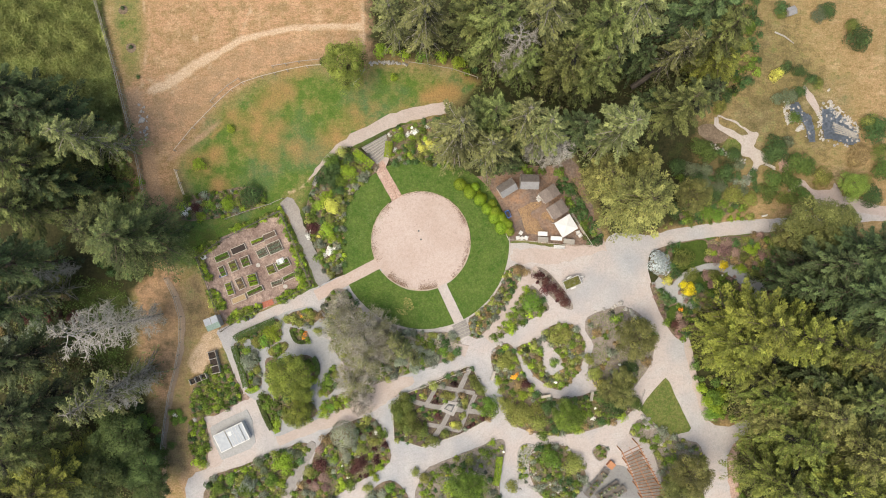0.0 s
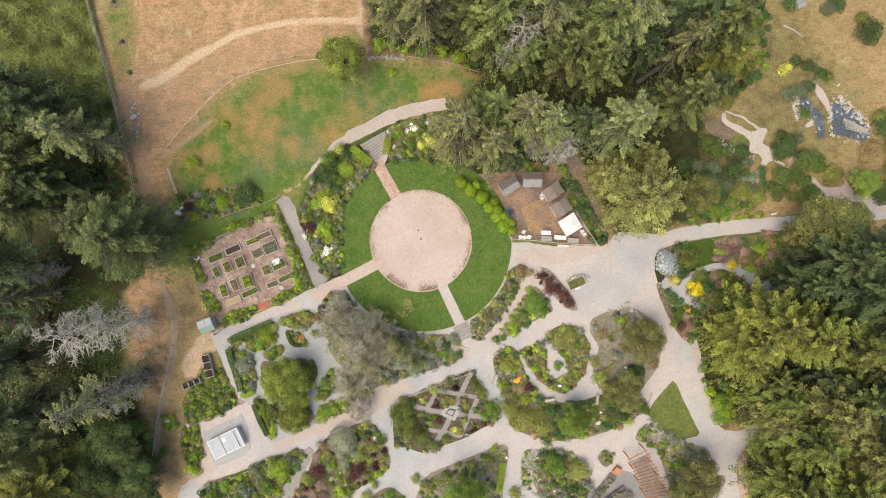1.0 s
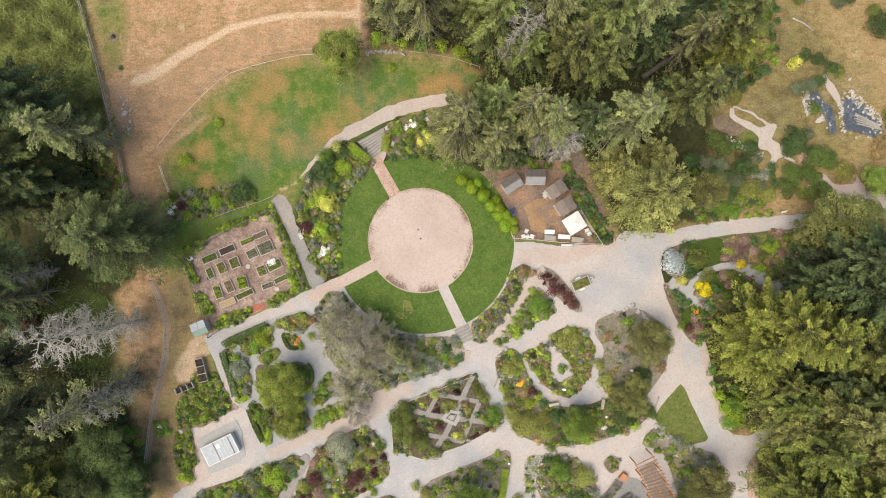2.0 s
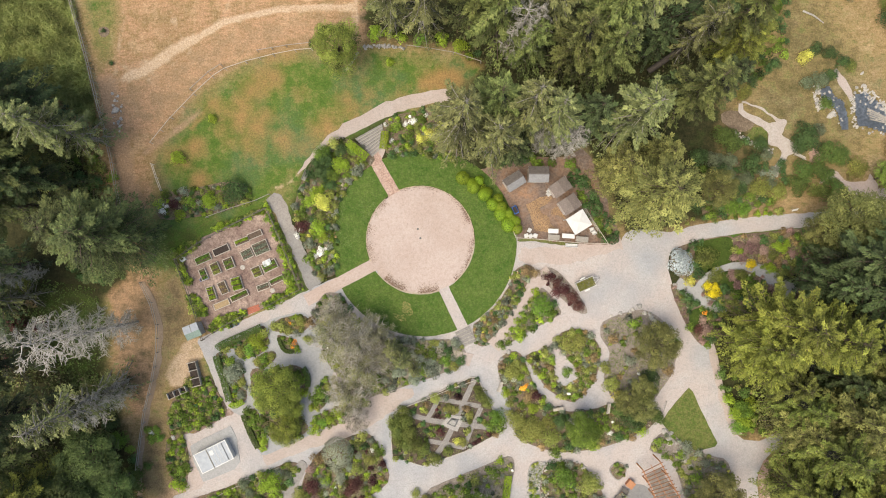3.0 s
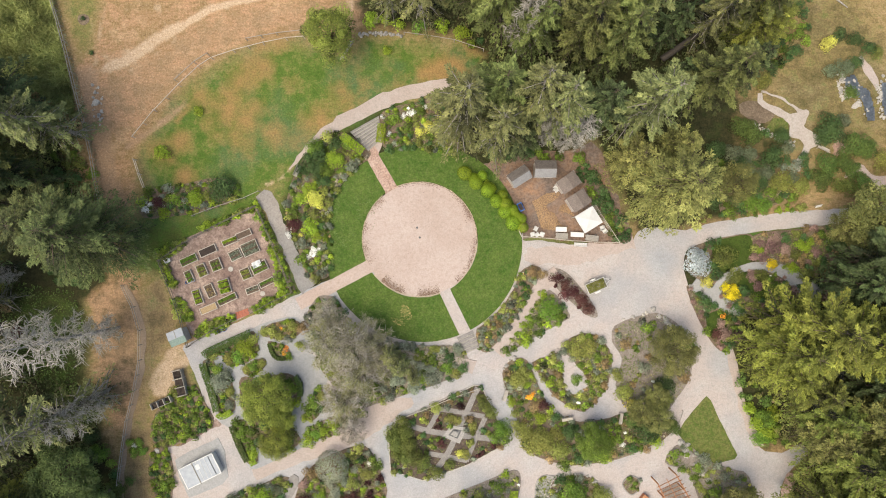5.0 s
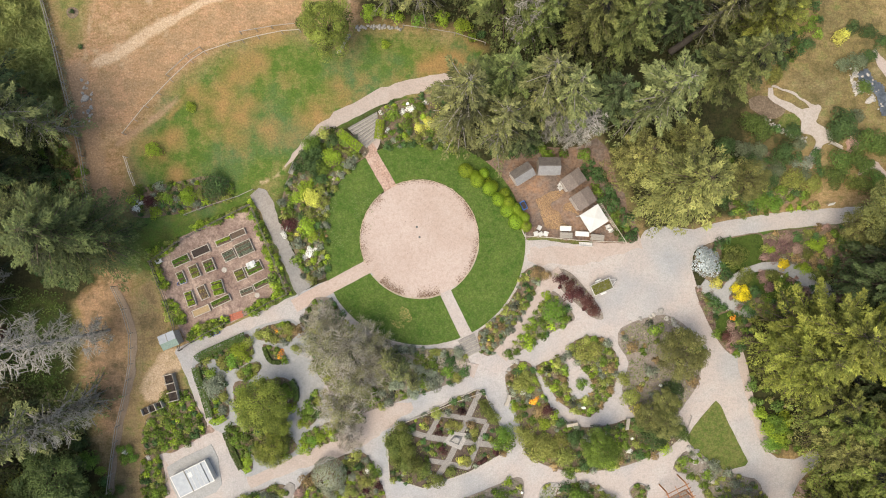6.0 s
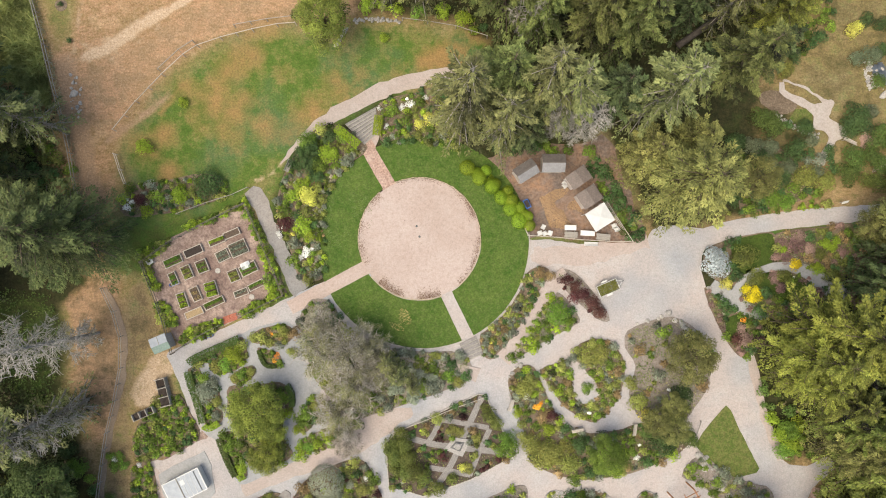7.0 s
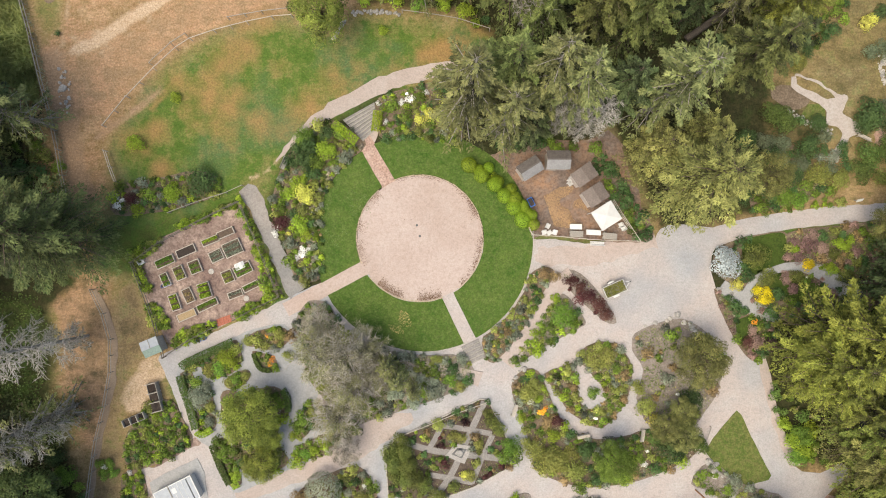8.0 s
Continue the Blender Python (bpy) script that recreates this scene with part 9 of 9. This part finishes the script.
liner([(51.82, 20.45), (53.35, 21.10), (54.18, 19.59), (55.36, 18.82), (55.86, 16.72), (56.02, 14.87), (54.84, 14.64), (54.34, 17.16), (53.16, 18.60), (52.15, 19.28)], "wrinkled dark blue plastic pond liner on the slope")
liner([(56.64, 19.72), (58.42, 20.20), (60.61, 18.33), (62.13, 16.63), (62.81, 14.78), (61.11, 14.13), (58.74, 15.00), (56.96, 15.36)], "wrinkled dark blue plastic pond liner on the slope")
for k in range(5):
    a, b = [(58.41, 17.35), (61.62, 15.46)][0], [(58.41, 17.35), (61.62, 15.46)][1]
    ob = tagged(new("loose_board", bm_mesh("loose_board", block(0, 0, 0, 3.6, 0.16, 0.04), "grey_timber")), "loose pale board lying on the pond liner", "board", "loose boards")
    ob.matrix_basis = pose((a[0] + b[0]) / 2 + 0.1 * k, (a[1] + b[1]) / 2 - 0.28 * k + 0.5, 0.24 + 0.012 * k, 0, 0, -27 + 3 * k)
for q, r in zip([(53.49, 16.92), (57.92, 22.54)], (0.8, 0.35)):
    ob = tagged(new("boulder", BOULDERS[4]), "large pale flat rock beside the pond liner", "boulder", "pond stones")
    ob.matrix_basis = pose(*q, 0.1 * r, 0, 0, 40) @ Matrix.Diagonal((r * 1.7, r, r * 0.7, 1))
bench(*[(48.90, 11.39)][0], 152, "small pale bench on the slope path", "pale_timber", 1.6)
hut = thing("garden_hut", "tiny grey roofed hut on the dry slope", "hut", pose(51.93, 33.94, 0.0, 0, 0, 20))
part("walls", block(0, 0, 0.5, 1.0, 0.9, 1.0, bevel=0.01), "grey_timber", hut)
for a in (-1, 1):
    r = part("roof_slope", block(0, 0, 0, 1.3, 0.68, 0.05, bevel=0.01), "pale_lit_shingle", hut)
    r.matrix_basis = pose(0, a * 0.3, 1.12, -a * 24, 0, 0)
log_a, log_b = [(49.91, 31.17), (52.73, 29.49)]
logs = Limbs()
logs.add([(*log_a, 0.12), ((log_a[0] + log_b[0]) / 2, (log_a[1] + log_b[1]) / 2 + 0.2, 0.16), (*log_b, 0.1)], [0.13, 0.11, 0.06], 7)
tagged(new("fallen_branch", mesh_of("fallen_branch", logs.v, logs.f, "bleached_wood", True)), "bleached fallen branch in the dry grass", "branch")
sx, sy = [(47.75, 4.09)][0]
sign = thing("sign", "small white sign on a post by the drive", "sign", pose(sx, sy, 0.0, 0, 0, 10))
part("post", block(0, 0, 0.5, 0.07, 0.07, 1.0), "pale_timber", sign)
part("panel", block(0, -0.05, 0.95, 0.8, 0.04, 0.45, bevel=0.01, tilt=-35), "white_paint", sign)
gate = thing("road_gate", "blue-framed gate beside the drive", "gate", pose(*[(54.37, 4.83)][0], 0.0, 0, 0, 12))
for a in (-1, 1):
    part("post", block(a * 0.85, 0, 0.6, 0.1, 0.1, 1.2), "grey_timber", gate)
for k in range(3):
    part("bar", block(0, 0, 0.3 + 0.35 * k, 1.7, 0.04, 0.06), "blue_plastic", gate)
for q, a in zip([(7.39, -18.96), (15.19, -22.15), (22.03, -22.29)], (70, 10, 80)):
    bench(*q, a, "pale garden bench beside the path", "pale_timber", 1.4)
for q in [(-3.25, 2.65), (-2.94, 1.39)]:
    disc("drain_cover", *q, 0.05, 0.14, 0.012, "dark_metal", "small dark round drain cover in the court", "drain cover")
low_shrubs()
surface(slab("pergola_bed", [(27.12, -31.74), (29.06, -30.64), (34.35, -40.15), (30.95, -40.07)], -0.05, 0.07, "pale_soil", False, 0.1), "brown planting soil under the pergola", "garden bed")
